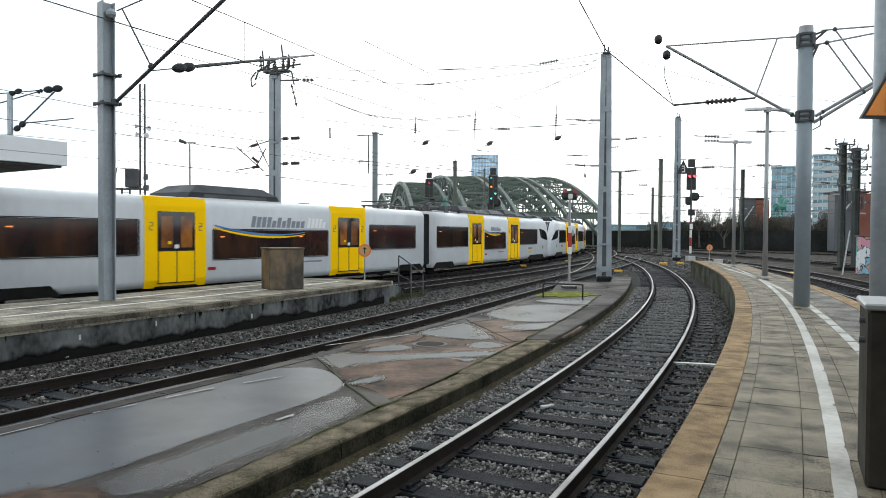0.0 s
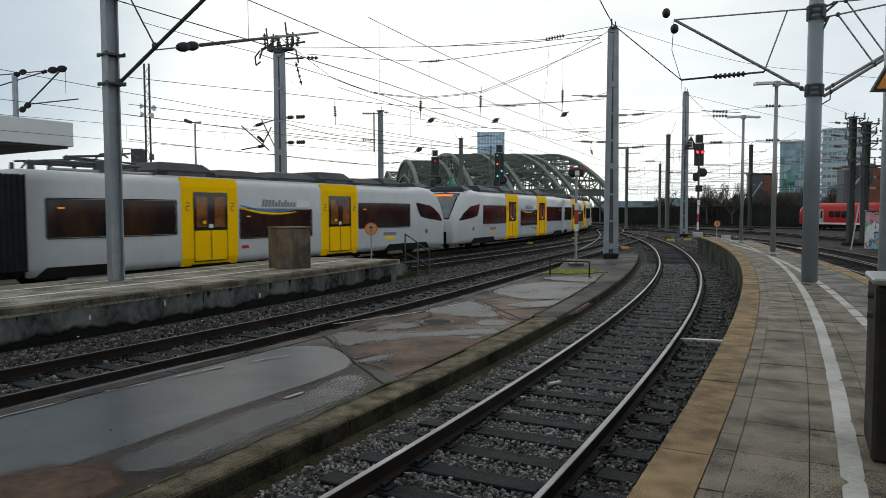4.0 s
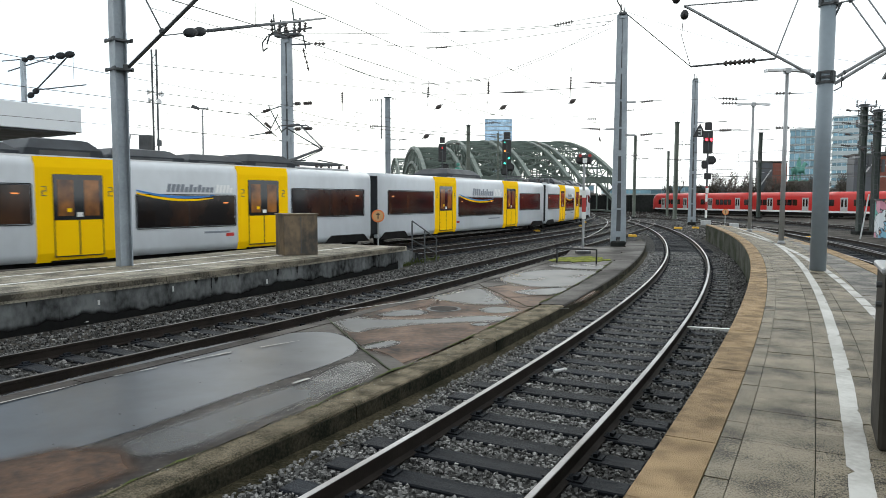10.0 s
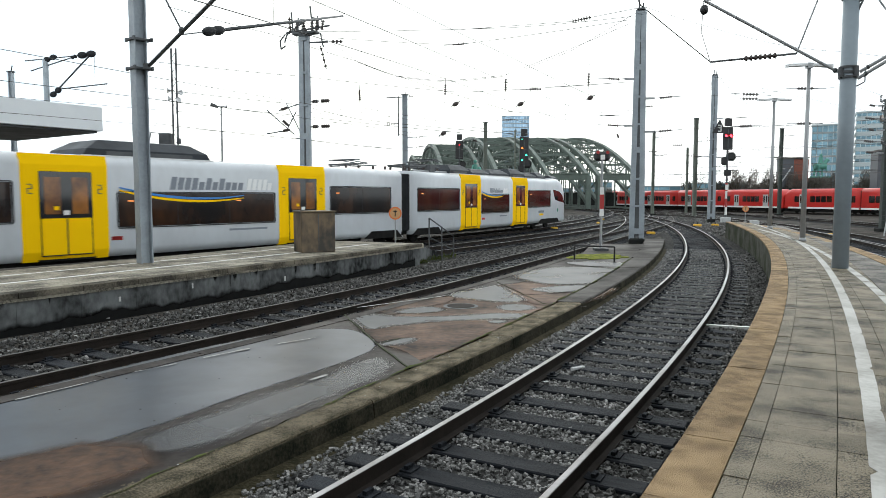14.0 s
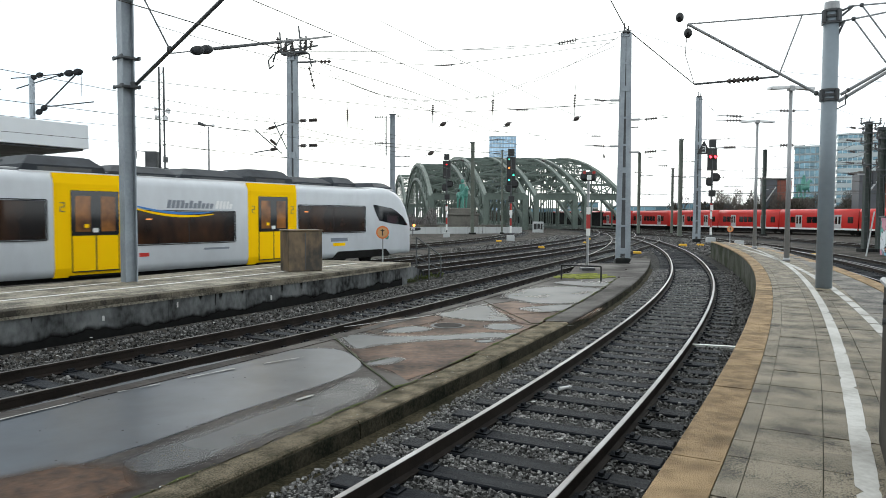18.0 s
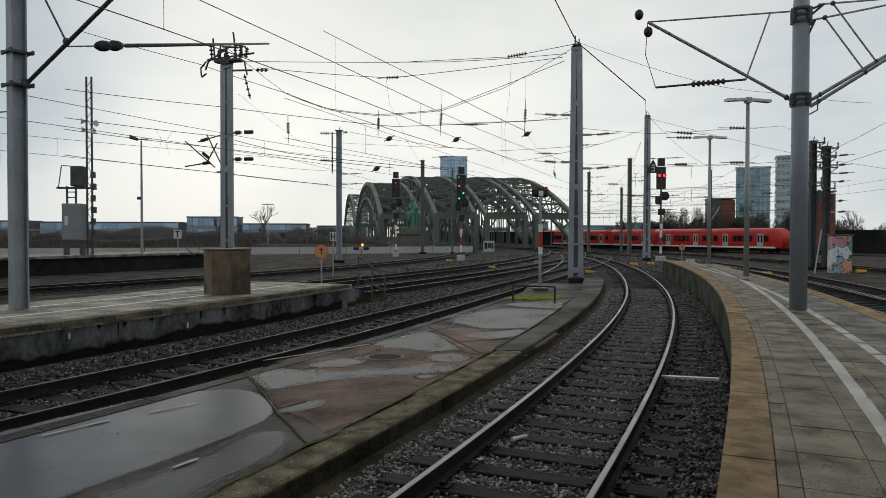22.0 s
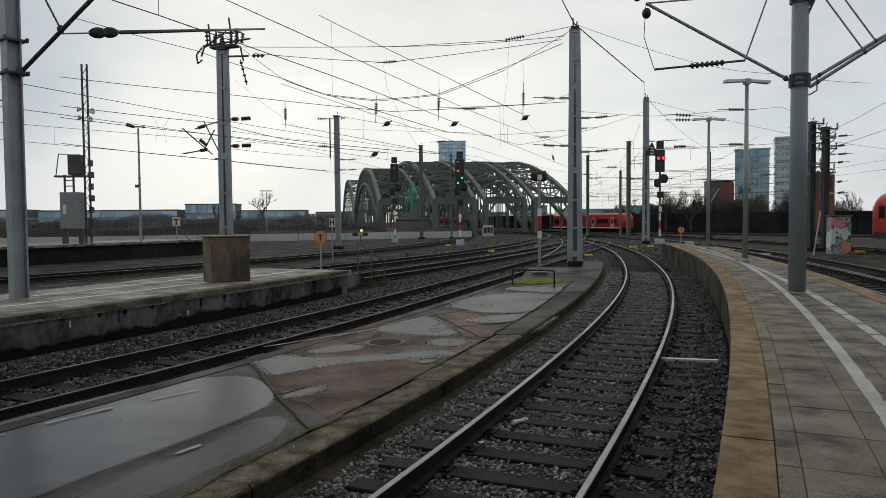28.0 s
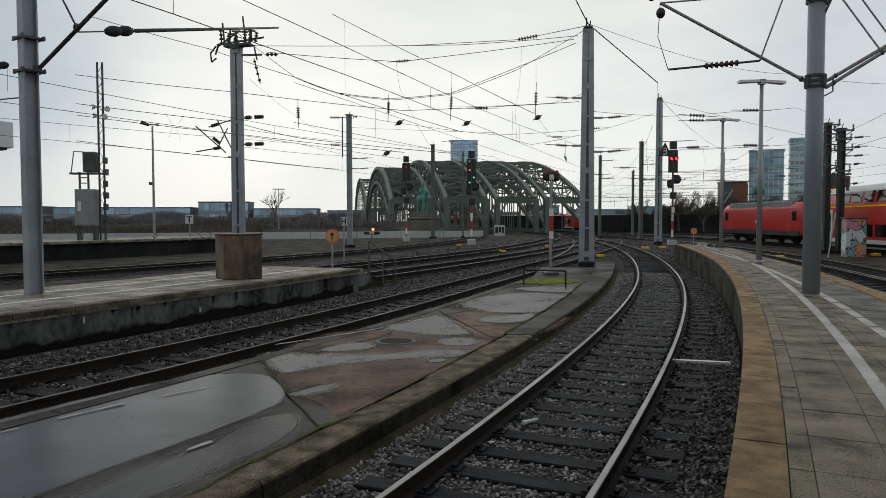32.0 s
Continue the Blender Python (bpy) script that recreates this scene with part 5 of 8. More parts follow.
def platform_lamp(x, y, h, turn):
    m = thing("platform_lamp", "slim grey lamp post with two flat lamp heads", "lamp post", "platform lamps", at=pose(x, y, Z_RIGHT - 0.005, 0, 0, turn))
    part("post", add_tube(B(), (0, 0, 0), (0, 0, h), 0.09, 0.055, sides=14), GALV, m, "", True)
    part("base_flange", add_tube(B(), (0, 0, 0), (0, 0, 0.12), 0.13, 0.1, sides=14), GALV, m, "", True)
    part("head_block", add_box(B(), -0.09, 0.09, -0.09, 0.09, h - 0.05, h + 0.12), GALV, m)
    for g in (-1, 1):
        bm = B()
        v = [bm.verts.new(p) for p in ((g * 0.08, -0.08, h + 0.02), (g * 0.08, 0.08, h + 0.02), (g * 0.75, 0.13, h - 0.02), (g * 0.75, -0.13, h - 0.02), (g * 0.08, -0.08, h + 0.1), (g * 0.08, 0.08, h + 0.1), (g * 0.75, 0.12, h + 0.07), (g * 0.75, -0.12, h + 0.07))]
        for f in ((0, 1, 2, 3), (4, 5, 6, 7), (0, 1, 5, 4), (1, 2, 6, 5), (2, 3, 7, 6), (3, 0, 4, 7)):
            bm.faces.new([v[i] for i in f])
        part("lamp_head", bm, TRAIN_PALE, m, "flat pale lamp head")
    return m


platform_lamp(14.43, 32.8, 5.9, 0)
platform_lamp(11.43, 23.5, 5.75, 4)


def light_signal(x, y, h, label, lamps, z0=-0.25, cap=True, low=True, long=0.0):
    """Main signal on a banded post; lamps: (dx, dz below the head's top, material)."""
    m = thing("railway_signal", label, "railway signal", "railway signals", at=pose(x, y, z0))
    bm = B()
    add_tube(bm, (0, 0, 0), (0, 0, h - 1.0), 0.09, sides=10)
    part("post", bm, STEEL_DARK, m)
    for i, mat in enumerate((WHITE_PAINT, RED_PAINT, WHITE_PAINT, RED_PAINT)):
        part("band", add_tube(B(), (0, 0, 0.8 + 0.75 * i), (0, 0, 1.5 + 0.75 * i), 0.1, sides=10), mat, m)
    part("foot", add_box(B(), -0.38, 0.38, -0.32, 0.32, -0.1, 0.55, 0.04), PARAPET, m)
    head = part("head", add_box(B(), -0.45, 0.45, -0.08, 0.1, h - 2.85 - long, h - 0.75, 0.05), BLACK, m, "black signal head")
    if cap:
        part("top_box", add_box(B(), -0.32, 0.32, -0.15, 0.15, h - 0.7, h, 0.03), BLACK, m)
    for dx, dz, mat in lamps:
        c = Vector((dx, -0.1, h - 0.75 - dz))
        r = 0.13 if mat is LED_RED else 0.085
        part("lamp", add_tube(B(), c, c + Vector((0, -0.05, 0)), r, sides=14), mat, head, "lit signal lamp")
        part("hood", add_tube(B(), c + Vector((0, 0.02, 0.03)), c + Vector((0, -0.25, 0.03)), r + 0.04, sides=12, caps=False), BLACK, head)
    if low:
        bm = B()
        add_box(bm, -0.55, 0.1, -0.1, 0.15, h - 4.3, h - 3.5, 0.15)
        add_box(bm, -0.1, 0.75, -0.1, 0.15, h - 3.9, h - 3.1, 0.2)
        part("distant_head", bm, BLACK, m, "black distant-signal head")
        part("route_box", add_box(B(), -0.25, 0.35, -0.1, 0.15, h - 5.3, h - 4.7, 0.03), BLACK, m)
        part("plate", add_box(B(), -0.14, 0.14, -0.14, -0.11, h - 6.6, h - 6.1), WHITE_PAINT, m)
    return m


sg = light_signal(24.8, 65.8, 9.7, "black railway signal showing two red lamps", [(-0.22, 0.85, LED_RED), (0.22, 0.85, LED_RED)])
bm = B()
v = [bm.verts.new(p) for p in ((-1.5, -0.1, 8.35), (-0.15, -0.1, 8.35), (-0.82, -0.1, 9.65), (-1.5, -0.06, 8.35), (-0.15, -0.06, 8.35), (-0.82, -0.06, 9.65))]
for f in ((0, 1, 2), (3, 5, 4), (0, 3, 4, 1), (1, 4, 5, 2), (2, 5, 3, 0)):
    bm.faces.new([v[i] for i in f])
tri = part("speed_sign", bm, BLACK, sg, "black triangle with white number 3")
bm = B()
for x0, x1, z0, z1 in ((-0.98, -0.66, 9.05, 9.13), (-0.98, -0.66, 8.8, 8.88), (-0.98, -0.66, 8.5, 8.58), (-0.74, -0.66, 8.5, 9.13)):
    add_box(bm, x0, x1, -0.125, -0.112, z0, z1)
part("numeral", bm, WHITE_PAINT, tri)
light_signal(-0.2, 81.4, 9.7, "black railway signal showing a red lamp", [(0.0, 0.5, LED_DIM)])
light_signal(6.28, 70.0, 9.2, "black railway signal showing orange and green lamps", [(-0.22, 0.28, LED_FAINT), (-0.2, 1.15, LED_ORANGE), (0.22, 1.85, LED_GREEN), (-0.2, 2.35, LED_GREEN)], long=0.75)


def stop_post():
    m = thing("stop_signal", "red and white post with a small dark signal head", "railway signal", at=pose(5.9, 29.4, Z_MID))
    part("post", add_tube(B(), (0, 0, 0), (0, 0, 4.0), 0.055, sides=10), GALV, m)
    part("base", add_box(B(), -0.28, 0.28, -0.28, 0.28, 0, 0.1), STEEL_DARK, m)
    for z0, z1, mat in ((1.45, 1.75, WHITE_PAINT), (1.75, 2.35, RED_PAINT), (2.35, 2.65, WHITE_PAINT)):
        part("band", add_box(B(), -0.085, 0.085, -0.1, -0.07, z0, z1), mat, m)
    head = part("head", add_box(B(), -0.34, 0.34, -0.12, 0.12, 3.75, 4.15, 0.1), BLACK, m, "dark rounded signal head")
    for x in (-0.2, 0.2):
        part("lamp", add_tube(B(), (x, -0.12, 4.1), (x, -0.16, 4.1), 0.07, sides=12), RED_PAINT, head)
    part("plate", add_box(B(), -0.09, 0.09, -0.15, -0.125, 3.8, 4.0), WHITE_PAINT, head)


stop_post()


def low_rail(x0, y0, x1, y1):
    m = thing("low_railing", "low black tube railing on the slab", "railing", at=pose(0, 0, Z_MID))
    for x, y in ((x0, y0), (x1, y1)):
        part("post", add_tube(B(), (x, y, 0), (x, y, 0.52), 0.03, sides=8), BLACK, m)
    part("top_tube", add_tube(B(), (x0, y0, 0.52), (x1, y1, 0.52), 0.03, sides=8), BLACK, m)


low_rail(4.07, 24.9, 5.35, 24.25)
bm = add_prism(B(), blob(5.25, 26.2, 1.3, 0.8, 0.75, 21, 44, 0.6), Z_MID, Z_MID + 0.02)
tagged(part("moss_patch", bm, MOSS), "yellow-green moss patch on the slab", "moss", kind="stuff")


def rust_box():
    m = thing("equipment_box", "rust-streaked grey sheet-metal box on the platform", "equipment box", at=pose(-4.62, 21.75, Z_LEFT + 0.002, 0, 0, 30))
    part("body", add_box(B(), -0.54, 0.54, -0.43, 0.43, 0, 1.24, 0.015), RUSTBOX, m)
    part("lid", add_box(B(), -0.57, 0.57, -0.46, 0.46, 1.24, 1.28, 0.01), RUSTBOX, m, "thin overhanging lid")
    part("seam", add_box(B(), -0.01, 0.01, -0.437, -0.43, 0.05, 1.18), STEEL_DARK, m)
    part("plinth", add_box(B(), -0.5, 0.5, -0.39, 0.39, -0.002, 0.04), STEEL_DARK, m)


rust_box()


def disc_sign(x, y, z, h, r, label, pole=STEEL_DARK):
    m = thing("stop_board", label, "railway sign", at=pose(x, y, z))
    part("post", add_tube(B(), (0, 0, 0), (0, 0, h), 0.03, sides=8), GALV, m)
    d = part("disc", add_tube(B(), (0, -0.03, h), (0, -0.05, h), r, sides=24), ORANGE, m, "orange disc")
    part("inner_disc", add_tube(B(), (0, -0.05, h), (0, -0.058, h), r * 0.78, sides=24), CREAM, d)
    bm = B()
    add_box(bm, -r * 0.08, r * 0.08, -0.068, -0.058, h - r * 0.5, h + r * 0.5)
    add_box(bm, -r * 0.3, r * 0.3, -0.068, -0.058, h + r * 0.2, h + r * 0.36)
    part("symbol", bm, BLACK, d)


CREAM = material("faded_orange_disc", (0.62, 0.36, 0.16), (0.5, 0.28, 0.12), 0.5, bump=0)
disc_sign(-2.55, 26.95, 0.3, 1.3, 0.25, "round orange board on a thin post at the platform end")
disc_sign(17.8, 44.0, -0.22, 1.7, 0.2, "round orange board beside the far end of the platform")


def letter_sign():
    m = thing("halt_board", "small white board with black letter H on a post", "railway sign", at=pose(-3.67, 43.1, -0.25) @ Matrix.Diagonal((1.35, 1.35, 1.14, 1)))
    part("post", add_tube(B(), (0, 0, 0), (0, 0, 2.2), 0.03, sides=8), GALV, m)
    b = part("board", add_box(B(), -0.13, 0.13, -0.05, -0.03, 1.85, 2.3), WHITE_PAINT, m)
    bm = B()
    for x0, x1, z0, z1 in ((-0.1, -0.05, 1.9, 2.25), (0.05, 0.1, 1.9, 2.25), (-0.06, 0.06, 2.05, 2.1)):
        add_box(bm, x0, x1, -0.06, -0.05, z0, z1)
    part("letter", bm, BLACK, b, "black letter H")


letter_sign()
m = thing("halt_board", "small white board with black letter T on a post", "railway sign", at=pose(-14.81, 50.0, 0.8))
part("post", add_tube(B(), (0, 0, 0), (0, 0, 1.7), 0.04, sides=8), GALV, m)
b = part("board", add_box(B(), -0.26, 0.26, -0.07, -0.04, 1.15, 1.75), WHITE_PAINT, m)
bm = add_box(B(), -0.18, 0.18, -0.08, -0.07, 1.58, 1.66)
add_box(bm, -0.045, 0.045, -0.08, -0.07, 1.22, 1.58)
part("letter", bm, BLACK, b, "black letter T")
part("brace", add_tube(B(), (0, 0.05, 0.95), (1.1, 0.05, 0), 0.03, sides=6), STEEL_DARK, m)
m = thing("end_railing", "thin grey handrail at the end of the platform", "railing", at=pose(0, 0, -0.25))
pts = [(-1.25, 27.3), (-0.75, 27.1), (-0.3, 27.9)]
for i, ((x, y), h) in enumerate(zip(pts, (1.65, 1.3, 0.9))):
    part("post", add_tube(B(), (x, y, 0), (x, y, h), 0.028, sides=8), STEEL_DARK, m)
part("rail", add_tube(B(), (*pts[0], 1.65), (*pts[1], 1.3), 0.025, sides=8), STEEL_DARK, m)
part("rail", add_tube(B(), (*pts[1], 1.3), (*pts[2], 0.9), 0.025, sides=8), STEEL_DARK, m)
part("rail", add_tube(B(), (*pts[0], 0.9), (*pts[2], 0.35), 0.025, sides=8), STEEL_DARK, m)

# dark bin-like cabinet and sign pole at the platform's right side
m = thing("platform_cabinet", "dark weathered metal cabinet on the paved platform", "cabinet", at=pose(3.09, 4.1, Z_RIGHT - 0.004, 0, 0, -28))
part("body", add_box(B(), -0.42, 0.42, -0.3, 0.3, 0, 1.06, 0.02), DARKBOX, m)
part("lid", add_box(B(), -0.44, 0.44, -0.32, 0.32, 1.06, 1.1, 0.01), GALV, m, "grey lid")
for z in (0.86, 0.98):
    part("bolt", add_tube(B(), (-0.42, -0.1, z), (-0.45, -0.1, z), 0.02, sides=8), STEEL_DARK, m)
m = thing("warning_sign", "orange triangular warning board on a grey pole", "sign", at=pose(4.95, 7.55, Z_RIGHT - 0.004))
part("pole", add_tube(B(), (0, 0, 0), (0, 0, 4.6), 0.1, sides=14), STEEL_BLUE, m, "", True)


def triangle(r, y0, y1, z):
    bm = B()
    v = []
    for y in (y0, y1):
        v.append([bm.verts.new((r * math.sin(a), y, z + r * math.cos(a))) for a in (0, 2 * math.pi / 3, 4 * math.pi / 3)])
    bm.faces.new(v[0])
    bm.faces.new(v[1][::-1])
    for i in range(3):
        bm.faces.new((v[0][i], v[0][(i + 1) % 3], v[1][(i + 1) % 3], v[1][i]))
    return bm


t = part("board", triangle(0.4, -0.16, -0.12, 2.96), BLACK, m, "black-edged triangle")
part("face", triangle(0.34, -0.175, -0.16, 2.96), SIGN_ORANGE, t, "orange face")
part("pictogram", add_box(B(), -0.08, 0.08, -0.185, -0.175, 2.82, 3.05, 0.02), RED_PAINT, t)

# further masts
m = simple_mast("catenary_mast", "tall dark green-grey mast with insulator arms", -5.13, 64.0, 11.7, 0.48, STEEL_BLUE, arms=((7.9, 1.4), (7.0, 1.4)))
part("drop_tube", add_tube(B(), (-0.6, 0, 8.0), (-0.6, 0, 11.6), 0.06, sides=8), STEEL_DARK, m)
for z in (11.5, 9.1):
    part("stub", add_tube(B(), (-1.7, 0, z), (-0.25, 0, z), 0.035, sides=6), STEEL_DARK, m)
    insulator(m, (-1.65, 0, z), (-0.85, 0, z), 5, 0.15)
insulator(m, (0.35, 0, 11.6), (0.75, 0, 11.6), 3, 0.13)
for x, y, h, w, arms in ((3.27, 94.4, 12.4, 0.5, ()), (7.4, 96.0, 11.5, 0.25, ()), (25.7, 94.1, 11.0, 0.36, ((10.4, 1.6), (8.0, 1.6))), (27.5, 82.8, 11.6, 0.42, ((9.0, 1.6), (7.2, 1.6))), (31.9, 99.4, 9.6, 0.3, ()), (50.7, 112.2, 13.7, 0.5, ((12.6, 1.8), (7.4, 1.6))), (30.2, 50.5, 9.3, 0.4, ((8.9, -1.1), (8.0, -1.4), (7.2, -1.1), (6.4, -1.4), (5.6, -1.2), (7.4, 0.9), (5.0, 1.0))), (31.1, 50.3, 8.9, 0.42, ((8.3, 1.4), (7.6, 1.2), (7.0, 1.4), (6.4, 1.1), (6.1, -0.9), (5.0, 1.0), (4.2, 1.2)))):
    m = simple_mast("catenary_mast", "weathered green-grey railway mast", x, y, h, w, STEEL_MOSS if x in (30.2, 31.1, 50.7) else STEEL_GREEN, arms=arms, z0=ground_z(x, y))
    if x in (30.2, 31.1):
        # crossarms with upright pin insulators on the twin masts
        for z, reach in ((h - 0.1, 0.75), (h - 0.75, 0.6), (h - 1.5, 0.7), (h - 3.0, 0.55)):
            part("crossarm", add_box(B(), -reach, reach, -0.28, -0.2, z - 0.05, z + 0.05), STEEL_DARK, m)
            for q in (-reach + 0.06, reach - 0.06):
                insulator(m, (q, -0.24, z + 0.05), (q, -0.24, z + 0.42), 3, 0.09, 0.03)
            part("strut", bars([((-reach, -0.24, z), (0, -0.24, z - 0.45)), ((reach, -0.24, z), (0, -0.24, z - 0.45))], 0.03), STEEL_DARK, m)
        part("ladder", bars([((-0.3, -0.3, 0.5), (-0.3, -0.3, h - 3.2)), ((-0.02, -0.3, 0.5), (-0.02, -0.3, h - 3.2))] + [((-0.3, -0.3, 0.8 + 0.35 * k), (-0.02, -0.3, 0.8 + 0.35 * k)) for k in range(14)], 0.02, 5), STEEL_DARK, m)
        part("drum", add_tube(B(), (0.32, -0.3, h - 4.4), (0.32, -0.3, h - 3.5), 0.12, sides=10), STEEL_DARK, m)
simple_mast("catenary_mast", "short grey mast above the platform roof", -26.6, 41.0, 9.8, 0.26, STEEL_BLUE)


def loudspeaker_mast():
    m = thing("radio_mast", "thin lattice mast with loudspeakers", "mast", at=pose(-19.7, 47.9, -0.25))
    for x in (-0.16, 0.16):
        part("leg", add_tube(B(), (x, 0, 0), (x, 0, 12.6), 0.065, sides=6), STEEL_DARK, m)
    for i in range(24):
        a = -0.16 if i % 2 else 0.16
        part("brace", add_tube(B(), (a, 0, 0.4 + i * 0.5), (-a, 0, 0.9 + i * 0.5), 0.02, sides=5), STEEL_DARK, m)
    for x, z in ((-0.6, 9.75), (0.62, 9.6), (-0.55, 9.2), (0.4, 9.1)):
        bm = B()
        add_tube(bm, (x * 0.4, 0, z), (x * 0.8, -0.1, z), 0.06, 0.2, sides=12)
        part("loudspeaker", bm, TRAIN_PALE, m, "grey horn loudspeaker")
    part("signal_box", add_box(B(), -1.1, -0.3, -0.3, 0.3, 5.55, 6.85, 0.06), STEEL_DARK, m, "dark signal back")
    part("box_rack", add_box(B(), -2.0, 0.1, -0.2, 0.2, 5.4, 5.52, 0.02), STEEL_DARK, m)
    part("rack_rail", add_tube(B(), (-1.95, 0, 5.5), (-1.75, 0, 6.9), 0.035, sides=6), STEEL_DARK, m)
    part("rack_rail", add_tube(B(), (-1.75, 0, 6.9), (-1.1, 0, 6.85), 0.03, sides=6), STEEL_DARK, m)
    for k in range(7):
        part("junction_box", add_box(B(), 0.1, 0.34 + 0.05 * (k % 2), -0.14, 0.14, 1.6 + k * 0.75, 2.0 + k * 0.75, 0.02), STEEL_DARK, m)


loudspeaker_mast()
m = thing("street_lamp", "tall thin lamp post with two short heads", "lamp post", at=pose(-17.7, 51.4, -0.25))
part("post", add_tube(B(), (0, 0, 0), (0, 0, 9.0), 0.1, 0.06, sides=10), GALV, m)
part("arm", add_tube(B(), (0.3, 0, 9.1), (-0.3, 0, 9.1), 0.05, sides=8), GALV, m)
part("lamp_head", add_tube(B(), (-0.25, 0, 9.08), (-0.75, 0, 9.26), 0.1, 0.14, sides=10), STEEL_DARK, m)
part("lamp_head", add_tube(B(), (0.25, 0, 9.08), (0.45, 0, 9.12), 0.08, 0.1, sides=10), TRAIN_PALE, m)
part("bracket", add_box(B(), -0.3, 0.05, -0.06, 0.06, 4.9, 5.1, 0.02), STEEL_DARK, m)
m = thing("street_lamp", "small distant twin-headed lamp post", "lamp post", at=pose(-20.0, 110.0, -0.25))
part("post", add_tube(B(), (0, 0, 0), (0, 0, 7.2), 0.09, 0.06, sides=8), GALV, m)
part("lamp_head", add_box(B(), -0.9, 0.9, -0.15, 0.15, 7.15, 7.28), GALV, m)
m = thing("relay_cabinet", "blue-grey relay cabinet on legs beside the radio mast", "cabinet", at=pose(-20.62, 47.8, 0.89))
part("body", add_box(B(), -0.62, 0.62, -0.4, 0.4, 0.95, 3.3, 0.03), GREY_BOX, m)
part("cabinet_door", add_box(B(), -0.56, 0.56, -0.425, -0.4, 1.0, 3.22, 0.01), GREY_BOX, m)
for x in (-0.5, 0.5):
    part("leg", add_box(B(), x - 0.06, x + 0.06, -0.3, 0.3, 0, 0.95), STEEL_DARK, m)
part("notice", add_box(B(), -0.42, -0.22, -0.44, -0.425, 1.9, 2.5), WHITE_PAINT, m, "small white notice")
for x in (-0.45, 0.1):
    part("bracket_post", add_box(B(), x - 0.05, x + 0.05, -0.05, 0.05, 3.3, 4.42), STEEL_DARK, m)
for z in (3.7, 4.05):
    part("bracket_rung", add_box(B(), -0.45, 0.1, -0.03, 0.03, z - 0.03, z + 0.03), STEEL_DARK, m)

# white board, cable markers and yellow track magnets
m = thing("marker_board", "flat white board lying beside the rail", "board", at=pose(5.0, 12.86, -0.16, 0, 0, -17))
part("plank", add_box(B(), -0.48, 0.48, -0.05, 0.05, -0.03, 0.02), WHITE_PAINT, m)
m = thing("plastic_bottle", "crushed pale plastic bottle lying in the ballast", "bottle", at=pose(1.62, 9.55, -0.13, 0, 90, 35))
part("bottle_body", add_tube(B(), (0, 0, -0.1), (0, 0, 0.08), 0.026, 0.018, sides=10), TRAIN_PALE, m)
part("neck", add_tube(B(), (0, 0, 0.08), (0, 0, 0.14), 0.028, 0.012, sides=10), TRAIN_PALE, m)


def point_marker(x, y, s=1.0, lit=False):
    m = thing("point_marker", "small yellow point-machine cover beside the track", "point machine", "yellow trackside boxes", at=pose(x, y, ground_z(x, y) + 0.05) @ Matrix.Diagonal((s, s, s, 1)))
    part("cover", add_box(B(), -0.45, 0.45, -0.22, 0.22, 0, 0.3, 0.07), YELLOW, m)
    part("rod", add_box(B(), -0.1, 0.1, -0.3, 0.3, -0.1, 0.02), STEEL_DARK, m)
    part("lantern", add_box(B(), -0.08, 0.1, -0.1, 0.1, 0.3, 0.52, 0.03), BLACK, m)


for x, y, s in ((6.9, 52.0, 0.85), (12.4, 45.6, 0.75), (19.4, 57.5, 0.9), (21.2, 58.5, 0.8), (4.8, 66.0, 0.75), (12.5, 63.0, 0.7), (30.5, 45.5, 0.9), (23.0, 43.5, 0.8), (14.5, 72.0, 0.75)):
    point_marker(x, y, s * 0.78)
m = thing("relay_case", "white relay case at the foot of a signal", "cabinet", at=pose(19.6, 46.9, -0.25))
part("body", add_box(B(), -0.25, 0.25, -0.2, 0.2, 0, 0.9, 0.02), PARAPET, m)
m = thing("graffiti_hut", "small trackside hut covered in bright graffiti", "hut", at=pose(29.9, 46.0, ground_z(29.9, 46.0) - 0.02, 0, 0, -15))
part("wall", add_box(B(), -1.1, 0.1, -0.5, 0.5, 0, 2.5, 0.02), GRAFFITI, m, "spray-painted wall")
part("roof", add_box(B(), -1.17, 0.17, -0.57, 0.57, 2.5, 2.6, 0.02), STEEL_DARK, m, "dark flat roof")
m = thing("leaning_post", "thin white leaning post by the track", "post", at=pose(27.0, 45.0, ground_z(27.0, 45.0) - 0.02))
part("post", add_tube(B(), (0, 0, 0), (0.45, 0, 2.9), 0.045, sides=8), PARAPET, m)


m = thing("shunt_signal", "low twin-headed signal with an amber lamp", "railway signal", at=pose(-4.28, 83.8, -0.26))
part("post", add_tube(B(), (0, 0, 0), (0, 0, 0.9), 0.06, sides=8), STEEL_DARK, m)
for x in (-0.6, 0.6):
    part("head", add_box(B(), x - 0.35, x + 0.35, -0.12, 0.12, 0.75, 1.1, 0.1), BLACK, m)
part("arm", add_box(B(), -0.6, 0.6, -0.04, 0.04, 0.7, 0.78), STEEL_DARK, m)
part("lamp", add_ball(B(), (0.15, -0.2, 1.35), 0.17, 1.0, 10), LED_AMBER, m, "lit amber lamp")


# ---- overhead wires ----
def wire(points, r=0.012, sag=0.0, label="thin dark overhead feeder wire", n=10):
    line = [Vector(points[0])]
    for a, b in zip(points, points[1:]):
        a, b = Vector(a), Vector(b)
        line += [a.lerp(b, i / n) - Vector((0, 0, sag * 4 * (i / n) * (1 - i / n))) for i in range(1, n + 1)]
    tagged(part("overhead_wire", add_cord(B(), line, r * 0.66), WIRE), label, "wire", "overhead wires")


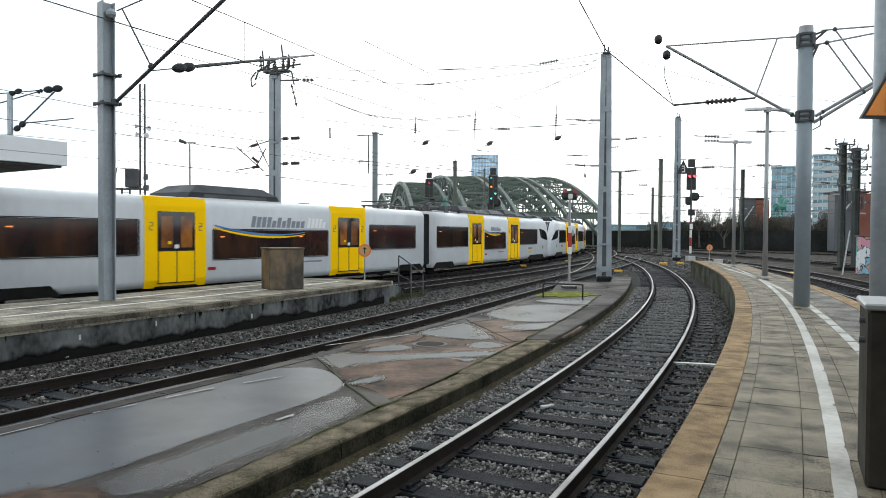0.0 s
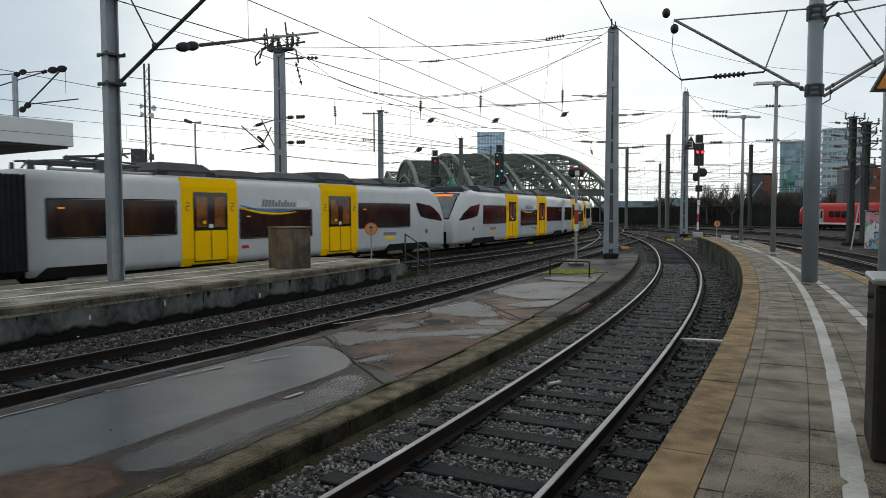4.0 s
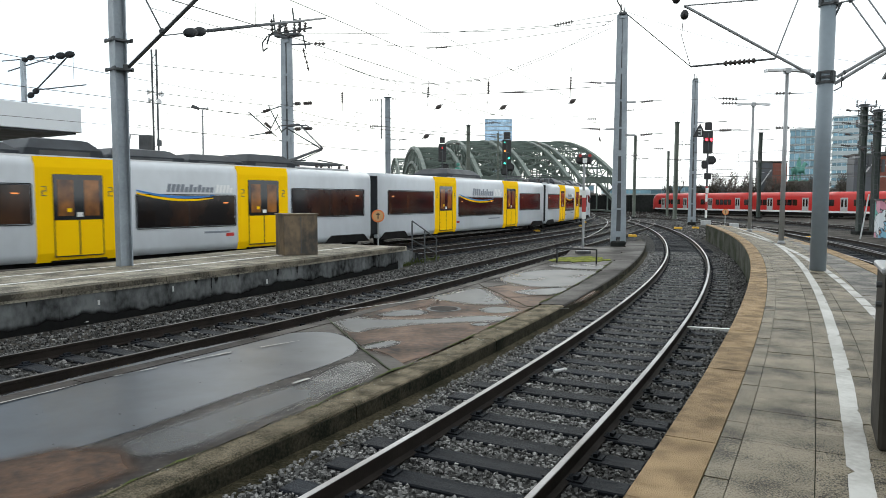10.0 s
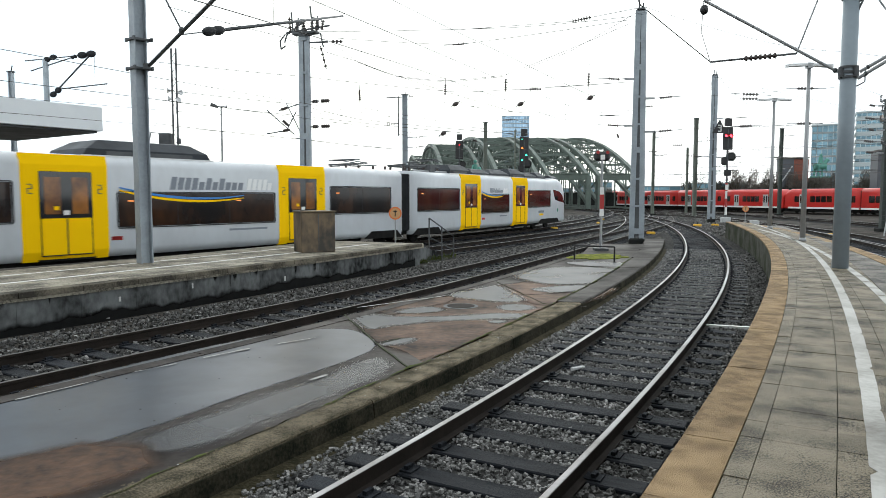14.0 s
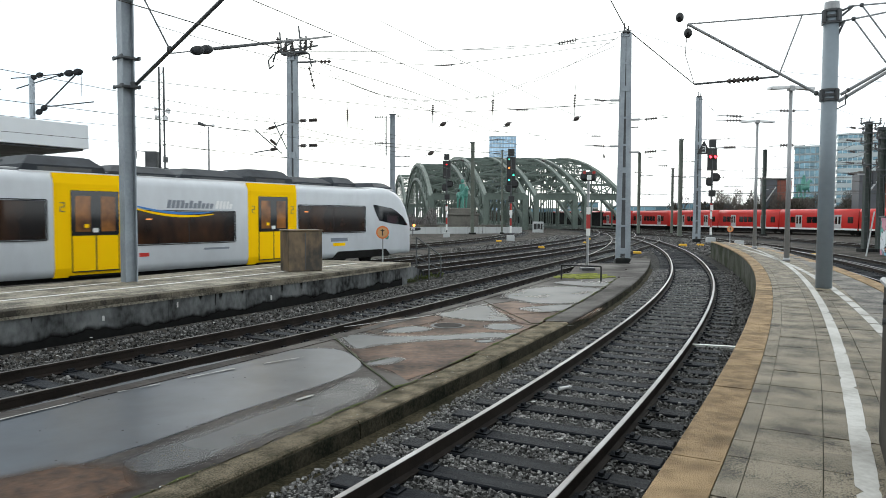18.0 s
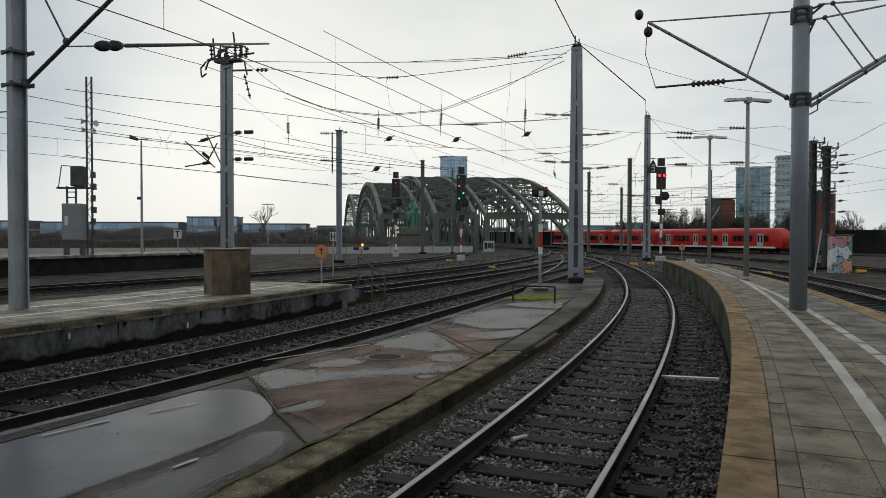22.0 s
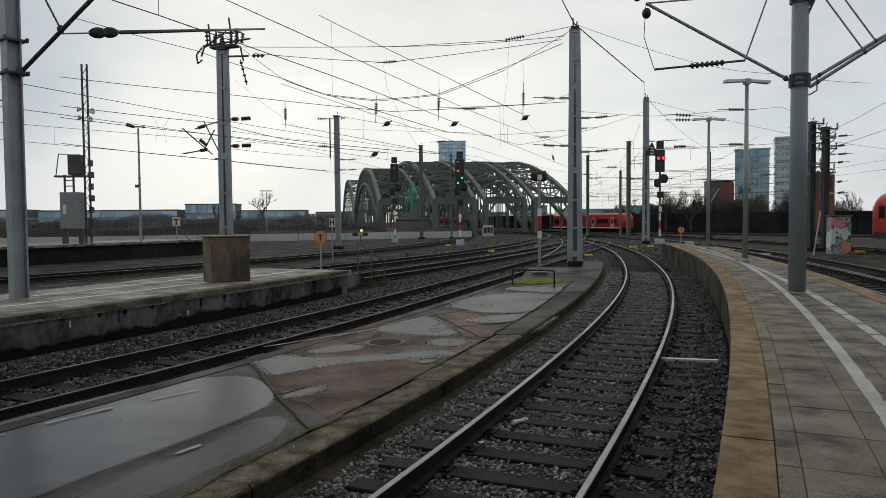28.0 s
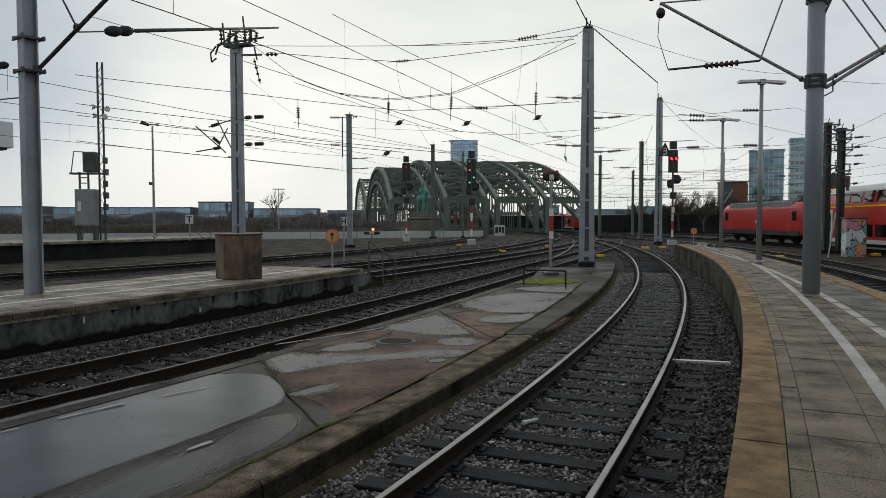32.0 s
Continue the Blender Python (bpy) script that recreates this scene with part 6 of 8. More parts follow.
def catenary(way, s0, s1, z=5.4, off=0.0, bay=50.0, r=0.009):
    """Contact wire with a sagging carrier above it and droppers."""
    def p(u, h):
        x, y, _ = way.at(u, off)
        return Vector((x, y, h))
    n = int((s1 - s0) / 5)
    stations = [s0 + (s1 - s0) * i / n for i in range(n + 1)]
    carrier = lambda u: z + 1.35 - 0.75 * math.sin(math.pi * ((u - s0) % bay) / bay)
    w = thing("catenary", "contact wire hung from a sagging carrier wire", "wire", "overhead wires")
    part("contact_wire", add_cord(B(), [p(u, z) for u in stations], r), WIRE, w)
    part("carrier_wire", add_cord(B(), [p(u, carrier(u)) for u in stations], r), WIRE, w)
    for u in stations[1:-1:2]:
        part("dropper", add_cord(B(), [p(u, z), p(u, carrier(u))], r * 0.55), WIRE, w)


catenary(T1, 34, 110, 5.5)
catenary(T2, -10, 76, 5.5)
catenary(TW, -5, 150, 5.5)
catenary(T3, -5, 85, 5.5)
catenary(TL, -35, 120, 5.6)
catenary(TA, 15, 100, 5.5)
catenary(TD, -30, 110, 5.4)
catenary(TB, -20, 90, 5.5)
# spans and feeders
MH, PH = (8.9, 35.5, 11.7), (-7.5, 33.6, 10.6)
wire([(2.9, 24.0, 14.2), MH], 0.042)
wire([MH, (13.6, 38.9, 9.55)], 0.05, 0, "steel span wire from the mast head")
wire([(13.6, 38.9, 9.55), (23.6, 66.6, 9.9)], 0.014)
wire([MH, (17.3, 40.0, 10.8), (21.6, 40.0, 10.3), (27.2, 40.0, 9.8)], 0.016, 0.1)
wire([PH, (-5.86, 40.0, 9.84), (-3.6, 40.0, 9.02), (-0.8, 40.0, 8.72), (2.6, 40.0, 9.06), (6.1, 40.0, 10.39), (8.9, 35.6, 11.5)], 0.022, 0.02)
wire([(23.78, 66.6, 13.6), (51.4, 112.0, 13.2)], 0.03, 0.8)
wire([(23.78, 66.6, 13.4), (38.0, 66.6, 10.2), (52.0, 66.6, 8.2)], 0.022, 0.1)
wire([(23.78, 66.6, 6.2), (27.5, 82.8, 7.2), (31.9, 99.4, 7.4)], 0.025, 0.2)
wire([(2.55, 40.0, 8.36), (8.0, 40.0, 8.6), (8.9, 35.6, 8.4)], 0.015, 0.03)
wire([(8.94, 35.57, 7.5), (14.47, 40.0, 7.92), (18.18, 40.0, 8.19), (21.93, 40.0, 8.44), (31.1, 50.3, 8.9)], 0.015, 0.03)
wire([(8.94, 35.57, 5.75), (14.49, 40.0, 6.1), (18.2, 40.0, 6.25), (31.1, 50.3, 7.0)], 0.015, 0.03)
wire([(-5.1, 64.0, 10.4), (4.74, 40.0, 6.98), (6.94, 40.0, 6.33), (9.43, 40.0, 6.82), (11.66, 40.0, 7.39), (23.6, 66.6, 12.35)], 0.015, 0.03)
wire([(-5.0, 64.0, 11.1), (-2.55, 40.0, 7.84), (0.66, 40.0, 7.34), (5.01, 40.0, 6.85), (8.9, 35.6, 6.6)], 0.015, 0.03)
wire([(-7.4, 33.6, 6.3), (-5.1, 64.0, 9.2)], 0.015, 0.1)
wire([(-7.4, 33.6, 5.5), (-5.1, 64.0, 7.9)], 0.015, 0.1)
# cross spans of the station throat, mast to mast
NEAR, FAR = [(23.78, 66.7), (27.5, 82.8), (25.7, 94.1), (31.9, 99.4)], [(31.1, 50.3), (51.4, 112.0)]
rnd = random.Random(77)
for k in range(22):
    (x0, y0), (x1, y1) = NEAR[k % 4], FAR[(k // 2) % 2] if k % 3 else NEAR[(k + 1) % 4]
    z0 = rnd.uniform(4.6, 8.8)
    z1 = 2.25 + (z0 - 2.25) * math.hypot(x1, y1) / math.hypot(x0, y0) + rnd.uniform(-0.3, 0.3)
    p, q = Vector((x0, y0, z0)), Vector((x1, y1, min(z1, 10.5)))
    wire([p, q], 0.024, 0.12, "thin dark cross-span wire over the throat", 6)
    for u in (0.3, 0.62):
        c = p.lerp(q, u) - Vector((0, 0, 0.12 * 4 * u * (1 - u) - 0.02))
        wire([c, c + Vector((0.05, 0, -rnd.uniform(0.5, 1.4)))], 0.016, 0, "thin hanging dropper wire", 2)

for pts in (((-3.91, 13.3), (2.93, 10.04), (7.2, 8.0)), ((-16.68, 13.02), (-10.51, 11.38), (-5.78, 9.86), (-3.64, 9.09), (2.94, 7.05)), ((-8.15, 11.57), (2.93, 11.73), (9.5, 12.3)), ((-7.36, 11.23), (-0.59, 10.81), (0.4, 10.88), (9.3, 12.1)), ((-17.55, 9.94), (-9.3, 9.1), (-0.05, 8.15), (9.6, 8.7)), ((-17.56, 8.42), (-9.3, 7.5), (-5.78, 6.64), (2.94, 5.81)), ((-17.57, 7.81), (-9.31, 6.87), (-0.05, 5.88)), ((-17.58, 6.44), (-9.31, 5.54), (-3.65, 4.95)), ((-3.64, 9.09), (-0.9, 8.8), (2.53, 9.12), (9.4, 11.9))):
    wire([(x, 40.0, z) for x, z in pts], 0.024, 0.04)
for pts in (((-3.25, 12.95), (-3.25, 9.01)), ((-0.5, 10.8), (-0.3, 9.4), (0.7, 7.3), (1.3, 6.3)), ((7.19, 10.89), (7.2, 9.3)), ((5.87, 8.73), (5.93, 6.21)), ((6.41, 11.88), (6.3, 9.8), (6.05, 8.04), (6.15, 6.39)), ((2.53, 10.3), (2.53, 9.0)), ((7.05, 8.3), (7.3, 7.8), (8.2, 6.6)), ((-12.9, 8.0), (-12.5, 7.3), (-12.7, 6.6)), ((-11.9, 7.8), (-12.3, 7.2), (-12.1, 6.5)), ((-8.4, 9.8), (-7.0, 8.6), (-5.2, 7.3), (-3.8, 6.7))):
    wire([(x, 40.0, z) for x, z in pts], 0.009, 0.0, "thin hanging jumper wire", 3)
wire([(-0.01, 40.0, 11.64), (6.19, 40.0, 12.05)], 0.024)
wire([(7.27, 40.0, 12.27), (8.9, 35.5, 11.6)], 0.024)
m = thing("line_insulator", "dark ribbed insulator string in a feeder wire", "insulator", at=pose(6.19, 40.0, 12.05))
insulator(m, (0, 0, 0), (1.08, 0, 0.22), 7, 0.12)
for x, z in ((-0.32, 7.49), (7.3, 7.82), (3.37, 7.48), (-1.01, 5.84)):
    m = thing("wire_weight", "dark egg-shaped insulator in the wires", "insulator", "egg insulators", at=pose(x, 40.0, z, 0, 60, 0))
    part("egg", add_ball(B(), (0, 0, 0), 0.13, 1.5, 12), CERAMIC, m)
    part("eye", add_tube(B(), (0, 0, -0.3), (0, 0, 0.3), 0.03, sides=6), STEEL_DARK, m)


def hanging_insulator(x, y, z, dx, dz):
    m = thing("hanging_insulator", "dark rod insulator hung in the wires", "insulator", "hanging insulators", at=pose(x, y, z))
    insulator(m, (0, 0, 0), (dx, 0.0, dz), 5, 0.1, 0.03)
    part("rod", add_tube(B(), (-dx * 0.7, 0, -dz * 0.7), (dx * 1.8, 0, dz * 1.8), 0.018, sides=5), STEEL_DARK, m)


for x, y, z, dx, dz in ((-0.5, 40.0, 10.8, 0.7, 0.06), (-5.8, 40.0, 8.3, 0.01, -0.6), (-0.9, 40.0, 8.6, -0.02, -0.6), (2.53, 40.0, 8.9, -0.03, -0.7), (7.2, 40.0, 9.2, -0.02, -0.75), (3.84, 40.0, 8.3, 0.7, 0.01), (15.7, 40.0, 6.2, 0.7, 0.03), (15.8, 40.0, 8.0, 0.9, -0.05), (18.84, 40.0, 8.29, 0.9, 0.0), (18.9, 40.0, 6.34, 0.8, 0.0), (3.2, 55.0, 8.2, 0.7, 0.05), (10.6, 52.0, 8.2, 0.7, 0.0), (14.0, 55.0, 9.2, 0.9, 0.05), (1.0, 58.0, 6.9, 0.3, -0.1), (7.6, 57.0, 6.8, 0.3, -0.1), (12.4, 56.0, 7.2, 0.1, -0.3), (16.6, 42.0, 8.0, 0.9, 0.0), (29.0, 66.0, 5.9, 0.9, 0.0), (35.0, 66.0, 6.3, 0.7, 0.0), (18.0, 60.0, 6.6, 0.8, 0.0), (20.0, 75.0, 7.0, 0.8, 0.0)):
    hanging_insulator(x, y, z, dx, dz)

# ---- far platform and its white roof ----
pf = thing("platform_far", "dark far platform edge beyond the tracks", "platform", kind="structure")
part("deck", TL.sweep([(-17.5, 0.75), (-11.6, 0.75), (-11.6, 0.9), (-17.5, 0.9)], -38, 22, 2), PLATE, pf, "pale platform edge")
part("wall", TL.sweep([(-17.4, -0.4), (-11.9, -0.4), (-11.9, 0.749), (-17.4, 0.749)], -38, 21.5, 2), HEDGE, pf)
m = thing("platform_roof", "flat white platform roof on dark columns", "canopy")
mm = pose(-18.2, 35.2, 0, 0, 0, -33)
bm = add_box(B(), -9.0, 0, -26, 0, 5.55, 6.75, 0.02, m=mm)
part("fascia", bm, CANOPY, m, "white sheet fascia")
part("soffit", add_box(B(), -8.8, -0.2, -25.8, -0.2, 5.45, 5.548, m=mm), STEEL_DARK, m, "dark underside")
for y in (-4, -12, -20):
    part("column", add_box(B(), -4.9, -4.2, y - 0.35, y + 0.35, -0.3, 5.45, m=mm), STEEL_DARK, m)
RC = (("stub0", (-23.06, 0, 7.0)), ("stub1", (-23.06, 0, 9.84)), ("a0", (-23.9, 0, 9.2)), ("a1", (-21.3, 0, 10.0)), ("top0", (-24.2, 0, 9.75)), ("top1", (-20.3, 0, 10.1)), ("diag0", (-22.7, 0, 7.9)), ("diag1", (-20.64, 0, 9.95)), ("rod0", (-22.24, 0, 8.21)), ("rod1", (-19.63, 0, 8.48)), ("drop0", (-20.3, 0, 10.05)), ("drop1", (-20.31, 0, 8.78)),
      ("i1a", (-23.15, 0, 9.74)), ("i1b", (-22.44, 0, 10.0)), ("i2a", (-21.22, 0, 10.01)), ("i2b", (-20.24, 0, 10.14)), ("i3a", (-22.83, 0, 7.8)), ("i3b", (-22.27, 0, 8.24)), ("i4a", (-21.6, 0, 9.9)), ("i4b", (-21.3, 0, 10.0)))
m = thing("roof_cantilever", "dark cantilever with round insulators above the roof", "catenary support", at=pose(0, 38.6, 0))
P = dict(RC)
for nm, p, q, r in (("upright", "stub0", "stub1", 0.15), ("tube", "a0", "a1", 0.035), ("tube", "top0", "top1", 0.03), ("stay_tube", "diag0", "diag1", 0.045), ("registration_rod", "rod0", "rod1", 0.035), ("dropper", "drop0", "drop1", 0.01)):
    part(nm, add_tube(B(), P[p], P[q], r, sides=8), STEEL_BLUE if nm == "upright" else STEEL_DARK, m)
for p, q, r in (("i1a", "i1b", 0.15), ("i2a", "i2b", 0.19), ("i3a", "i3b", 0.16), ("i4a", "i4b", 0.11)):
    bm = add_turned(B(), P[p], P[q], [r * (0.45 + 0.55 * abs(math.sin(k / 5 * math.pi)) ** 0.6) for k in range(11)])
    part("insulator", bm, RUBBER, m, "bulbous dark insulator", True)


# ---- steel arch bridge ----
BRIDGE_AT, BRIDGE_TURN = (-2.6, 125.0), -5.9


def bridge_strand(w0, width, start, span, rise, bays, z=-0.3):
    """One strand: two arch trusses, hangers, deck and top bracing; y runs along the strand."""
    br = thing("arch_bridge", "green-grey steel arch railway bridge with lattice trusses", "bridge", "bridge strands", at=pose(*BRIDGE_AT, z, 0, 0, -BRIDGE_TURN) @ pose(w0, start, 0))
    up = lambda u: 6.0 + (rise - 6.0) * (1 - abs(2 * u - 1) ** 2.3)
    lo = lambda u: 1.2 + (rise - 4.6) * (1 - abs(2 * u - 1) ** 2)
    for x in (0.0, width):
        part("upper_chord", add_band(B(), [(x, span * i / 36, up(i / 36)) for i in range(37)], 0.7, 0.75), BRIDGE, br)
        part("lower_chord", add_band(B(), [(x, span * i / 36, lo(i / 36)) for i in range(37)], 0.62, 0.62), BRIDGE, br)
        for i in range(bays + 1):
            u = i / bays
            part("post", add_beam(B(), (x, u * span, lo(u)), (x, u * span, up(u)), 0.24, 0.3), BRIDGE, br)
            if 0 < i < bays:
                part("hanger", add_beam(B(), (x, u * span, 0.3), (x, u * span, lo(u)), 0.22, 0.3), BRIDGE, br)
            if i < bays:
                v = (i + 1) / bays
                part("diagonal", add_beam(B(), (x, u * span, lo(u)), (x, v * span, up(v)), 0.17, 0.22), BRIDGE, br)
                part("diagonal", add_beam(B(), (x, u * span, up(u)), (x, v * span, lo(v)), 0.17, 0.22), BRIDGE, br)
        for e in (0.0, span):
            part("end_post", add_box(B(), x - 0.45, x + 0.45, e - 0.5, e + 0.5, -0.5, 6.3), BRIDGE, br)
        part("girder", add_box(B(), x - 0.3, x + 0.3, 0, span, -0.6, 0.55), BRIDGE, br)
    for i in range(bays + 1):
        u = i / bays
        part("cross_beam", add_beam(B(), (0, u * span, up(u)), (width, u * span, up(u)), 0.28, 0.4), BRIDGE, br)
        if lo(u) > 6.4:
            part("sway_beam", add_beam(B(), (0, u * span, lo(u)), (width, u * span, lo(u)), 0.22, 0.3), BRIDGE, br)
            part("sway_brace", add_beam(B(), (0, u * span, lo(u)), (width / 2, u * span, up(u)), 0.14, 0.18), BRIDGE, br)
            part("sway_brace", add_beam(B(), (width, u * span, lo(u)), (width / 2, u * span, up(u)), 0.14, 0.18), BRIDGE, br)
        if i < bays:
            v = (i + 1) / bays
            part("wind_brace", add_beam(B(), (0, u * span, up(u)), (width, v * span, up(v)), 0.16, 0.2), BRIDGE, br)
            part("wind_brace", add_beam(B(), (width, u * span, up(u)), (0, v * span, up(v)), 0.16, 0.2), BRIDGE, br)
    for e in (0.0, span):
        portal = part("portal_beam", add_box(B(), 0, width, e - 0.35, e + 0.35, 5.5, 6.6), BRIDGE, br)
        part("portal_flange", add_box(B(), 0, width, e - 0.5, e + 0.5, 6.6, 6.72), BRIDGE, portal)
        for g in (0.0, width):
            k = 1 if g == 0 else -1
            part("knee_brace", add_beam(B(), (g, e, 3.2), (g + k * 1.7, e, 5.5), 0.25, 0.25), BRIDGE, br)
    part("deck", add_box(B(), 0.3, width - 0.3, 0, span, -0.6, -0.25), STEEL_DARK, br)
    return br


bridge_strand(0.0, 7.2, 6.0, 112.0, 15.6, 18)
for w0 in (9.4, 18.7, 28.0):
    bridge_strand(w0, 7.2, 0.0, 118.0, 17.0, 18)
for w0 in (0.0, 14.0, 28.0):
    bridge_strand(w0, 7.2, 121.0, 168.0, 21.0, 12)


# ---- rider monument, graffiti case, parapet ----
def monument():
    m = thing("pedestal", "dark sandstone pedestal of a monument", "pedestal", at=pose(2.1, 105.3, -0.3))
    part("block", add_box(B(), -2.4, 2.4, -1.6, 1.6, 0, 2.6, 0.1), SANDSTONE, m)
    part("cornice", add_box(B(), -2.6, 2.6, -1.8, 1.8, 2.6, 2.9, 0.08), SANDSTONE, m)
    part("plinth", add_box(B(), -3.6, 3.6, -2.6, 2.6, 0, 1.0, 0.1), SANDSTONE, m)
    part("upper_block", add_box(B(), -2.0, 2.0, -1.3, 1.3, 2.9, 3.7, 0.06), SANDSTONE, m)
    bm = B()
    # horse: barrel, chest, neck, head, four legs, tail; rider: trunk and head as plain masses
    add_ball(bm, (0, 0, 2.0), 0.62, 0.95, 12)
    add_ball(bm, (0, 0.75, 2.0), 0.6, 0.95, 12)
    add_ball(bm, (0, -0.75, 2.1), 0.58, 1.0, 12)
    add_tube(bm, (0, -0.9, 2.2), (0, -1.5, 3.1), 0.42, 0.24)
    add_tube(bm, (0, -1.4, 3.1), (0, -2.0, 2.75), 0.24, 0.13)
    for x, y in ((-0.3, -0.9), (0.3, -0.8), (-0.3, 0.9), (0.3, 1.0)):
        add_tube(bm, (x, y, 1.8), (x, y + 0.1, 0.0), 0.22, 0.11)
    add_tube(bm, (0, 1.2, 2.1), (0, 1.5, 0.7), 0.14, 0.08)
    add_tube(bm, (0, 0.0, 2.3), (0, -0.05, 3.7), 0.42, 0.36)
    add_ball(bm, (0, -0.05, 4.1), 0.27, 1.2, 10)
    add_tube(bm, (-0.4, -0.1, 3.5), (-0.75, -0.5, 2.9), 0.14)
    for x in (-0.6, 0.6):
        add_tube(bm, (x * 0.7, 0, 2.4), (x, -0.2, 1.4), 0.17, 0.13)
    s = part("rider_statue", bm, BRONZE, None)
    s.matrix_world = pose(2.1, 105.3, 3.38, 0, 0, 25)
    tagged(s, "green bronze rider statue on a stone pedestal", "statue")


monument()
w = thing("parapet", "pale long parapet wall along the bank", "wall", kind="structure")
for i in range(12):
    a, b = Vector((-60 + i * 5.9, 78 + i * 1.95, 0)), Vector((-60 + (i + 0.98) * 5.9, 78 + (i + 0.98) * 1.95, 0))
    bm = add_beam(B(), a + Vector((0, 0, 0.1)), b + Vector((0, 0, 0.1)), 0.3, 1.1)
    part("panel", bm, PARAPET, w)
    for k in (0.08, 0.36, 0.64, 0.92):
        p = a.lerp(b, k)
        part("post", add_box(B(), p.x - 0.06, p.x + 0.06, p.y - 0.22, p.y - 0.15, -0.4, 0.68), PARAPET, w)
w = thing("bridge_ramp_wall", "dark stone wall beneath the bridge ramp", "wall", kind="structure")
part("wall", add_beam(B(), (-22, 108, 0.1), (9, 110, 0.2), 0.8, 1.4), SANDSTONE, w)
m = thing("sprayed_case", "pale case sprayed with black lettering bars", "cabinet", at=pose(13.8, 107.0, -0.3))
part("body", add_box(B(), -0.8, 0.8, -0.4, 0.4, 0, 1.7, 0.03), PARAPET, m)
for k, (x0, x1) in enumerate(((-0.7, -0.25), (-0.15, 0.25), (0.35, 0.65))):
    part("sprayed_bar", add_box(B(), x0, x1, -0.42, -0.4, 0.5 + 0.1 * (k % 2), 1.4), BLACK, m)

# ---- right-hand background ----
w = thing("embankment_wall", "long dark embankment wall behind the far track", "wall", kind="structure")
pts = [(20, 200), (45, 168), (60, 150), (70, 135), (80, 118), (95, 95), (112, 70)]
for (x0, y0), (x1, y1) in zip(pts, pts[1:]):
    n = 4
    for i in range(n):
        a = Vector((x0 + (x1 - x0) * i / n, y0 + (y1 - y0) * i / n, 1.0))
        b = Vector((x0 + (x1 - x0) * (i + 0.99) / n, y0 + (y1 - y0) * (i + 0.99) / n, 1.0))
        part("panel", add_beam(B(), a, b, 0.6, 4.6), HEDGE, w)


def glazed_block(name, label, x, y, turn, wx, wy, h, floors, bays, glass, frame_mat, z0=-0.3, group="", band=0.22, band_mat=None):
    """Office block: core, floor bands, window panes bay by bay on the two seen sides."""
    m = thing(name, label, "building", group, at=pose(x, y, z0, 0, 0, turn))
    part("wall", add_box(B(), 0, wx, 0, wy, 0, h, 0.05), frame_mat, m)
    part("roof", add_box(B(), -0.3, wx + 0.3, -0.3, wy + 0.3, h, h + 0.5), frame_mat, m)
    fh = h / floors
    for f in range(floors):
        part("floor_band", add_box(B(), -0.12, wx + 0.12, -0.12, wy + 0.12, f * fh, f * fh + fh * band), band_mat or FACADE_GREY, m)
        for i in range(bays):
            a, b = wx * i / bays, wx * (i + 1) / bays
            part("window", add_box(B(), a + 0.12, b - 0.12, -0.06, 0.05, f * fh + fh * (band + 0.04), (f + 1) * fh - 0.15), glass, m)
        for i in range(max(2, bays // 3)):
            k = max(2, bays // 3)
            a, b = wy * i / k, wy * (i + 1) / k
            part("window", add_box(B(), -0.06, 0.05, a + 0.12, b - 0.12, f * fh + fh * (band + 0.04), (f + 1) * fh - 0.15), glass, m)
    return m


glazed_block("office_tower", "curtain-walled blue glass tower beyond the bridge", 40.8, 700, -3, 27, 27, 82, 22, 9, TOWER_GLASS, FACADE_PALE, band=0.12)
glazed_block("office_building", "banded blue-green glass office building", 124.5, 252, -27, 11.5, 12, 27.5, 10, 7, OFFICE_GLASS, FACADE_PALE, band=0.14)
glazed_block("office_building", "taller banded glass office building with a rounded top", 138.2, 249, -27, 12.2, 12, 31.6, 12, 8, OFFICE_GLASS, FACADE_PALE, band=0.5, band_mat=FACADE_PALE)
part("lit_sign", add_ball(B(), (9.3, -0.4, 30.3), 0.8, 0.6, 10), LED_AMBER, bpy.data.objects["office_building.001"], "glowing amber roof lamp")


def brick_tower(x, y, wx, h, label, flank=BRICK_RED):
    m = thing("brick_tower", label, "building", "brick towers", at=pose(x, y, -0.3, 0, 0, -18))
    part("wall", add_box(B(), 0, wx * 0.5, 0, 5, 0, h, 0.05), FACADE_DARK, m, "dark slate side")
    part("wall", add_box(B(), wx * 0.5, wx, -0.05, 5, 0, h - 0.2, 0.05), flank, m)
    part("roof", add_box(B(), -0.1, wx + 0.1, -0.2, 5.2, h, h + 0.25), SANDSTONE, m)
    bm = B()
    add_beam(bm, (wx * 0.1, -0.2, h * 0.55), (wx * 0.45, -0.2, h * 0.85), 0.1, 0.25)
    part("stair_rail", bm, PARAPET, m, "white sloping rail")


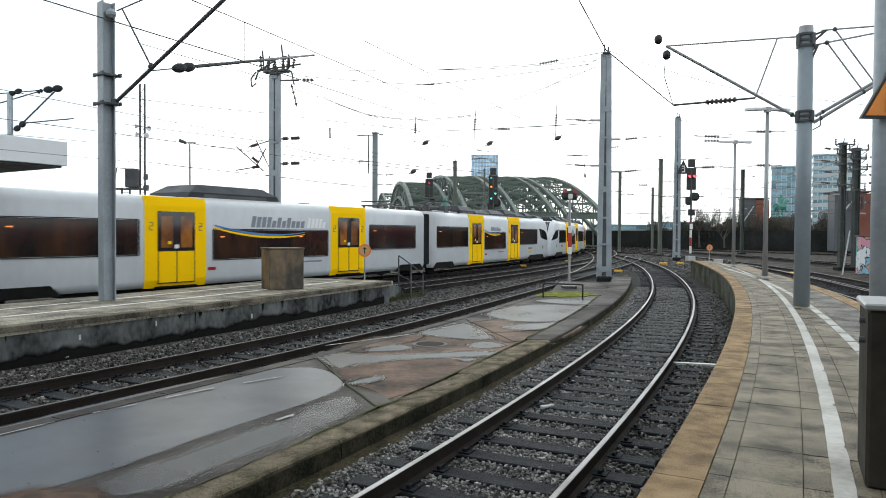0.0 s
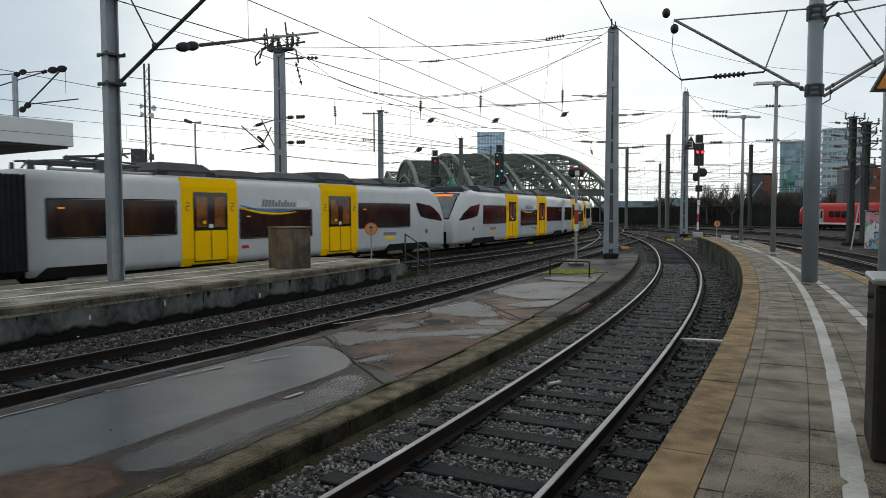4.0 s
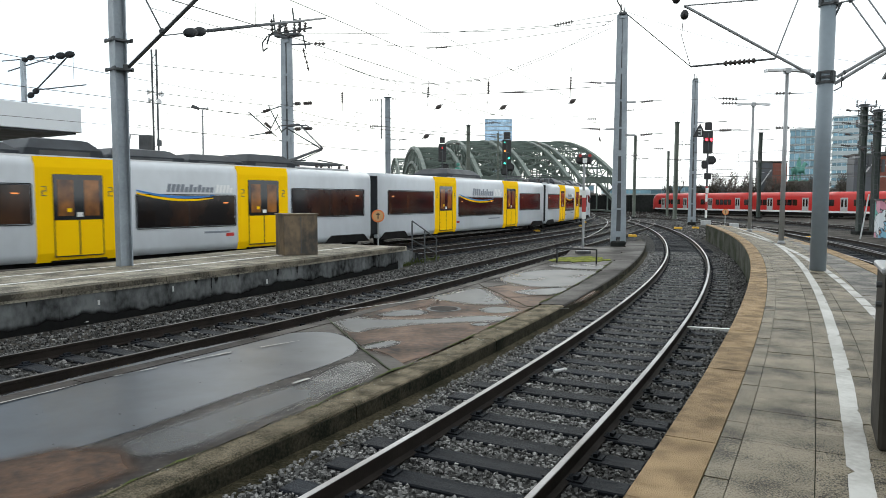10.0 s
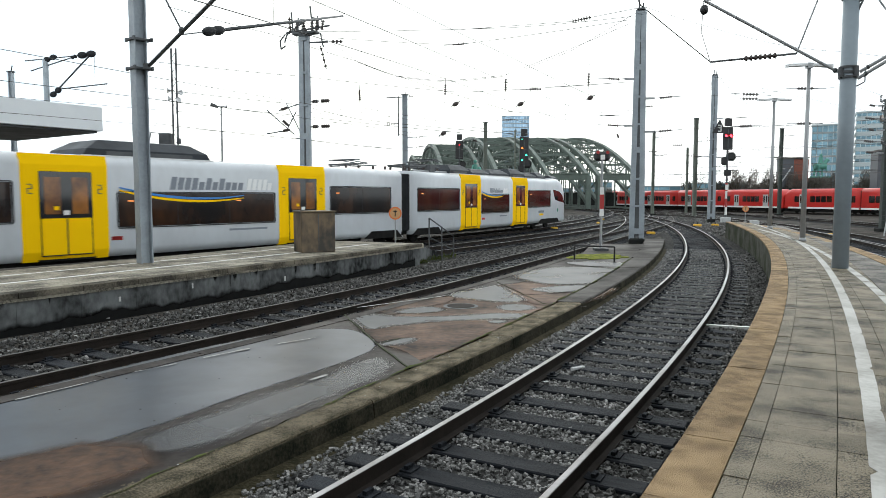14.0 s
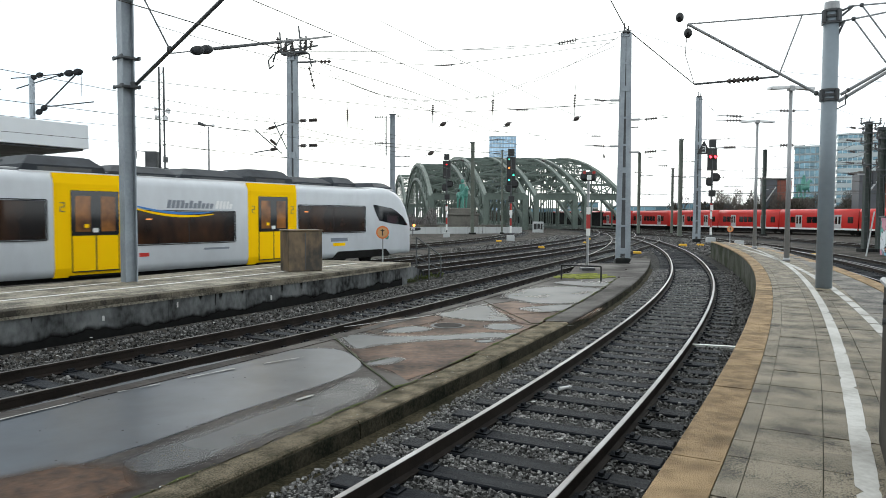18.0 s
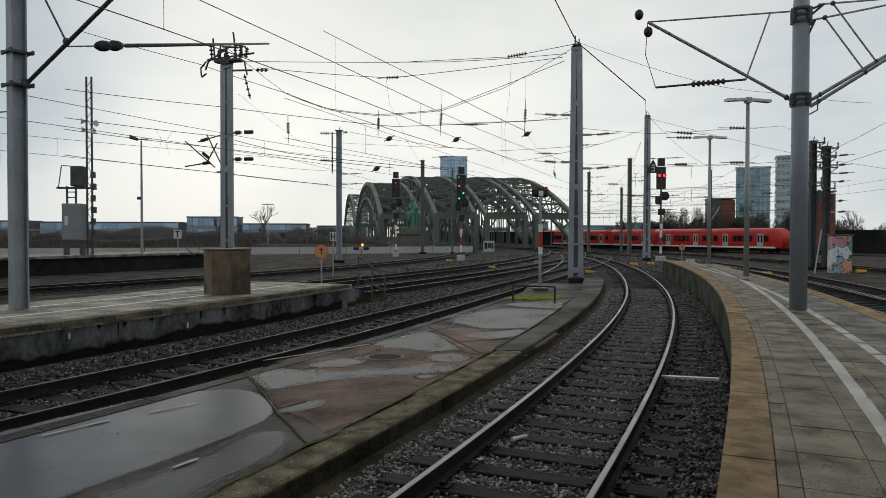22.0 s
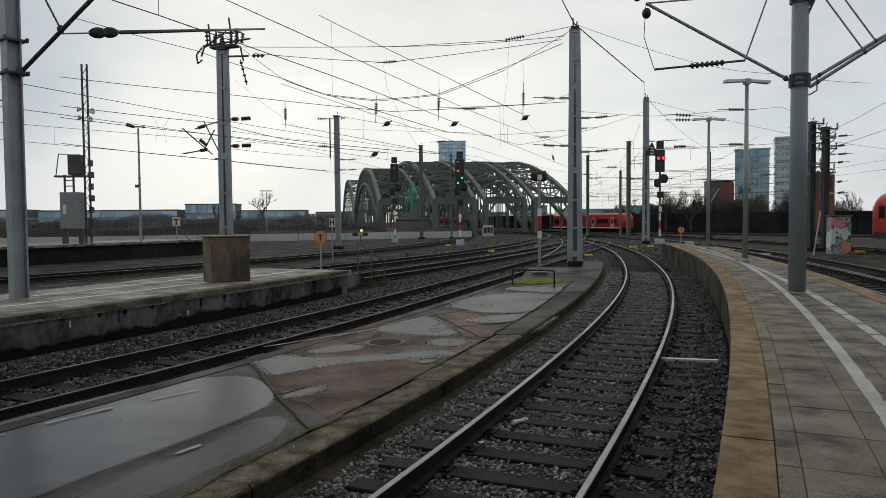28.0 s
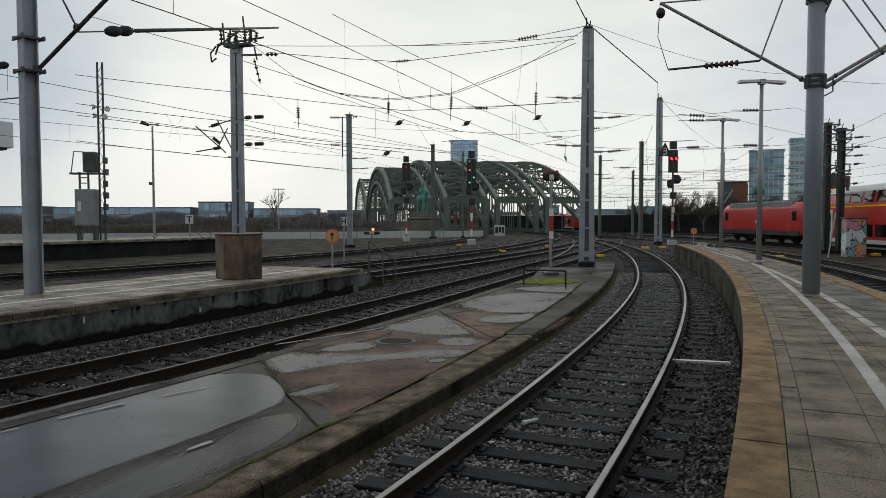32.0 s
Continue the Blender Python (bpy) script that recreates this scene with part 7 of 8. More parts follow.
brick_tower(65.5, 145.5, 5.4, 10.3, "dark tower with a red brick flank")
brick_tower(68.7, 117, 5.6, 10.0, "dark slate pier with a red brick side and white rail")
bm = B()
for a, b, r0, r1 in (((-1.5, 0, 2.1), (1.3, 0, 2.3), 0.75, 0.7), ((1.1, 0, 2.5), (2.0, 0, 3.7), 0.5, 0.32), ((1.9, 0, 3.7), (2.7, 0, 3.3), 0.3, 0.2), ((-1.2, 0.35, 2.0), (-1.4, 0.35, 0.0), 0.3, 0.16), ((-1.2, -0.35, 2.0), (-0.9, -0.35, 0.0), 0.3, 0.16), ((1.0, 0.35, 2.0), (1.1, 0.35, 0.0), 0.26, 0.14), ((1.0, -0.35, 2.0), (1.7, -0.35, 0.9), 0.26, 0.14), ((-1.6, 0, 2.3), (-2.1, 0, 0.9), 0.22, 0.1), ((0, 0, 2.6), (0.1, 0, 4.2), 0.5, 0.42), ((0.1, 0.45, 4.0), (0.9, 0.5, 3.3), 0.16, 0.12)):
    add_tube(bm, a, b, r0, r1, sides=10)
add_ball(bm, (0.12, 0, 4.55), 0.32, 1.0, 10)
add_box(bm, -2.2, 2.4, -0.9, 0.9, -0.3, 0.0)
m = part("bronze_statue", bm, BRONZE)
fuse = m.modifiers.new("fuse", "REMESH")
fuse.mode, fuse.voxel_size = "VOXEL", 0.14
m.matrix_world = pose(76.1, 150, 6.5, 0, 0, 25)
tagged(m, "weathered green bronze rider statue on the far ramp", "statue")
m = thing("statue_pedestal", "dark stone pedestal of the rider statue", "pedestal", at=pose(76.1, 150, -0.3, 0, 0, 25))
part("block", add_box(B(), -2.3, 2.5, -1.1, 1.1, 0, 6.5, 0.08), SANDSTONE, m)
for x, y, wx, h in ((30, 330, 22, 6), (55, 330, 16, 9), (75, 320, 30, 7), (100, 300, 22, 8)):
    glazed_block("far_house", "distant pale office house on the skyline", x, y, 0, wx, 12, h, max(3, int(h / 3.5)), 6, OFFICE_GLASS, FACADE_GREY, group="far houses")
for x, y, wx, h in ((-250, 370, 60, 9.5), (-185, 372, 70, 9), (-112, 376, 26, 12), (-84, 380, 34, 8.5), (-45, 385, 26, 7.5)):
    glazed_block("far_hall", "long low dark-glazed hall across the river", x, y, 0, wx, 14, h, 2, 9, TOWER_GLASS, FACADE_DARK, group="far halls")
m = thing("river", "grey river surface beyond the bank", "river", kind="structure")
part("water", add_prism(B(), [(-400, 150), (-20, 150), (-30, 340), (-400, 340)], -0.3, -0.2), WATER, m)


# ---- winter trees ----
def bare_tree(x, y, h, seed, z0=-0.3, label="leafless winter tree with fine twigs"):
    rnd = random.Random(seed)
    t = thing("tree", label, "tree", "bare trees", at=pose(x, y, z0))
    trunk, twigs = B(), B()
    def grow(a, d, length, r, depth):
        b = a + d * length
        add_tube(trunk if depth < 2 else twigs, a, b, r, r * 0.65, sides=5 if depth < 2 else 3, caps=False)
        if depth >= 5:
            return
        for _ in range(3 if depth < 4 else 4):
            nd = (d + Vector((rnd.uniform(-0.8, 0.8), rnd.uniform(-0.8, 0.8), rnd.uniform(-0.15, 0.55)))).normalized()
            grow(a.lerp(b, rnd.uniform(0.55, 1.0)), nd, length * rnd.uniform(0.55, 0.8), r * 0.55, depth + 1)
    grow(Vector((0, 0, 0)), Vector((rnd.uniform(-.1, .1), 0, 1)).normalized(), h * 0.32, h * 0.025, 0)
    part("trunk", trunk, BARK, t)
    part("crown", twigs, BARK, t, "fine bare twigs")
    return t


first = bare_tree(58.5, 150, 9.5, 3)
second = bare_tree(61, 143, 8.0, 4)
third = bare_tree(80, 140, 8.5, 5)
for i, (x, y) in enumerate(((54, 160), (64, 152), (67, 140), (86, 128), (90, 118), (74, 138), (-22, 118), (-28, 112))):
    src = (first, second, third)[i % 3]
    copy_thing(src, pose(x, y, -0.3, 0, 0, 67 * i))


bank = bare_tree(-21.3, 150, 5.2, 7, label="small bare tree on the river bank")
for i, (x, y) in enumerate(((-23.6, 149), (-19.8, 151), (-22.4, 153), (-25.6, 152), (-18.6, 148), (-20.5, 147))):
    copy_thing(bank, pose(x, y, -0.3, 0, 0, 50 * i))


def brush(name, label, x0, y0, x1, y1, depth, height, count, size, seed, mat=SHRUB):
    """An uneven belt of small twig clumps."""
    rnd = np.random.RandomState(seed)
    verts, faces = [], []
    for i in range(count):
        u = rnd.rand()
        top = height * (0.45 + 0.55 * abs(math.sin(u * 9.3 + seed) * math.cos(u * 23.1 + seed * 2)))
        c = Vector((x0 + (x1 - x0) * u, y0 + (y1 - y0) * u + rnd.rand() * depth, -0.3 + top * rnd.rand() ** 0.7))
        a = Vector((rnd.uniform(-0.6, 0.6), rnd.uniform(-0.6, 0.6), rnd.uniform(0.4, 1.0))) * size * 1.5
        b = Vector((rnd.uniform(-1, 1), rnd.uniform(-1, 1), rnd.uniform(-0.3, 0.3))) * size * 0.16
        k = len(verts)
        verts += [c - a, c + a * 0.2 + b, c + a, c - b]
        faces.append((k, k + 1, k + 2, k + 3))
    tagged(link(name, heap(verts, faces, name), mat), label, "bushes", kind="stuff")


brush("bank_bushes", "dark leafless scrub along the river bank", -190, 128, -24, 132, 14, 2.5, 40000, 0.3, 2, BARK)
brush("far_wood", "leafless wood across the river, paled for haze", -320, 352, -20, 356, 10, 7.0, 22000, 0.9, 5, HAZE_TWIG)
brush("embankment_bushes", "dark scrub above the embankment wall", 52, 160, 70, 136, 6, 6.2, 18000, 0.45, 8)
brush("rear_bushes", "dark scrub behind the masts", 70, 136, 104, 84, 6, 6.4, 20000, 0.45, 9)
brush("bare_thicket", "grey-brown leafless thicket above the embankment wall", 58.5, 153.3, 65.2, 144.4, 4, 9.0, 16000, 0.27, 31, THICKET)
brush("bare_thicket", "grey-brown leafless thicket beside the offices", 66.0, 143.0, 79.0, 126.0, 4, 7.6, 26000, 0.27, 32, THICKET)
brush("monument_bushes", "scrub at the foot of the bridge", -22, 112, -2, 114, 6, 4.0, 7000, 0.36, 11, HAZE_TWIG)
brush("far_wood_east", "distant trees under the skyline houses", 5, 300, 120, 280, 10, 5, 9000, 1.2, 13, BARK)
# plain unseen wall added behind the camera, cutting skylight as the train hall would
w = thing("hall_wall", "plain unseen wall added to cut light from behind", "wall", kind="structure")
part("panel", add_box(B(), -30, 8, -16.5, -16, -0.3, 20), HEDGE, w)

brush("end_weeds", "dull green weeds at the platform end", -1.5, 25.6, -0.2, 28.0, 0.8, 0.3, 700, 0.06, 21, MOSS_DARK)
brush("foot_weeds", "dull green weeds at the foot of the wall", -2.6, 23.8, -1.2, 26.0, 0.3, 0.2, 300, 0.05, 22, MOSS_DARK)

# ---- rolling stock: every car lies along its own y axis, rail tops at z = 0 ----
def side_profile(half, z0, z1, zr, crown):
    """Half-rounded body section as a closed ring of (x, z)."""
    pts = [(half - 0.08, z0), (half, z0 + 0.25), (half, z1)]
    for i in range(1, 6):
        a = math.pi / 2 * i / 5
        pts.append((crown + (half - crown) * math.cos(a), z1 + (zr - z1) * math.sin(a)))
    return pts + [(-x, z) for x, z in reversed(pts)]


def body_shell(profile, y0, y1, nose0=None, nose1=None):
    """Body swept along y; a nose function gives (width, height) factors by the distance from its tip."""
    bm = B()
    zb = profile[0][1]
    ys = {y0, y1}
    for tip, sgn, f in ((y0, 1, nose0), (y1, -1, nose1)):
        if f:
            ys |= {tip + sgn * d for d in (0.08, 0.2, 0.4, 0.7, 1.0, 1.4, 1.8, 2.2, 2.7, 3.2, 3.8)}
    n = max(1, int((y1 - y0) / 2.5))
    lo, hi = y0 + (4 if nose0 else 0), y1 - (4 if nose1 else 0)
    ys |= {lo + (hi - lo) * i / n for i in range(n + 1)}
    rings = []
    for y in sorted(ys):
        w = h = 1.0
        if nose0 and y - y0 < 3.9:
            w, h = nose0(y - y0)
        if nose1 and y1 - y < 3.9:
            w, h = nose1(y1 - y)
        rings.append([bm.verts.new((x * w, y, zb + (z - zb) * h)) for x, z in profile])
    k = len(profile)
    for a, b in zip(rings, rings[1:]):
        for j in range(k):
            bm.faces.new((a[j], a[(j + 1) % k], b[(j + 1) % k], b[j]))
    bm.faces.new(rings[0])
    bm.faces.new(rings[-1][::-1])
    return bm


def ramp(d, table):
    for (a, p), (b, q) in zip(table, table[1:]):
        if d <= b:
            u = smooth01((d - a) / (b - a)) * 0.4 + (d - a) / (b - a) * 0.6
            return p + (q - p) * u
    return table[-1][1]


def round_nose(d):
    w = ramp(d, ((0, 0.72), (0.08, 0.78), (0.25, 0.84), (0.7, 0.92), (1.4, 0.975), (2.6, 1.0)))
    h = ramp(d, ((0, 0.36), (0.08, 0.45), (0.25, 0.57), (0.7, 0.78), (1.0, 0.89), (1.4, 0.97), (2.0, 1.025), (2.7, 1.03), (3.8, 1.0)))
    return w, h


def blunt_nose(d):
    w = 0.8 + 0.2 * math.sqrt(max(0.0, 1 - (1 - min(1.0, d / 0.9)) ** 2))
    h = 0.72 + 0.28 * math.sin(min(1.0, d / 1.5) * math.pi / 2)
    return w, h


def pair(name, y0, y1, z0, z1, half, mat, parent, label="", thick=0.03, bevel=0.0):
    """A plate on each flank of a car; both are returned."""
    out = []
    for sgn in (1, -1):
        bm = B()
        add_box(bm, sgn * (half - 0.04), sgn * (half + thick), y0, y1, z0, z1, bevel)
        out.append(part(name, bm, mat, parent, label))
    return out


def add_bogie(parent, y, wheel=0.42, base=2.4):
    bm = B()
    for sx in (-1, 1):
        add_box(bm, sx * 0.98 - 0.07, sx * 0.98 + 0.07, y - base / 2 - 0.45, y + base / 2 + 0.45, 0.42, 0.66, 0.03)
        for sy in (-1, 1):
            add_box(bm, sx * 1.02 - 0.1, sx * 1.02 + 0.1, y + sy * base / 2 - 0.16, y + sy * base / 2 + 0.16, 0.3, 0.62, 0.03)
    add_box(bm, -0.9, 0.9, y - 0.35, y + 0.35, 0.4, 0.75)
    frame_part = part("bogie", bm, TRAIN_UNDER, parent)
    for sx in (-1, 1):
        for sy in (-1, 1):
            bm = B()
            c = Vector((sx * 0.75, y + sy * base / 2, wheel))
            add_tube(bm, c - Vector((0.065, 0, 0)), c + Vector((0.065, 0, 0)), wheel, sides=18)
            part("wheel", bm, TRAIN_UNDER, frame_part)


def opening_plates(car, y0, y1, top=0.69, slope=0.35):
    """Dark plates on both skirts in place of the shaded bogie openings, with raked ends."""
    for sgn in (1, -1):
        bm = B()
        ring = [[bm.verts.new((sgn * x, y, z)) for y, z in ((y0, 0.36), (y1, 0.36), (y1 - slope, top), (y0 + slope, top))] for x in (1.3, 1.418)]
        bm.faces.new(ring[0])
        bm.faces.new(ring[1][::-1])
        for i in range(4):
            bm.faces.new((ring[0][i], ring[1][i], ring[1][(i + 1) % 4], ring[0][(i + 1) % 4]))
        part("bogie_shroud", bm, TRAIN_UNDER, car, "dark plate for the shaded opening over the bogie")


def bellows(ya, yb, half, z0, z1):
    """Ribbed gangway between two car ends."""
    bm = B()
    rings = []
    for i in range(13):
        k = 0.06 * (i % 2)
        y = ya + (yb - ya) * i / 12
        rings.append([bm.verts.new(p) for p in ((-half + k, y, z0 + k), (half - k, y, z0 + k), (half - k, y, z1 - k), (-half + k, y, z1 - k))])
    for a, b in zip(rings, rings[1:]):
        for j in range(4):
            bm.faces.new((a[j], a[(j + 1) % 4], b[(j + 1) % 4], b[j]))
    bm.faces.new(rings[0])
    bm.faces.new(rings[-1][::-1])
    return bm


SILVER = side_profile(1.41, 0.42, 3.12, 3.46, 0.95)


def silver_door(car, y):
    half = 1.41
    for sgn in (1, -1):
        bm = body_shell([(sgn * x, z) for x, z in [(1.335, 0.4), (1.422, 0.67), (1.422, 3.12), (1.36, 3.42), (1.29, 3.42), (1.35, 3.12), (1.35, 0.67), (1.25, 0.4)]], y - 1.22, y + 1.22)
        zone = part("door_zone", bm, TRAIN_YELLOW, car, "bright yellow door surround")
        for q in (-1, 1):
            bm = add_box(B(), sgn * 1.40, sgn * 1.436, y + q * 0.01, y + q * 0.7, 0.56, 2.9, 0.015)
            leaf = part("door_leaf", bm, TRAIN_YELLOW, zone)
            bm = add_box(B(), sgn * 1.42, sgn * 1.446, y + q * 0.15, y + q * 0.62, 1.72, 2.78, 0.01)
            part("door_glass", bm, PANE_DOOR, zone, "glass coloured to look warmly lit inside")
        bm = add_box(B(), sgn * 1.42, sgn * 1.442, y - 0.74, y + 0.74, 1.6, 2.93, 0.015)
        part("door_surround", bm, CAB_GLASS, zone, "black glazing surround")
        bm = B()
        add_box(bm, sgn * 1.42, sgn * 1.439, y - 0.018, y + 0.018, 0.56, 1.6)
        for q in (-1, 1):
            add_box(bm, sgn * 1.42, sgn * 1.438, y + q * 0.71, y + q * 0.73, 0.56, 1.6)
        add_box(bm, sgn * 1.42, sgn * 1.438, y - 0.73, y + 0.73, 0.54, 0.57)
        part("door_seal", bm, RUBBER, zone)
        part("notice", add_box(B(), sgn * 1.42, sgn * 1.45, y - 0.1, y + 0.07, 1.7, 1.83), WHITE_PAINT, zone, "small white notice")
        part("notice", add_box(B(), sgn * 1.42, sgn * 1.45, y - sgn * 0.36, y - sgn * 0.22, 1.84, 1.95), TRAIN_YELLOW, zone, "small yellow notice")
        part("step", add_box(B(), sgn * 1.3, sgn * 1.46, y - 0.8, y + 0.8, 0.4, 0.45), TRAIN_UNDER, zone)
        for q in (-1, 1):
            bm = B()
            c = y + q * 0.98
            for y0, y1, z0, z1 in ((-0.07, 0.07, 2.43, 2.455), (-0.07, 0.07, 2.3, 2.325), (-0.07, 0.07, 2.55, 2.575), (0.045, 0.07, 2.44, 2.57), (-0.07, -0.045, 2.31, 2.44)):
                add_box(bm, sgn * 1.42, sgn * 1.428, c + sgn * y0, c + sgn * y1, z0, z1)
            part("class_number", bm, STEEL_DARK, zone, "dark class number 2")


def flank_window(car, y0, y1, z0=1.48, z1=2.66, half=1.41):
    for sgn in (1, -1):
        bm = add_box(B(), sgn * (half - 0.02), sgn * (half + 0.012), y0, y1, z0, z1, 0.05)
        w = part("window", bm, RUBBER, car, "dark tinted side window")
        n = max(1, round((y1 - y0) / 1.9))
        for i in range(n):
            a, b = y0 + 0.05 + (y1 - y0 - 0.1) * i / n, y0 + 0.05 + (y1 - y0 - 0.1) * (i + 1) / n
            bm = add_box(B(), sgn * half, sgn * (half + 0.017), a + 0.012, b - 0.012, z0 + 0.06, z1 - 0.06)
            part("pane", bm, PANE, w)
            # glowing strip laid on the pane's face in place of an inside lamp
            if i % 2 == 0:
                part("cabin_lamp", add_box(B(), sgn * (half + 0.01), sgn * (half + 0.0185), a + 0.3, a + 0.5, z1 - 0.31, z1 - 0.27), LAMP_STREAK, w, "glowing strip on the pane for a ceiling lamp inside")


def livery(car, y0, y1, long=1.0):
    """Plain blocks in place of the operator's name, with its blue and yellow arcs."""
    big = 1.0 if y1 - y0 > 4.5 else 0.66
    for sgn in (1, -1):
        at = lambda u: y0 + (y1 - y0) * u if sgn > 0 else y1 - (y1 - y0) * u
        for u0, u1, n, mat in ((0.27, 0.77, 11, NAME_GREY), (0.79, 0.99, 5, NAME_WHITE)):
            for i in range(n):
                h = big * (0.42 if i == 0 else 0.4 if i in (1, 2, 3, 5, 7) else 0.27)
                lean = h * 0.22 * (1 if at(1) > at(0) else -1)
                ya, yb = at(u0 + (u1 - u0) * (i + 0.06) / n), at(u0 + (u1 - u0) * (i + 0.82) / n)
                bm = B()
                ring = [[bm.verts.new((sgn * x, y, z)) for y, z in ((ya, 2.45), (yb, 2.45), (yb + lean, 2.45 + h), (ya + lean, 2.45 + h))] for x in (1.405, 1.416)]
                bm.faces.new(ring[0])
                bm.faces.new(ring[1][::-1])
                for j in range(4):
                    bm.faces.new((ring[0][j], ring[1][j], ring[1][(j + 1) % 4], ring[0][(j + 1) % 4]))
                part("lettering_block", bm, mat, car)
        for k, (mat, nm) in enumerate(((BLUE_ARC, "blue arc"), (TRAIN_YELLOW, "yellow arc"))):
            bm = B()
            n = 14
            f = lambda q: (at(-0.02 + 0.79 * q), 2.5 - big * (1.06 * q - 0.83 * q * q) - 0.09 * k)
            prev = None
            for i in range(n + 1):
                q = i / n
                ya, za = f(q)
                t = 0.01 + 0.03 * math.sin(math.pi * min(1.0, 0.12 + q * 0.85))
                ring = [bm.verts.new((sgn * x, ya, za + g * t)) for x, g in ((1.425, 1), (1.436, 1), (1.436, -1), (1.425, -1))]
                if prev:
                    for j in range(4):
                        bm.faces.new((prev[j], prev[(j + 1) % 4], ring[(j + 1) % 4], ring[j]))
                prev = ring
            part("livery_arc", bm, mat, car, nm)
        part("motto_bar", add_box(B(), sgn * 1.405, sgn * 1.415, min(at(0.66), at(0.95)), max(at(0.66), at(0.95)), 1.03, 1.1), NAME_GREY, car)


BADGE_GREEN = material("green_badge", (0.04, 0.22, 0.14), (0.03, 0.16, 0.1), 0.5, bump=0)
NAME_GREY = material("grey_lettering", (0.2, 0.22, 0.26), (0.16, 0.18, 0.21), 0.5, bump=0)
NAME_WHITE = material("white_lettering", (0.8, 0.8, 0.8), (0.74, 0.74, 0.74), 0.5, bump=0)
BLUE_ARC = material("blue_livery", (0.04, 0.2, 0.55), (0.03, 0.16, 0.45), 0.4, bump=0)


def roof_boxes(car, spans, z0=3.32, half=1.1):
    """Dark roof units with sloping ends, pale lids, louvres and conduits."""
    for y0, y1, h in spans:
        bm = B()
        e = min(0.7, (y1 - y0) * 0.16)
        lo = [bm.verts.new(p) for p in ((-half, y0, z0), (half, y0, z0), (half, y1, z0), (-half, y1, z0))]
        md = [bm.verts.new(p) for p in ((-half, y0 + e * 0.3, z0 + h * 0.55), (half, y0 + e * 0.3, z0 + h * 0.55), (half, y1 - e * 0.3, z0 + h * 0.55), (-half, y1 - e * 0.3, z0 + h * 0.55))]
        hi = [bm.verts.new(p) for p in ((-half * 0.72, y0 + e, z0 + h), (half * 0.72, y0 + e, z0 + h), (half * 0.72, y1 - e, z0 + h), (-half * 0.72, y1 - e, z0 + h))]
        bm.faces.new(lo[::-1])
        bm.faces.new(hi)
        for p, q in ((lo, md), (md, hi)):
            for i in range(4):
                bm.faces.new((p[i], p[(i + 1) % 4], q[(i + 1) % 4], q[i]))
        box = part("roof_unit", bm, TRAIN_ROOF, car, "dark blue-black roof equipment box")
        part("lid", add_box(B(), -half * 0.66, half * 0.66, y0 + e + 0.1, y1 - e - 0.1, z0 + h, z0 + h + 0.025), GALV, box, "pale metal lid")
        for sgn in (1, -1):
            bm = add_box(B(), sgn * (half - 0.05), sgn * (half + 0.008), y0 + e + 0.1, y1 - e - 0.1, z0 + h * 0.12, z0 + h * 0.46)
            part("louvre", bm, STEEL_DARK, box)
    bm = B()
    for sgn in (1, -1):
        add_box(bm, sgn * 1.14 - 0.02, sgn * 1.14 + 0.02, spans[0][0], spans[-1][1], z0 + 0.1, z0 + 0.15)
    part("roof_rail", bm, TRAIN_PALE, car)


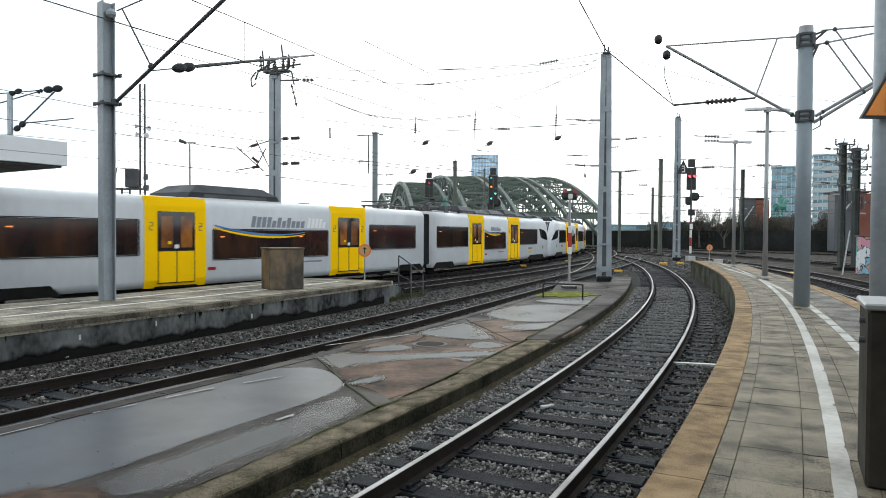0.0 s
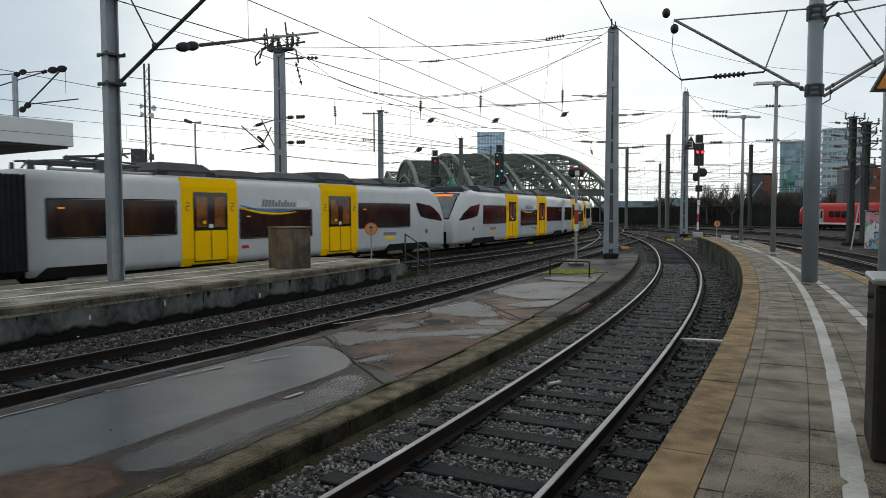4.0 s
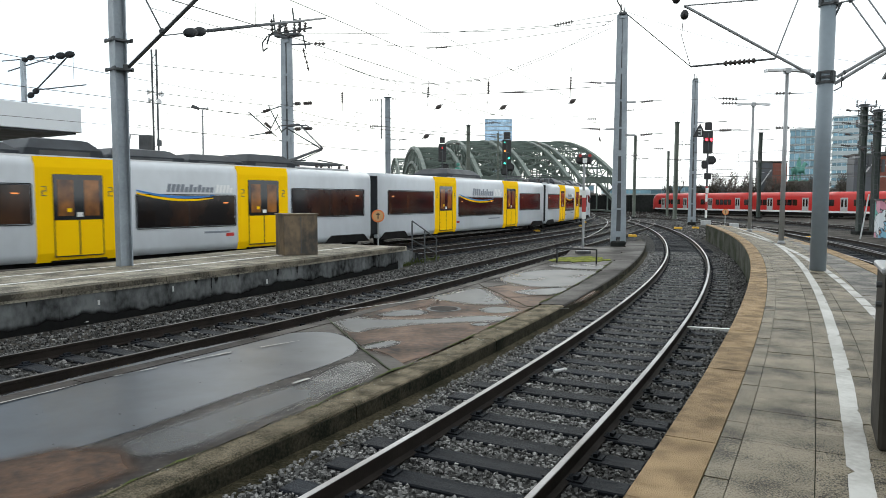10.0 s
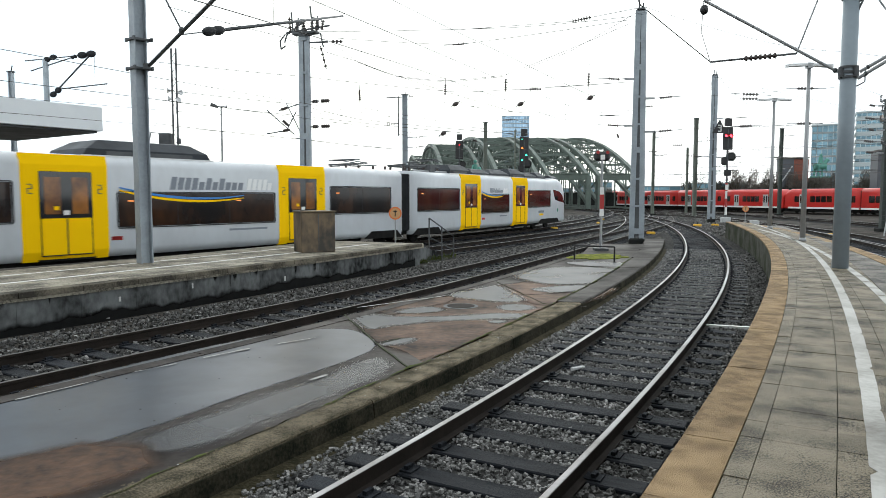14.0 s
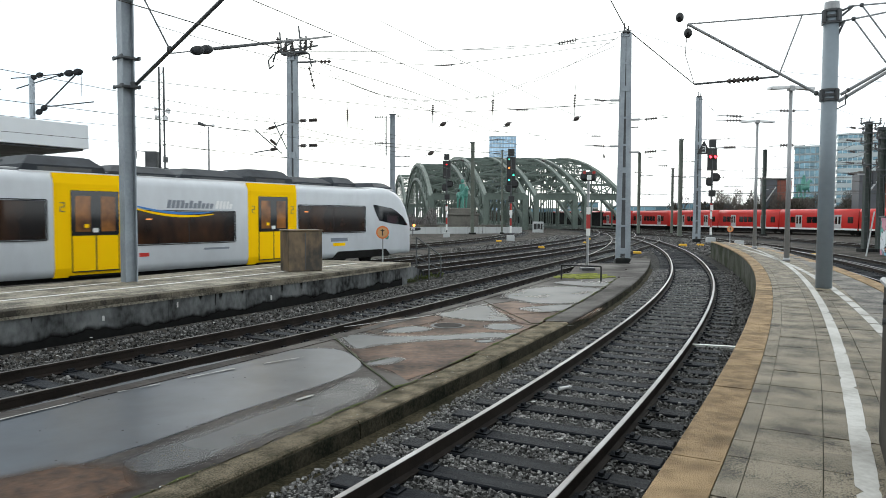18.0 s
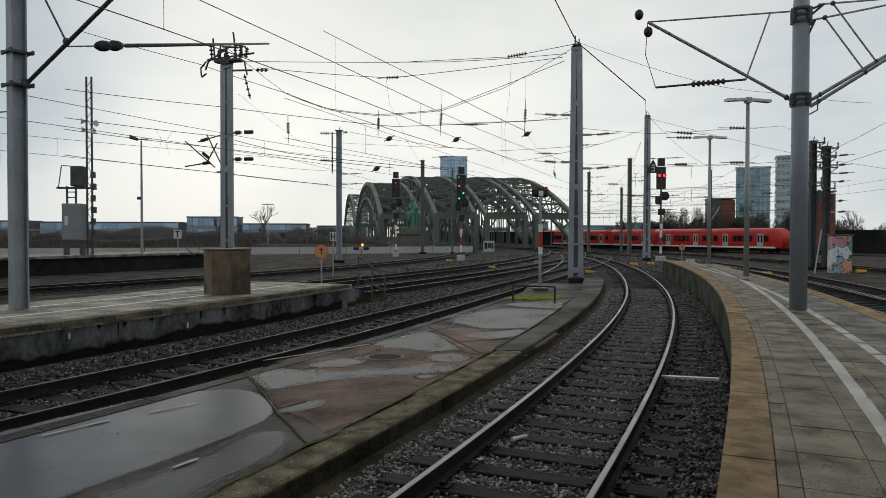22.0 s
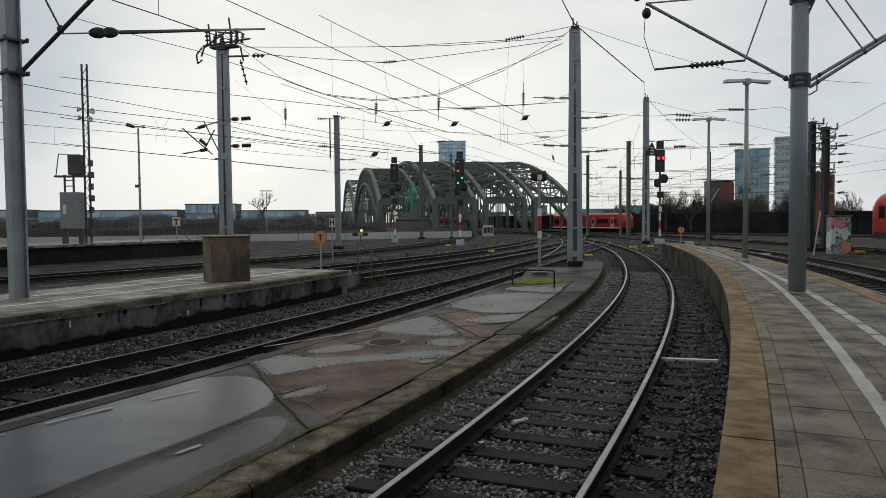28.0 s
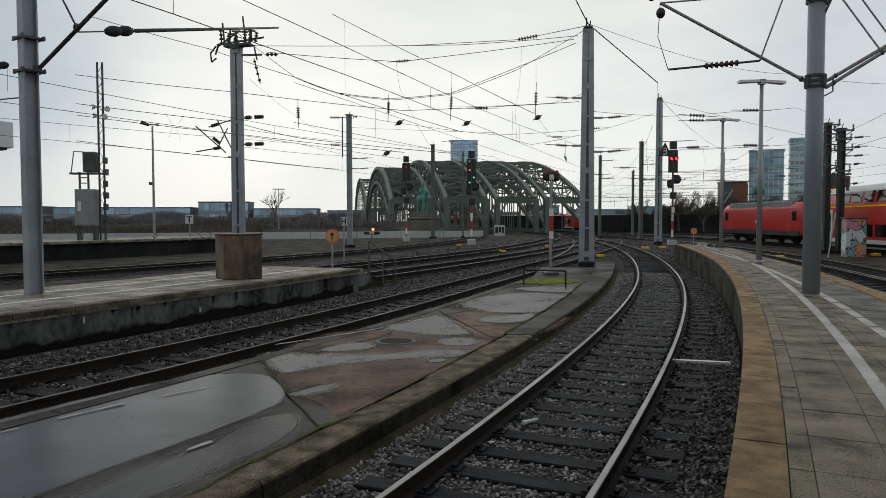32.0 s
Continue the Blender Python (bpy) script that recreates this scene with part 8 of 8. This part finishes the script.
def silver_end_car(L=22.5, raised=False):
    """End car; nose tip at +y."""
    car = thing("railcar", "silver-grey electric railcar with yellow doors and a rounded nose", "train car", "cars of the silver train")
    y1 = L / 2
    y0 = -L / 2
    tip = y1
    part("body", body_shell(SILVER, y0, tip, None, round_nose), TRAIN_GREY, car, "", True)
    for d in (9.3, 16.3):
        silver_door(car, tip - d)
    flank_window(car, tip - 8.0, tip - 3.85)
    flank_window(car, tip - 15.0, tip - 11.1, 1.25, 2.38)
    flank_window(car, tip - 22.05, tip - 17.7)
    livery(car, tip - 14.9, tip - 11.2)
    for sgn in (1, -1):
        bm = B()
        rows = []
        for d in (0.5, 0.7, 0.9, 1.1, 1.35, 1.6, 1.95, 2.3, 2.6, 2.85, 3.05, 3.3):
            hi = ramp(d, ((0.5, 1.79), (1.0, 2.2), (1.9, 2.58), (3.3, 2.72)))
            lo = ramp(d, ((0.5, 1.75), (2.0, 1.87), (2.9, 2.0), (3.3, 2.68)))
            x = sgn * (1.41 * round_nose(d)[0])
            rows.append([bm.verts.new((x - sgn * 0.05, tip - d, lo)), bm.verts.new((x + sgn * 0.016, tip - d, lo)), bm.verts.new((x + sgn * 0.016, tip - d, hi)), bm.verts.new((x - sgn * 0.05, tip - d, hi))])
        for p, r in zip(rows, rows[1:]):
            for i in range(4):
                bm.faces.new((p[i], p[(i + 1) % 4], r[(i + 1) % 4], r[i]))
        part("cab_window", bm, CAB_GLASS, car, "dark slanted cab side window")
        part("lettering_bar", add_box(B(), sgn * 1.405, sgn * 1.416, tip - 6.1, tip - 5.05, 1.12, 1.27), NAME_GREY, car)
        part("lettering_bar", add_box(B(), sgn * 1.405, sgn * 1.416, tip - 5.95, tip - 5.2, 0.93, 1.06), TRAIN_YELLOW, car)
        part("badge", add_box(B(), sgn * 1.405, sgn * 1.416, tip - 14.9, tip - 14.55, 0.9, 1.02), TRAIN_RED, car)
        part("round_badge", add_tube(B(), (sgn * 1.395, tip - 2.3, 1.25), (sgn * 1.42, tip - 2.3, 1.25), 0.13, sides=20), BADGE_GREEN, car, "small green round badge")
        part("head_lamp", add_ball(B(), (sgn * 0.72, tip - 0.42, 1.32), 0.12), LED_WHITE, car, "white head lamp")
    opening_plates(car, tip - 6.0, tip - 2.0)
    opening_plates(car, y0 + 0.1, y0 + 2.9)

    def screen(ds, half, lift):
        """A pane that follows the sloping front."""
        bm = B()
        rows = []
        for d in ds:
            w, h = round_nose(d)
            top = 0.42 + 3.04 * h + lift
            rows.append([bm.verts.new((x * half * w, tip - d + lift, top - 0.02 * abs(x))) for x in (-1, -0.5, 0, 0.5, 1)])
        under = [[bm.verts.new(v.co - Vector((0, 0.03, 0.03))) for v in r] for r in rows]
        for a, b, flip in ((rows, rows, 1), (under, under, 0)):
            for p, q in zip(a, a[1:]):
                for i in range(4):
                    f = (p[i], p[i + 1], q[i + 1], q[i])
                    bm.faces.new(f if flip else f[::-1])
        edge = rows[0] + [r[-1] for r in rows[1:-1]] + rows[-1][::-1] + [r[0] for r in rows[-2:0:-1]]
        low = under[0] + [r[-1] for r in under[1:-1]] + under[-1][::-1] + [r[0] for r in under[-2:0:-1]]
        for i in range(len(edge)):
            j = (i + 1) % len(edge)
            bm.faces.new((edge[i], low[i], low[j], edge[j]))
        return bm

    surround = part("windscreen_surround", screen((0.1, 0.2, 0.4, 0.7, 1.0, 1.3, 1.55), 1.02, 0.012), CAB_GLASS, car, "black windscreen surround")
    part("windscreen", screen((0.14, 0.25, 0.4, 0.6, 0.85, 0.98), 0.93, 0.022), FRONT_GLASS, surround, "raked windscreen paled for its sky reflection")
    part("destination_display", screen((1.02, 1.12, 1.22), 0.62, 0.024), LED_DISPLAY, surround, "glowing amber destination display")
    part("wiper", add_tube(B(), (0.1, tip - 0.1, 1.98), (-0.35, tip - 0.45, 2.58), 0.015, sides=5), BLACK, surround)
    part("coupler_fairing", add_box(B(), -0.72, 0.72, tip - 0.6, tip + 0.02, 0.4, 1.16, 0.06), TRAIN_UNDER, car, "black coupler housing")
    part("coupler", add_box(B(), -0.2, 0.2, tip - 0.2, tip + 0.36, 0.72, 1.05, 0.04), TRAIN_UNDER, car)
    roof_boxes(car, [(tip - 18.3, tip - 15.7, 0.6), (tip - 15.75, tip - 13.2, 0.46), (tip - 13.25, tip - 10.3, 0.5), (tip - 10.35, tip - 7.9, 0.64), (tip - 7.95, tip - 5.6, 0.46), (tip - 5.65, tip - 4.1, 0.56), (tip - 2.9, tip - 1.5, 0.42)])
    for sx in (-0.9, 0.9):
        part("roof_conduit", add_tube(B(), (sx, tip - 21.6, 3.5), (sx, tip - 10.5, 3.5), 0.045, sides=6), GALV, car)
    for y in (21.9, 21.4, 20.0, 18.6):
        for sx in (-0.55, 0.55):
            part("roof_insulator", add_tube(B(), (sx, tip - y, 3.36), (sx, tip - y, 3.72), 0.085, 0.06, sides=8), CERAMIC, car)
    knee, bow = ((20.9, 4.45), (19.2, 5.25)) if raised else ((20.6, 3.95), (18.9, 4.1))
    pan = part("pantograph", bars([((-0.6, tip - 21.5, 3.74), (-0.6, tip - 18.5, 3.74)), ((0.6, tip - 21.5, 3.74), (0.6, tip - 18.5, 3.74)), ((-0.6, tip - 21.5, 3.74), (0.6, tip - 21.5, 3.74)), ((-0.6, tip - 18.5, 3.74), (0.6, tip - 18.5, 3.74))], 0.05), STEEL_DARK, car, "raised current collector" if raised else "folded current collector")
    part("lower_arm", add_tube(B(), (0, tip - 18.9, 3.8), (0, tip - knee[0], knee[1]), 0.07, 0.055, sides=8), STEEL_DARK, pan)
    part("coupling_rod", add_tube(B(), (0.12, tip - 19.4, 3.78), (0.12, tip - knee[0] - 0.15, knee[1] - 0.05), 0.025, sides=6), STEEL_DARK, pan)
    for sx in (-1, 1):
        part("upper_arm", add_tube(B(), (sx * 0.06, tip - knee[0], knee[1]), (sx * 0.45, tip - bow[0], bow[1]), 0.035, 0.028, sides=6), STEEL_DARK, pan)
    for q in (-0.2, 0.2):
        part("collector_strip", bars([((-0.55, tip - bow[0] + q, bow[1] + 0.06), (0.55, tip - bow[0] + q, bow[1] + 0.06)), ((-0.9, tip - bow[0] + q, bow[1] - 0.12), (-0.55, tip - bow[0] + q, bow[1] + 0.06)), ((0.55, tip - bow[0] + q, bow[1] + 0.06), (0.9, tip - bow[0] + q, bow[1] - 0.12))], 0.03), STEEL_DARK, pan)
    for a, b in (((-0.4, 21.9, 3.75), (-0.4, 20.2, 3.9)), ((0.4, 21.9, 3.75), (0.75, 22.3, 3.5)), ((-0.75, 18.4, 3.62), (-0.5, 18.9, 3.76)), ((0.3, 20.2, 3.9), (0.3, 18.4, 3.85))):
        part("roof_cable", add_tube(B(), (a[0], tip - a[1], a[2]), (b[0], tip - b[1], b[2]), 0.03, sides=6), BLACK, car)
    part("surge_box", add_box(B(), 0.7, 1.0, tip - 20.1, tip - 19.6, 3.3, 3.85, 0.03), STEEL_DARK, car)
    add_bogie(car, tip - 4.3)
    part("underframe", add_box(B(), -1.15, 1.15, y0 + 3, tip - 5.6, 0.28, 0.5), TRAIN_UNDER, car)
    return car


def silver_mid_car(L=21.0):
    car = thing("railcar", "silver-grey middle railcar with two yellow doors and dark gangways", "train car", "cars of the silver train")
    y0, y1 = -L / 2, L / 2 + 0.7
    part("body", body_shell(SILVER, y0, y1), TRAIN_GREY, car, "", True)
    for d in (6.4, 15.5):
        silver_door(car, y0 + d)
    flank_window(car, y0 + 0.6, y0 + 5.0)
    flank_window(car, y0 + 7.9, y0 + 14.1, 1.25, 2.38)
    flank_window(car, y0 + 17.0, y0 + 20.9)
    livery(car, y0 + 8.1, y0 + 14.0)
    for e in (y0, y1):
        g = 1 if e > 0 else -1
        part("gangway", bellows(e, e + g * 0.88, 1.24, 0.6, 3.3), RUBBER, car, "black ribbed rubber gangway")
        add_bogie(car, e + g * 0.4, 0.42, 2.5)
        opening_plates(car, min(e, e - g * 2.5), max(e, e - g * 2.5))
        for sgn in (1, -1):
            part("badge", add_box(B(), sgn * 1.405, sgn * 1.416, y0 + 7.7, y0 + 8.05, 0.9, 1.02), TRAIN_RED, car)
    roof_boxes(car, [(y0 + 7.0, y0 + 11.6, 0.62)])
    part("underframe", add_box(B(), -1.15, 1.15, y0 + 2.6, y1 - 2.6, 0.28, 0.5), TRAIN_UNDER, car)
    # folded pantograph
    pan = part("pantograph", add_box(B(), -0.5, 0.5, y1 - 2.85, y1 - 2.7, 3.6, 3.68), STEEL_DARK, car, "folded current collector")
    for sx in (-0.5, 0.5):
        part("lower_arm", add_tube(B(), (sx, y1 - 2.7, 3.66), (sx * 0.6, y1 - 1.1, 3.76), 0.03), STEEL_DARK, pan)
        part("upper_arm", add_tube(B(), (sx * 0.6, y1 - 1.1, 3.76), (sx * 0.5, y1 - 2.3, 3.84), 0.025), STEEL_DARK, pan)
        part("base_rail", add_tube(B(), (sx, y1 - 2.8, 3.64), (sx, y1 - 0.7, 3.64), 0.03), STEEL_DARK, pan)
    for q in (2.2, 2.5):
        part("collector_bow", add_tube(B(), (-0.8, y1 - q, 3.86), (0.8, y1 - q, 3.86), 0.03), STEEL_DARK, pan)
    for q in (y1 - 2.7, y1 - 0.9):
        for sx in (-0.45, 0.45):
            part("foot_insulator", add_tube(B(), (sx, q, 3.36), (sx, q, 3.66), 0.06), CERAMIC, pan)
    return car


RED_SIDE = side_profile(1.5, 0.75, 3.4, 4.1, 0.9)


def red_car(L=14.55, cab=False):
    car = thing("commuter_car", "red commuter railcar with pale doors and white sill stripe", "train car", "cars of the red commuter train")
    y0, y1 = -L / 2, L / 2
    part("body", body_shell(RED_SIDE, y0, y1, None, blunt_nose if cab else None), TRAIN_RED, car, "", True)
    pair("sill_stripe", y0 + 0.02, y1 - (1.0 if cab else 0.02), 0.76, 1.04, 1.49, WHITE_PAINT, car, "white sill stripe")
    # pink band paints the sky's reflection along the roof curve
    pair("roof_band", y0 + 0.02, y1 - (1.2 if cab else 0.02), 3.42, 3.55, 1.43, ROOF_PINK, car, "pink roof edge with painted sky reflection")
    doors = (-L * 0.27, L * 0.23)
    for d in doors:
        for sgn in (1, -1):
            z = part("door", add_box(B(), sgn * 1.48, sgn * 1.53, d - 0.62, d + 0.62, 1.0, 3.14, 0.02), DOOR_GREY, car, "pale grey double door")
            for q in (-1, 1):
                part("door_glass", add_box(B(), sgn * 1.5, sgn * 1.54, d + q * 0.1, d + q * 0.48, 1.7, 2.9, 0.02), PANE, z)
    y = y0 + 0.7
    while y < y1 - 1.4:
        if all(abs(y + 0.47 - d) > 1.12 for d in doors) and not (cab and y > y1 - 3.2):
            for sgn in (1, -1):
                part("window", add_box(B(), sgn * 1.48, sgn * 1.525, y, y + 0.94, 1.85, 2.85, 0.05), PANE, car)
        y += 1.06
    add_bogie(car, y0 + 0.3, 0.42, 2.0)
    if cab:
        add_bogie(car, y1 - 3.2, 0.42, 2.0)
        bm = B()
        r = [[bm.verts.new((x, y1 - d + 0.05 - abs(x) * 0.1, z)) for x in (-1.05, 0, 1.05)] for d, z in ((0.0, 1.85), (0.28, 2.5), (0.6, 3.15))]
        for a, b in zip(r, r[1:]):
            for i in range(2):
                bm.faces.new((a[i], a[i + 1], b[i + 1], b[i]))
        part("windscreen", bm, SCREEN, car, "broad grey windscreen")
        for sx in (-0.95, 0.95):
            part("tail_lamp", add_ball(B(), (sx, y1 - 0.2, 1.45), 0.1), LED_RED, car)
        part("front_skirt", add_box(B(), -1.2, 1.2, y1 - 0.7, y1 - 0.1, 0.35, 0.85, 0.08), TRAIN_UNDER, car)
    part("underframe", add_box(B(), -1.25, 1.25, y0 + 1.5, y1 - 1.5, 0.35, 0.76), TRAIN_UNDER, car)
    part("roof_unit", add_box(B(), -0.9, 0.9, -2.5, 2.0, 4.02, 4.2, 0.05), TRAIN_ROOF, car)
    part("gangway", bellows(y0, y0 - 0.3, 1.24, 0.9, 3.7), RUBBER, car)
    return car


ROOF_PINK = material("sky_pink_roof_edge", (0.6, 0.2, 0.19), (0.5, 0.14, 0.13), 0.5, bump=0)
SCREEN = material("cab_screen", (0.16, 0.19, 0.2), (0.1, 0.12, 0.13), 0.12, bump=0)


def locomotive(L=18.4):
    car = thing("locomotive", "red electric locomotive with dark roof grilles", "locomotive")
    y0, y1 = -L / 2, L / 2
    part("body", body_shell(side_profile(1.48, 0.85, 3.1, 3.75, 1.1), y0, y1, blunt_nose, blunt_nose), TRAIN_RED, car, "", True)
    part("roof_deck", add_box(B(), -1.12, 1.12, y0 + 1.6, y1 - 1.6, 3.6, 3.95, 0.12), TRAIN_ROOF, car, "dark grey roof deck")
    pair("grey_sill", y0 + 0.7, y1 - 0.7, 0.8, 1.22, 1.47, TRAIN_ROOF, car, "dark grey sill")
    for a, b in ((y0 + 2.2, -0.4), (0.4, y1 - 2.4)):
        for sgn in (1, -1):
            bm = add_box(B(), sgn * 1.12, sgn * 1.44, a, b, 3.3, 3.84, 0.02)
            g = part("roof_grille", bm, GALV, car, "pale roof-edge grille")
            bm = B()
            k = a + 0.2
            while k < b:
                add_box(bm, sgn * 1.42, sgn * 1.455, k, k + 0.05, 3.32, 3.82)
                k += 0.4
            part("grille_bar", bm, STEEL_DARK, g)
    for sgn in (1, -1):
        for e in (y0, y1):
            g = 1 if e > 0 else -1
            a, b = sorted((e - g * 1.3, e - g * 2.1))
            part("cab_window", add_box(B(), sgn * 1.45, sgn * 1.5, a, b, 2.1, 2.95, 0.04), PANE, car)
            part("cab_door", add_box(B(), sgn * 1.45, sgn * 1.492, a - g * 1.0, b - g * 1.0, 1.05, 2.95, 0.03), TRAIN_RED, car)
        part("number_bar", add_box(B(), sgn * 1.46, sgn * 1.492, -0.35, 0.35, 1.9, 2.15), TRAIN_PALE, car)
    for e in (y0, y1):
        g = 1 if e > 0 else -1
        bm = B()
        r = [[bm.verts.new((x, e - g * d + g * 0.05 - g * abs(x) * 0.1, z)) for x in (-1.05, 0, 1.05)] for d, z in ((0.25, 2.1), (0.5, 2.55), (0.85, 3.0))]
        for a, b in zip(r, r[1:]):
            for i in range(2):
                bm.faces.new((a[i], a[i + 1], b[i + 1], b[i]))
        part("windscreen", bm, PANE, car, "dark windscreen")
        for sx in (-0.95, 0.95):
            part("buffer", add_tube(B(), (sx, e - g * 0.2, 1.0), (sx, e + g * 0.4, 1.0), 0.2, sides=12), TRAIN_UNDER, car)
        add_bogie(car, e - g * 4.2, 0.6, 2.7)
    part("underframe", add_box(B(), -1.25, 1.25, -2.5, 2.5, 0.35, 0.85), TRAIN_UNDER, car)
    return car


def double_decker(L=25.8):
    car = thing("double_deck_coach", "red double-deck coach with white roof and yellow stripe", "train car", "double-deck coaches")
    y0, y1 = -L / 2, L / 2
    prof = side_profile(1.39, 0.5, 3.0, 4.62, 0.7)
    part("body", body_shell(prof, y0, y1), TRAIN_RED, car, "", True)
    part("roof", body_shell([(1.262, 4.04), (1.15, 4.3), (0.94, 4.56), (0.7, 4.67), (-0.7, 4.67), (-0.94, 4.56), (-1.15, 4.3), (-1.262, 4.04)], y0 + 3.2, y1 - 3.2), TRAIN_PALE, car, "pale grey upper roof", True)
    pair("yellow_stripe", y0 + 0.1, y1 - 0.1, 3.1, 3.2, 1.38, TRAIN_YELLOW, car, "thin yellow stripe")
    pair("sill_stripe", y0 + 0.1, y1 - 0.1, 0.52, 0.8, 1.37, TRAIN_PALE, car, "white sill stripe")
    for d in (y0 + 3.2, y1 - 3.2):
        for sgn in (1, -1):
            z = part("door", add_box(B(), sgn * 1.37, sgn * 1.42, d - 0.95, d + 0.95, 0.6, 2.95, 0.02), TRAIN_PALE, car, "white double door")
            for q in (-1, 1):
                part("door_glass", add_box(B(), sgn * 1.39, sgn * 1.435, d + q * 0.15, d + q * 0.7, 1.3, 2.7, 0.02), PANE, z)
    y = y0 + 5.0
    while y < y1 - 6.0:
        for sgn in (1, -1):
            part("window", add_box(B(), sgn * 1.37, sgn * 1.415, y, y + 1.35, 1.0, 1.85, 0.05), PANE, car)
            bm = add_box(B(), sgn * -0.02, sgn * 0.02, y, y + 1.35, 0, 0.8, 0.02, m=None)
            up = part("upper_window", bm, PANE, car)
            up.matrix_basis = pose(sgn * 1.395, 0, 3.42, 0, -sgn * 14, 0)
        y += 1.75
    for e in (y0, y1):
        add_bogie(car, e - (3.0 if e > 0 else -3.0), 0.46, 2.5)
    part("underframe", add_box(B(), -1.2, 1.2, y0 + 5, y1 - 5, 0.3, 0.55), TRAIN_UNDER, car)
    return car


def place_on(way, s, z, half=8.0):
    """Pose of a rigid car centred at s, its ends on the line."""
    ax, ay, _ = way.at(s - half)
    bx, by, _ = way.at(s + half)
    return pose((ax + bx) / 2, (ay + by) / 2, z, 0, 0, -math.degrees(math.atan2(bx - ax, by - ay)))


END_A = silver_end_car()
MID_A = silver_mid_car()
SILVER_CARS = []  # (object, centre behind the coupled noses, reversed)
for s_mid, kind, back in ((-57.0, END_A, True), (-34.55, MID_A, False), (-11.4, None, False), (11.85, None, True), (34.3, None, False), (57.45, None, False)):
    if kind is None:
        kind = silver_end_car(raised=True) if 0 < s_mid < 20 else copy_thing(MID_A if 30 < abs(s_mid) < 40 else END_A, Matrix())
    SILVER_CARS.append((kind, s_mid, back))
tagged(SILVER_CARS[3][0], "silver-grey electric railcar with amber display and rounded nose")

RED_CAB = red_car(cab=True)
RED_MID = red_car()
RED_CARS = []
for i in range(8):
    ob = RED_CAB if i == 0 else RED_MID if i == 1 else copy_thing(RED_CAB if i in (3, 4, 7) else RED_MID, Matrix())
    RED_CARS.append((ob, 7.3 + 14.78 * i, i in (0, 4)))
LOCO = locomotive()
COACH = double_decker()
COACH_B = copy_thing(COACH, Matrix())
COACH_C = copy_thing(COACH, Matrix())


def smooth_rows(table, t):
    """Monotone easing through (seconds, metres)."""
    n = len(table)
    i = max(k for k in range(n) if table[k][0] <= t) if t > table[0][0] else 0
    i = min(i, n - 2)
    (t0, a), (t1, b) = table[i], table[i + 1]
    slope = lambda j: (table[j + 1][1] - table[j][1]) / (table[j + 1][0] - table[j][0])
    m0 = slope(i) if i == 0 else (slope(i - 1) + slope(i)) / 2
    m1 = slope(i) if i == n - 2 else (slope(i) + slope(i + 1)) / 2
    h = t1 - t0
    u = (t - t0) / h
    return (2 * u ** 3 - 3 * u ** 2 + 1) * a + (u ** 3 - 2 * u ** 2 + u) * h * m0 + (-2 * u ** 3 + 3 * u ** 2) * b + (u ** 3 - u ** 2) * h * m1


SILVER_RUN = [(0, 50.6), (6, 19.0), (9, 3.6), (11.6, -10.2), (13, -17.4), (14, -23.0), (16.5, -36.6), (20, -54.7), (21, -62.5), (32, -124.0)]
RED_RUN = [(0, -135.4), (3, -113.3), (3.5, -109.6), (5.5, -94.2), (6, -90.6), (7, -83.4), (9, -71.2), (12, -50.8), (18, -10.4), (19, -3.4), (20, 2.9), (21, 3.9), (22, 7.6), (23, 13.7), (25, 27.3), (28, 46.9), (29, 53.4), (30, 60.0), (31, 66.5), (32, 71.3)]
DECK_RUN = [(0, -234.0), (27, -17.5), (28, -10.9), (29, -4.2), (30, 3.8), (31, 12.0), (32, 20.0)]


def motions():
    for ob, mid, back in SILVER_CARS:
        walk(ob, [(0.5 * i, place_on(TW, smooth_rows(SILVER_RUN, 0.5 * i) + mid, 0.02) @ pose(0, 0, 0, 0, 0, 180 if back else 0)) for i in range(65)])
    for ob, mid, back in RED_CARS:
        walk(ob, [(1.0 * i, place_on(TR, smooth_rows(RED_RUN, 1.0 * i) + mid, -0.55, 6.0) @ pose(0, 0, 0, 0, 0, 180 if back else 0)) for i in range(33)])
    for ob, mid in ((LOCO, -9.4), (COACH, -32.2), (COACH_B, -59.0), (COACH_C, -85.8)):
        walk(ob, [(1.0 * i, place_on(TD, max(-135.0, smooth_rows(DECK_RUN, 1.0 * i)) + mid, -0.02)) for i in range(33)])


motions()
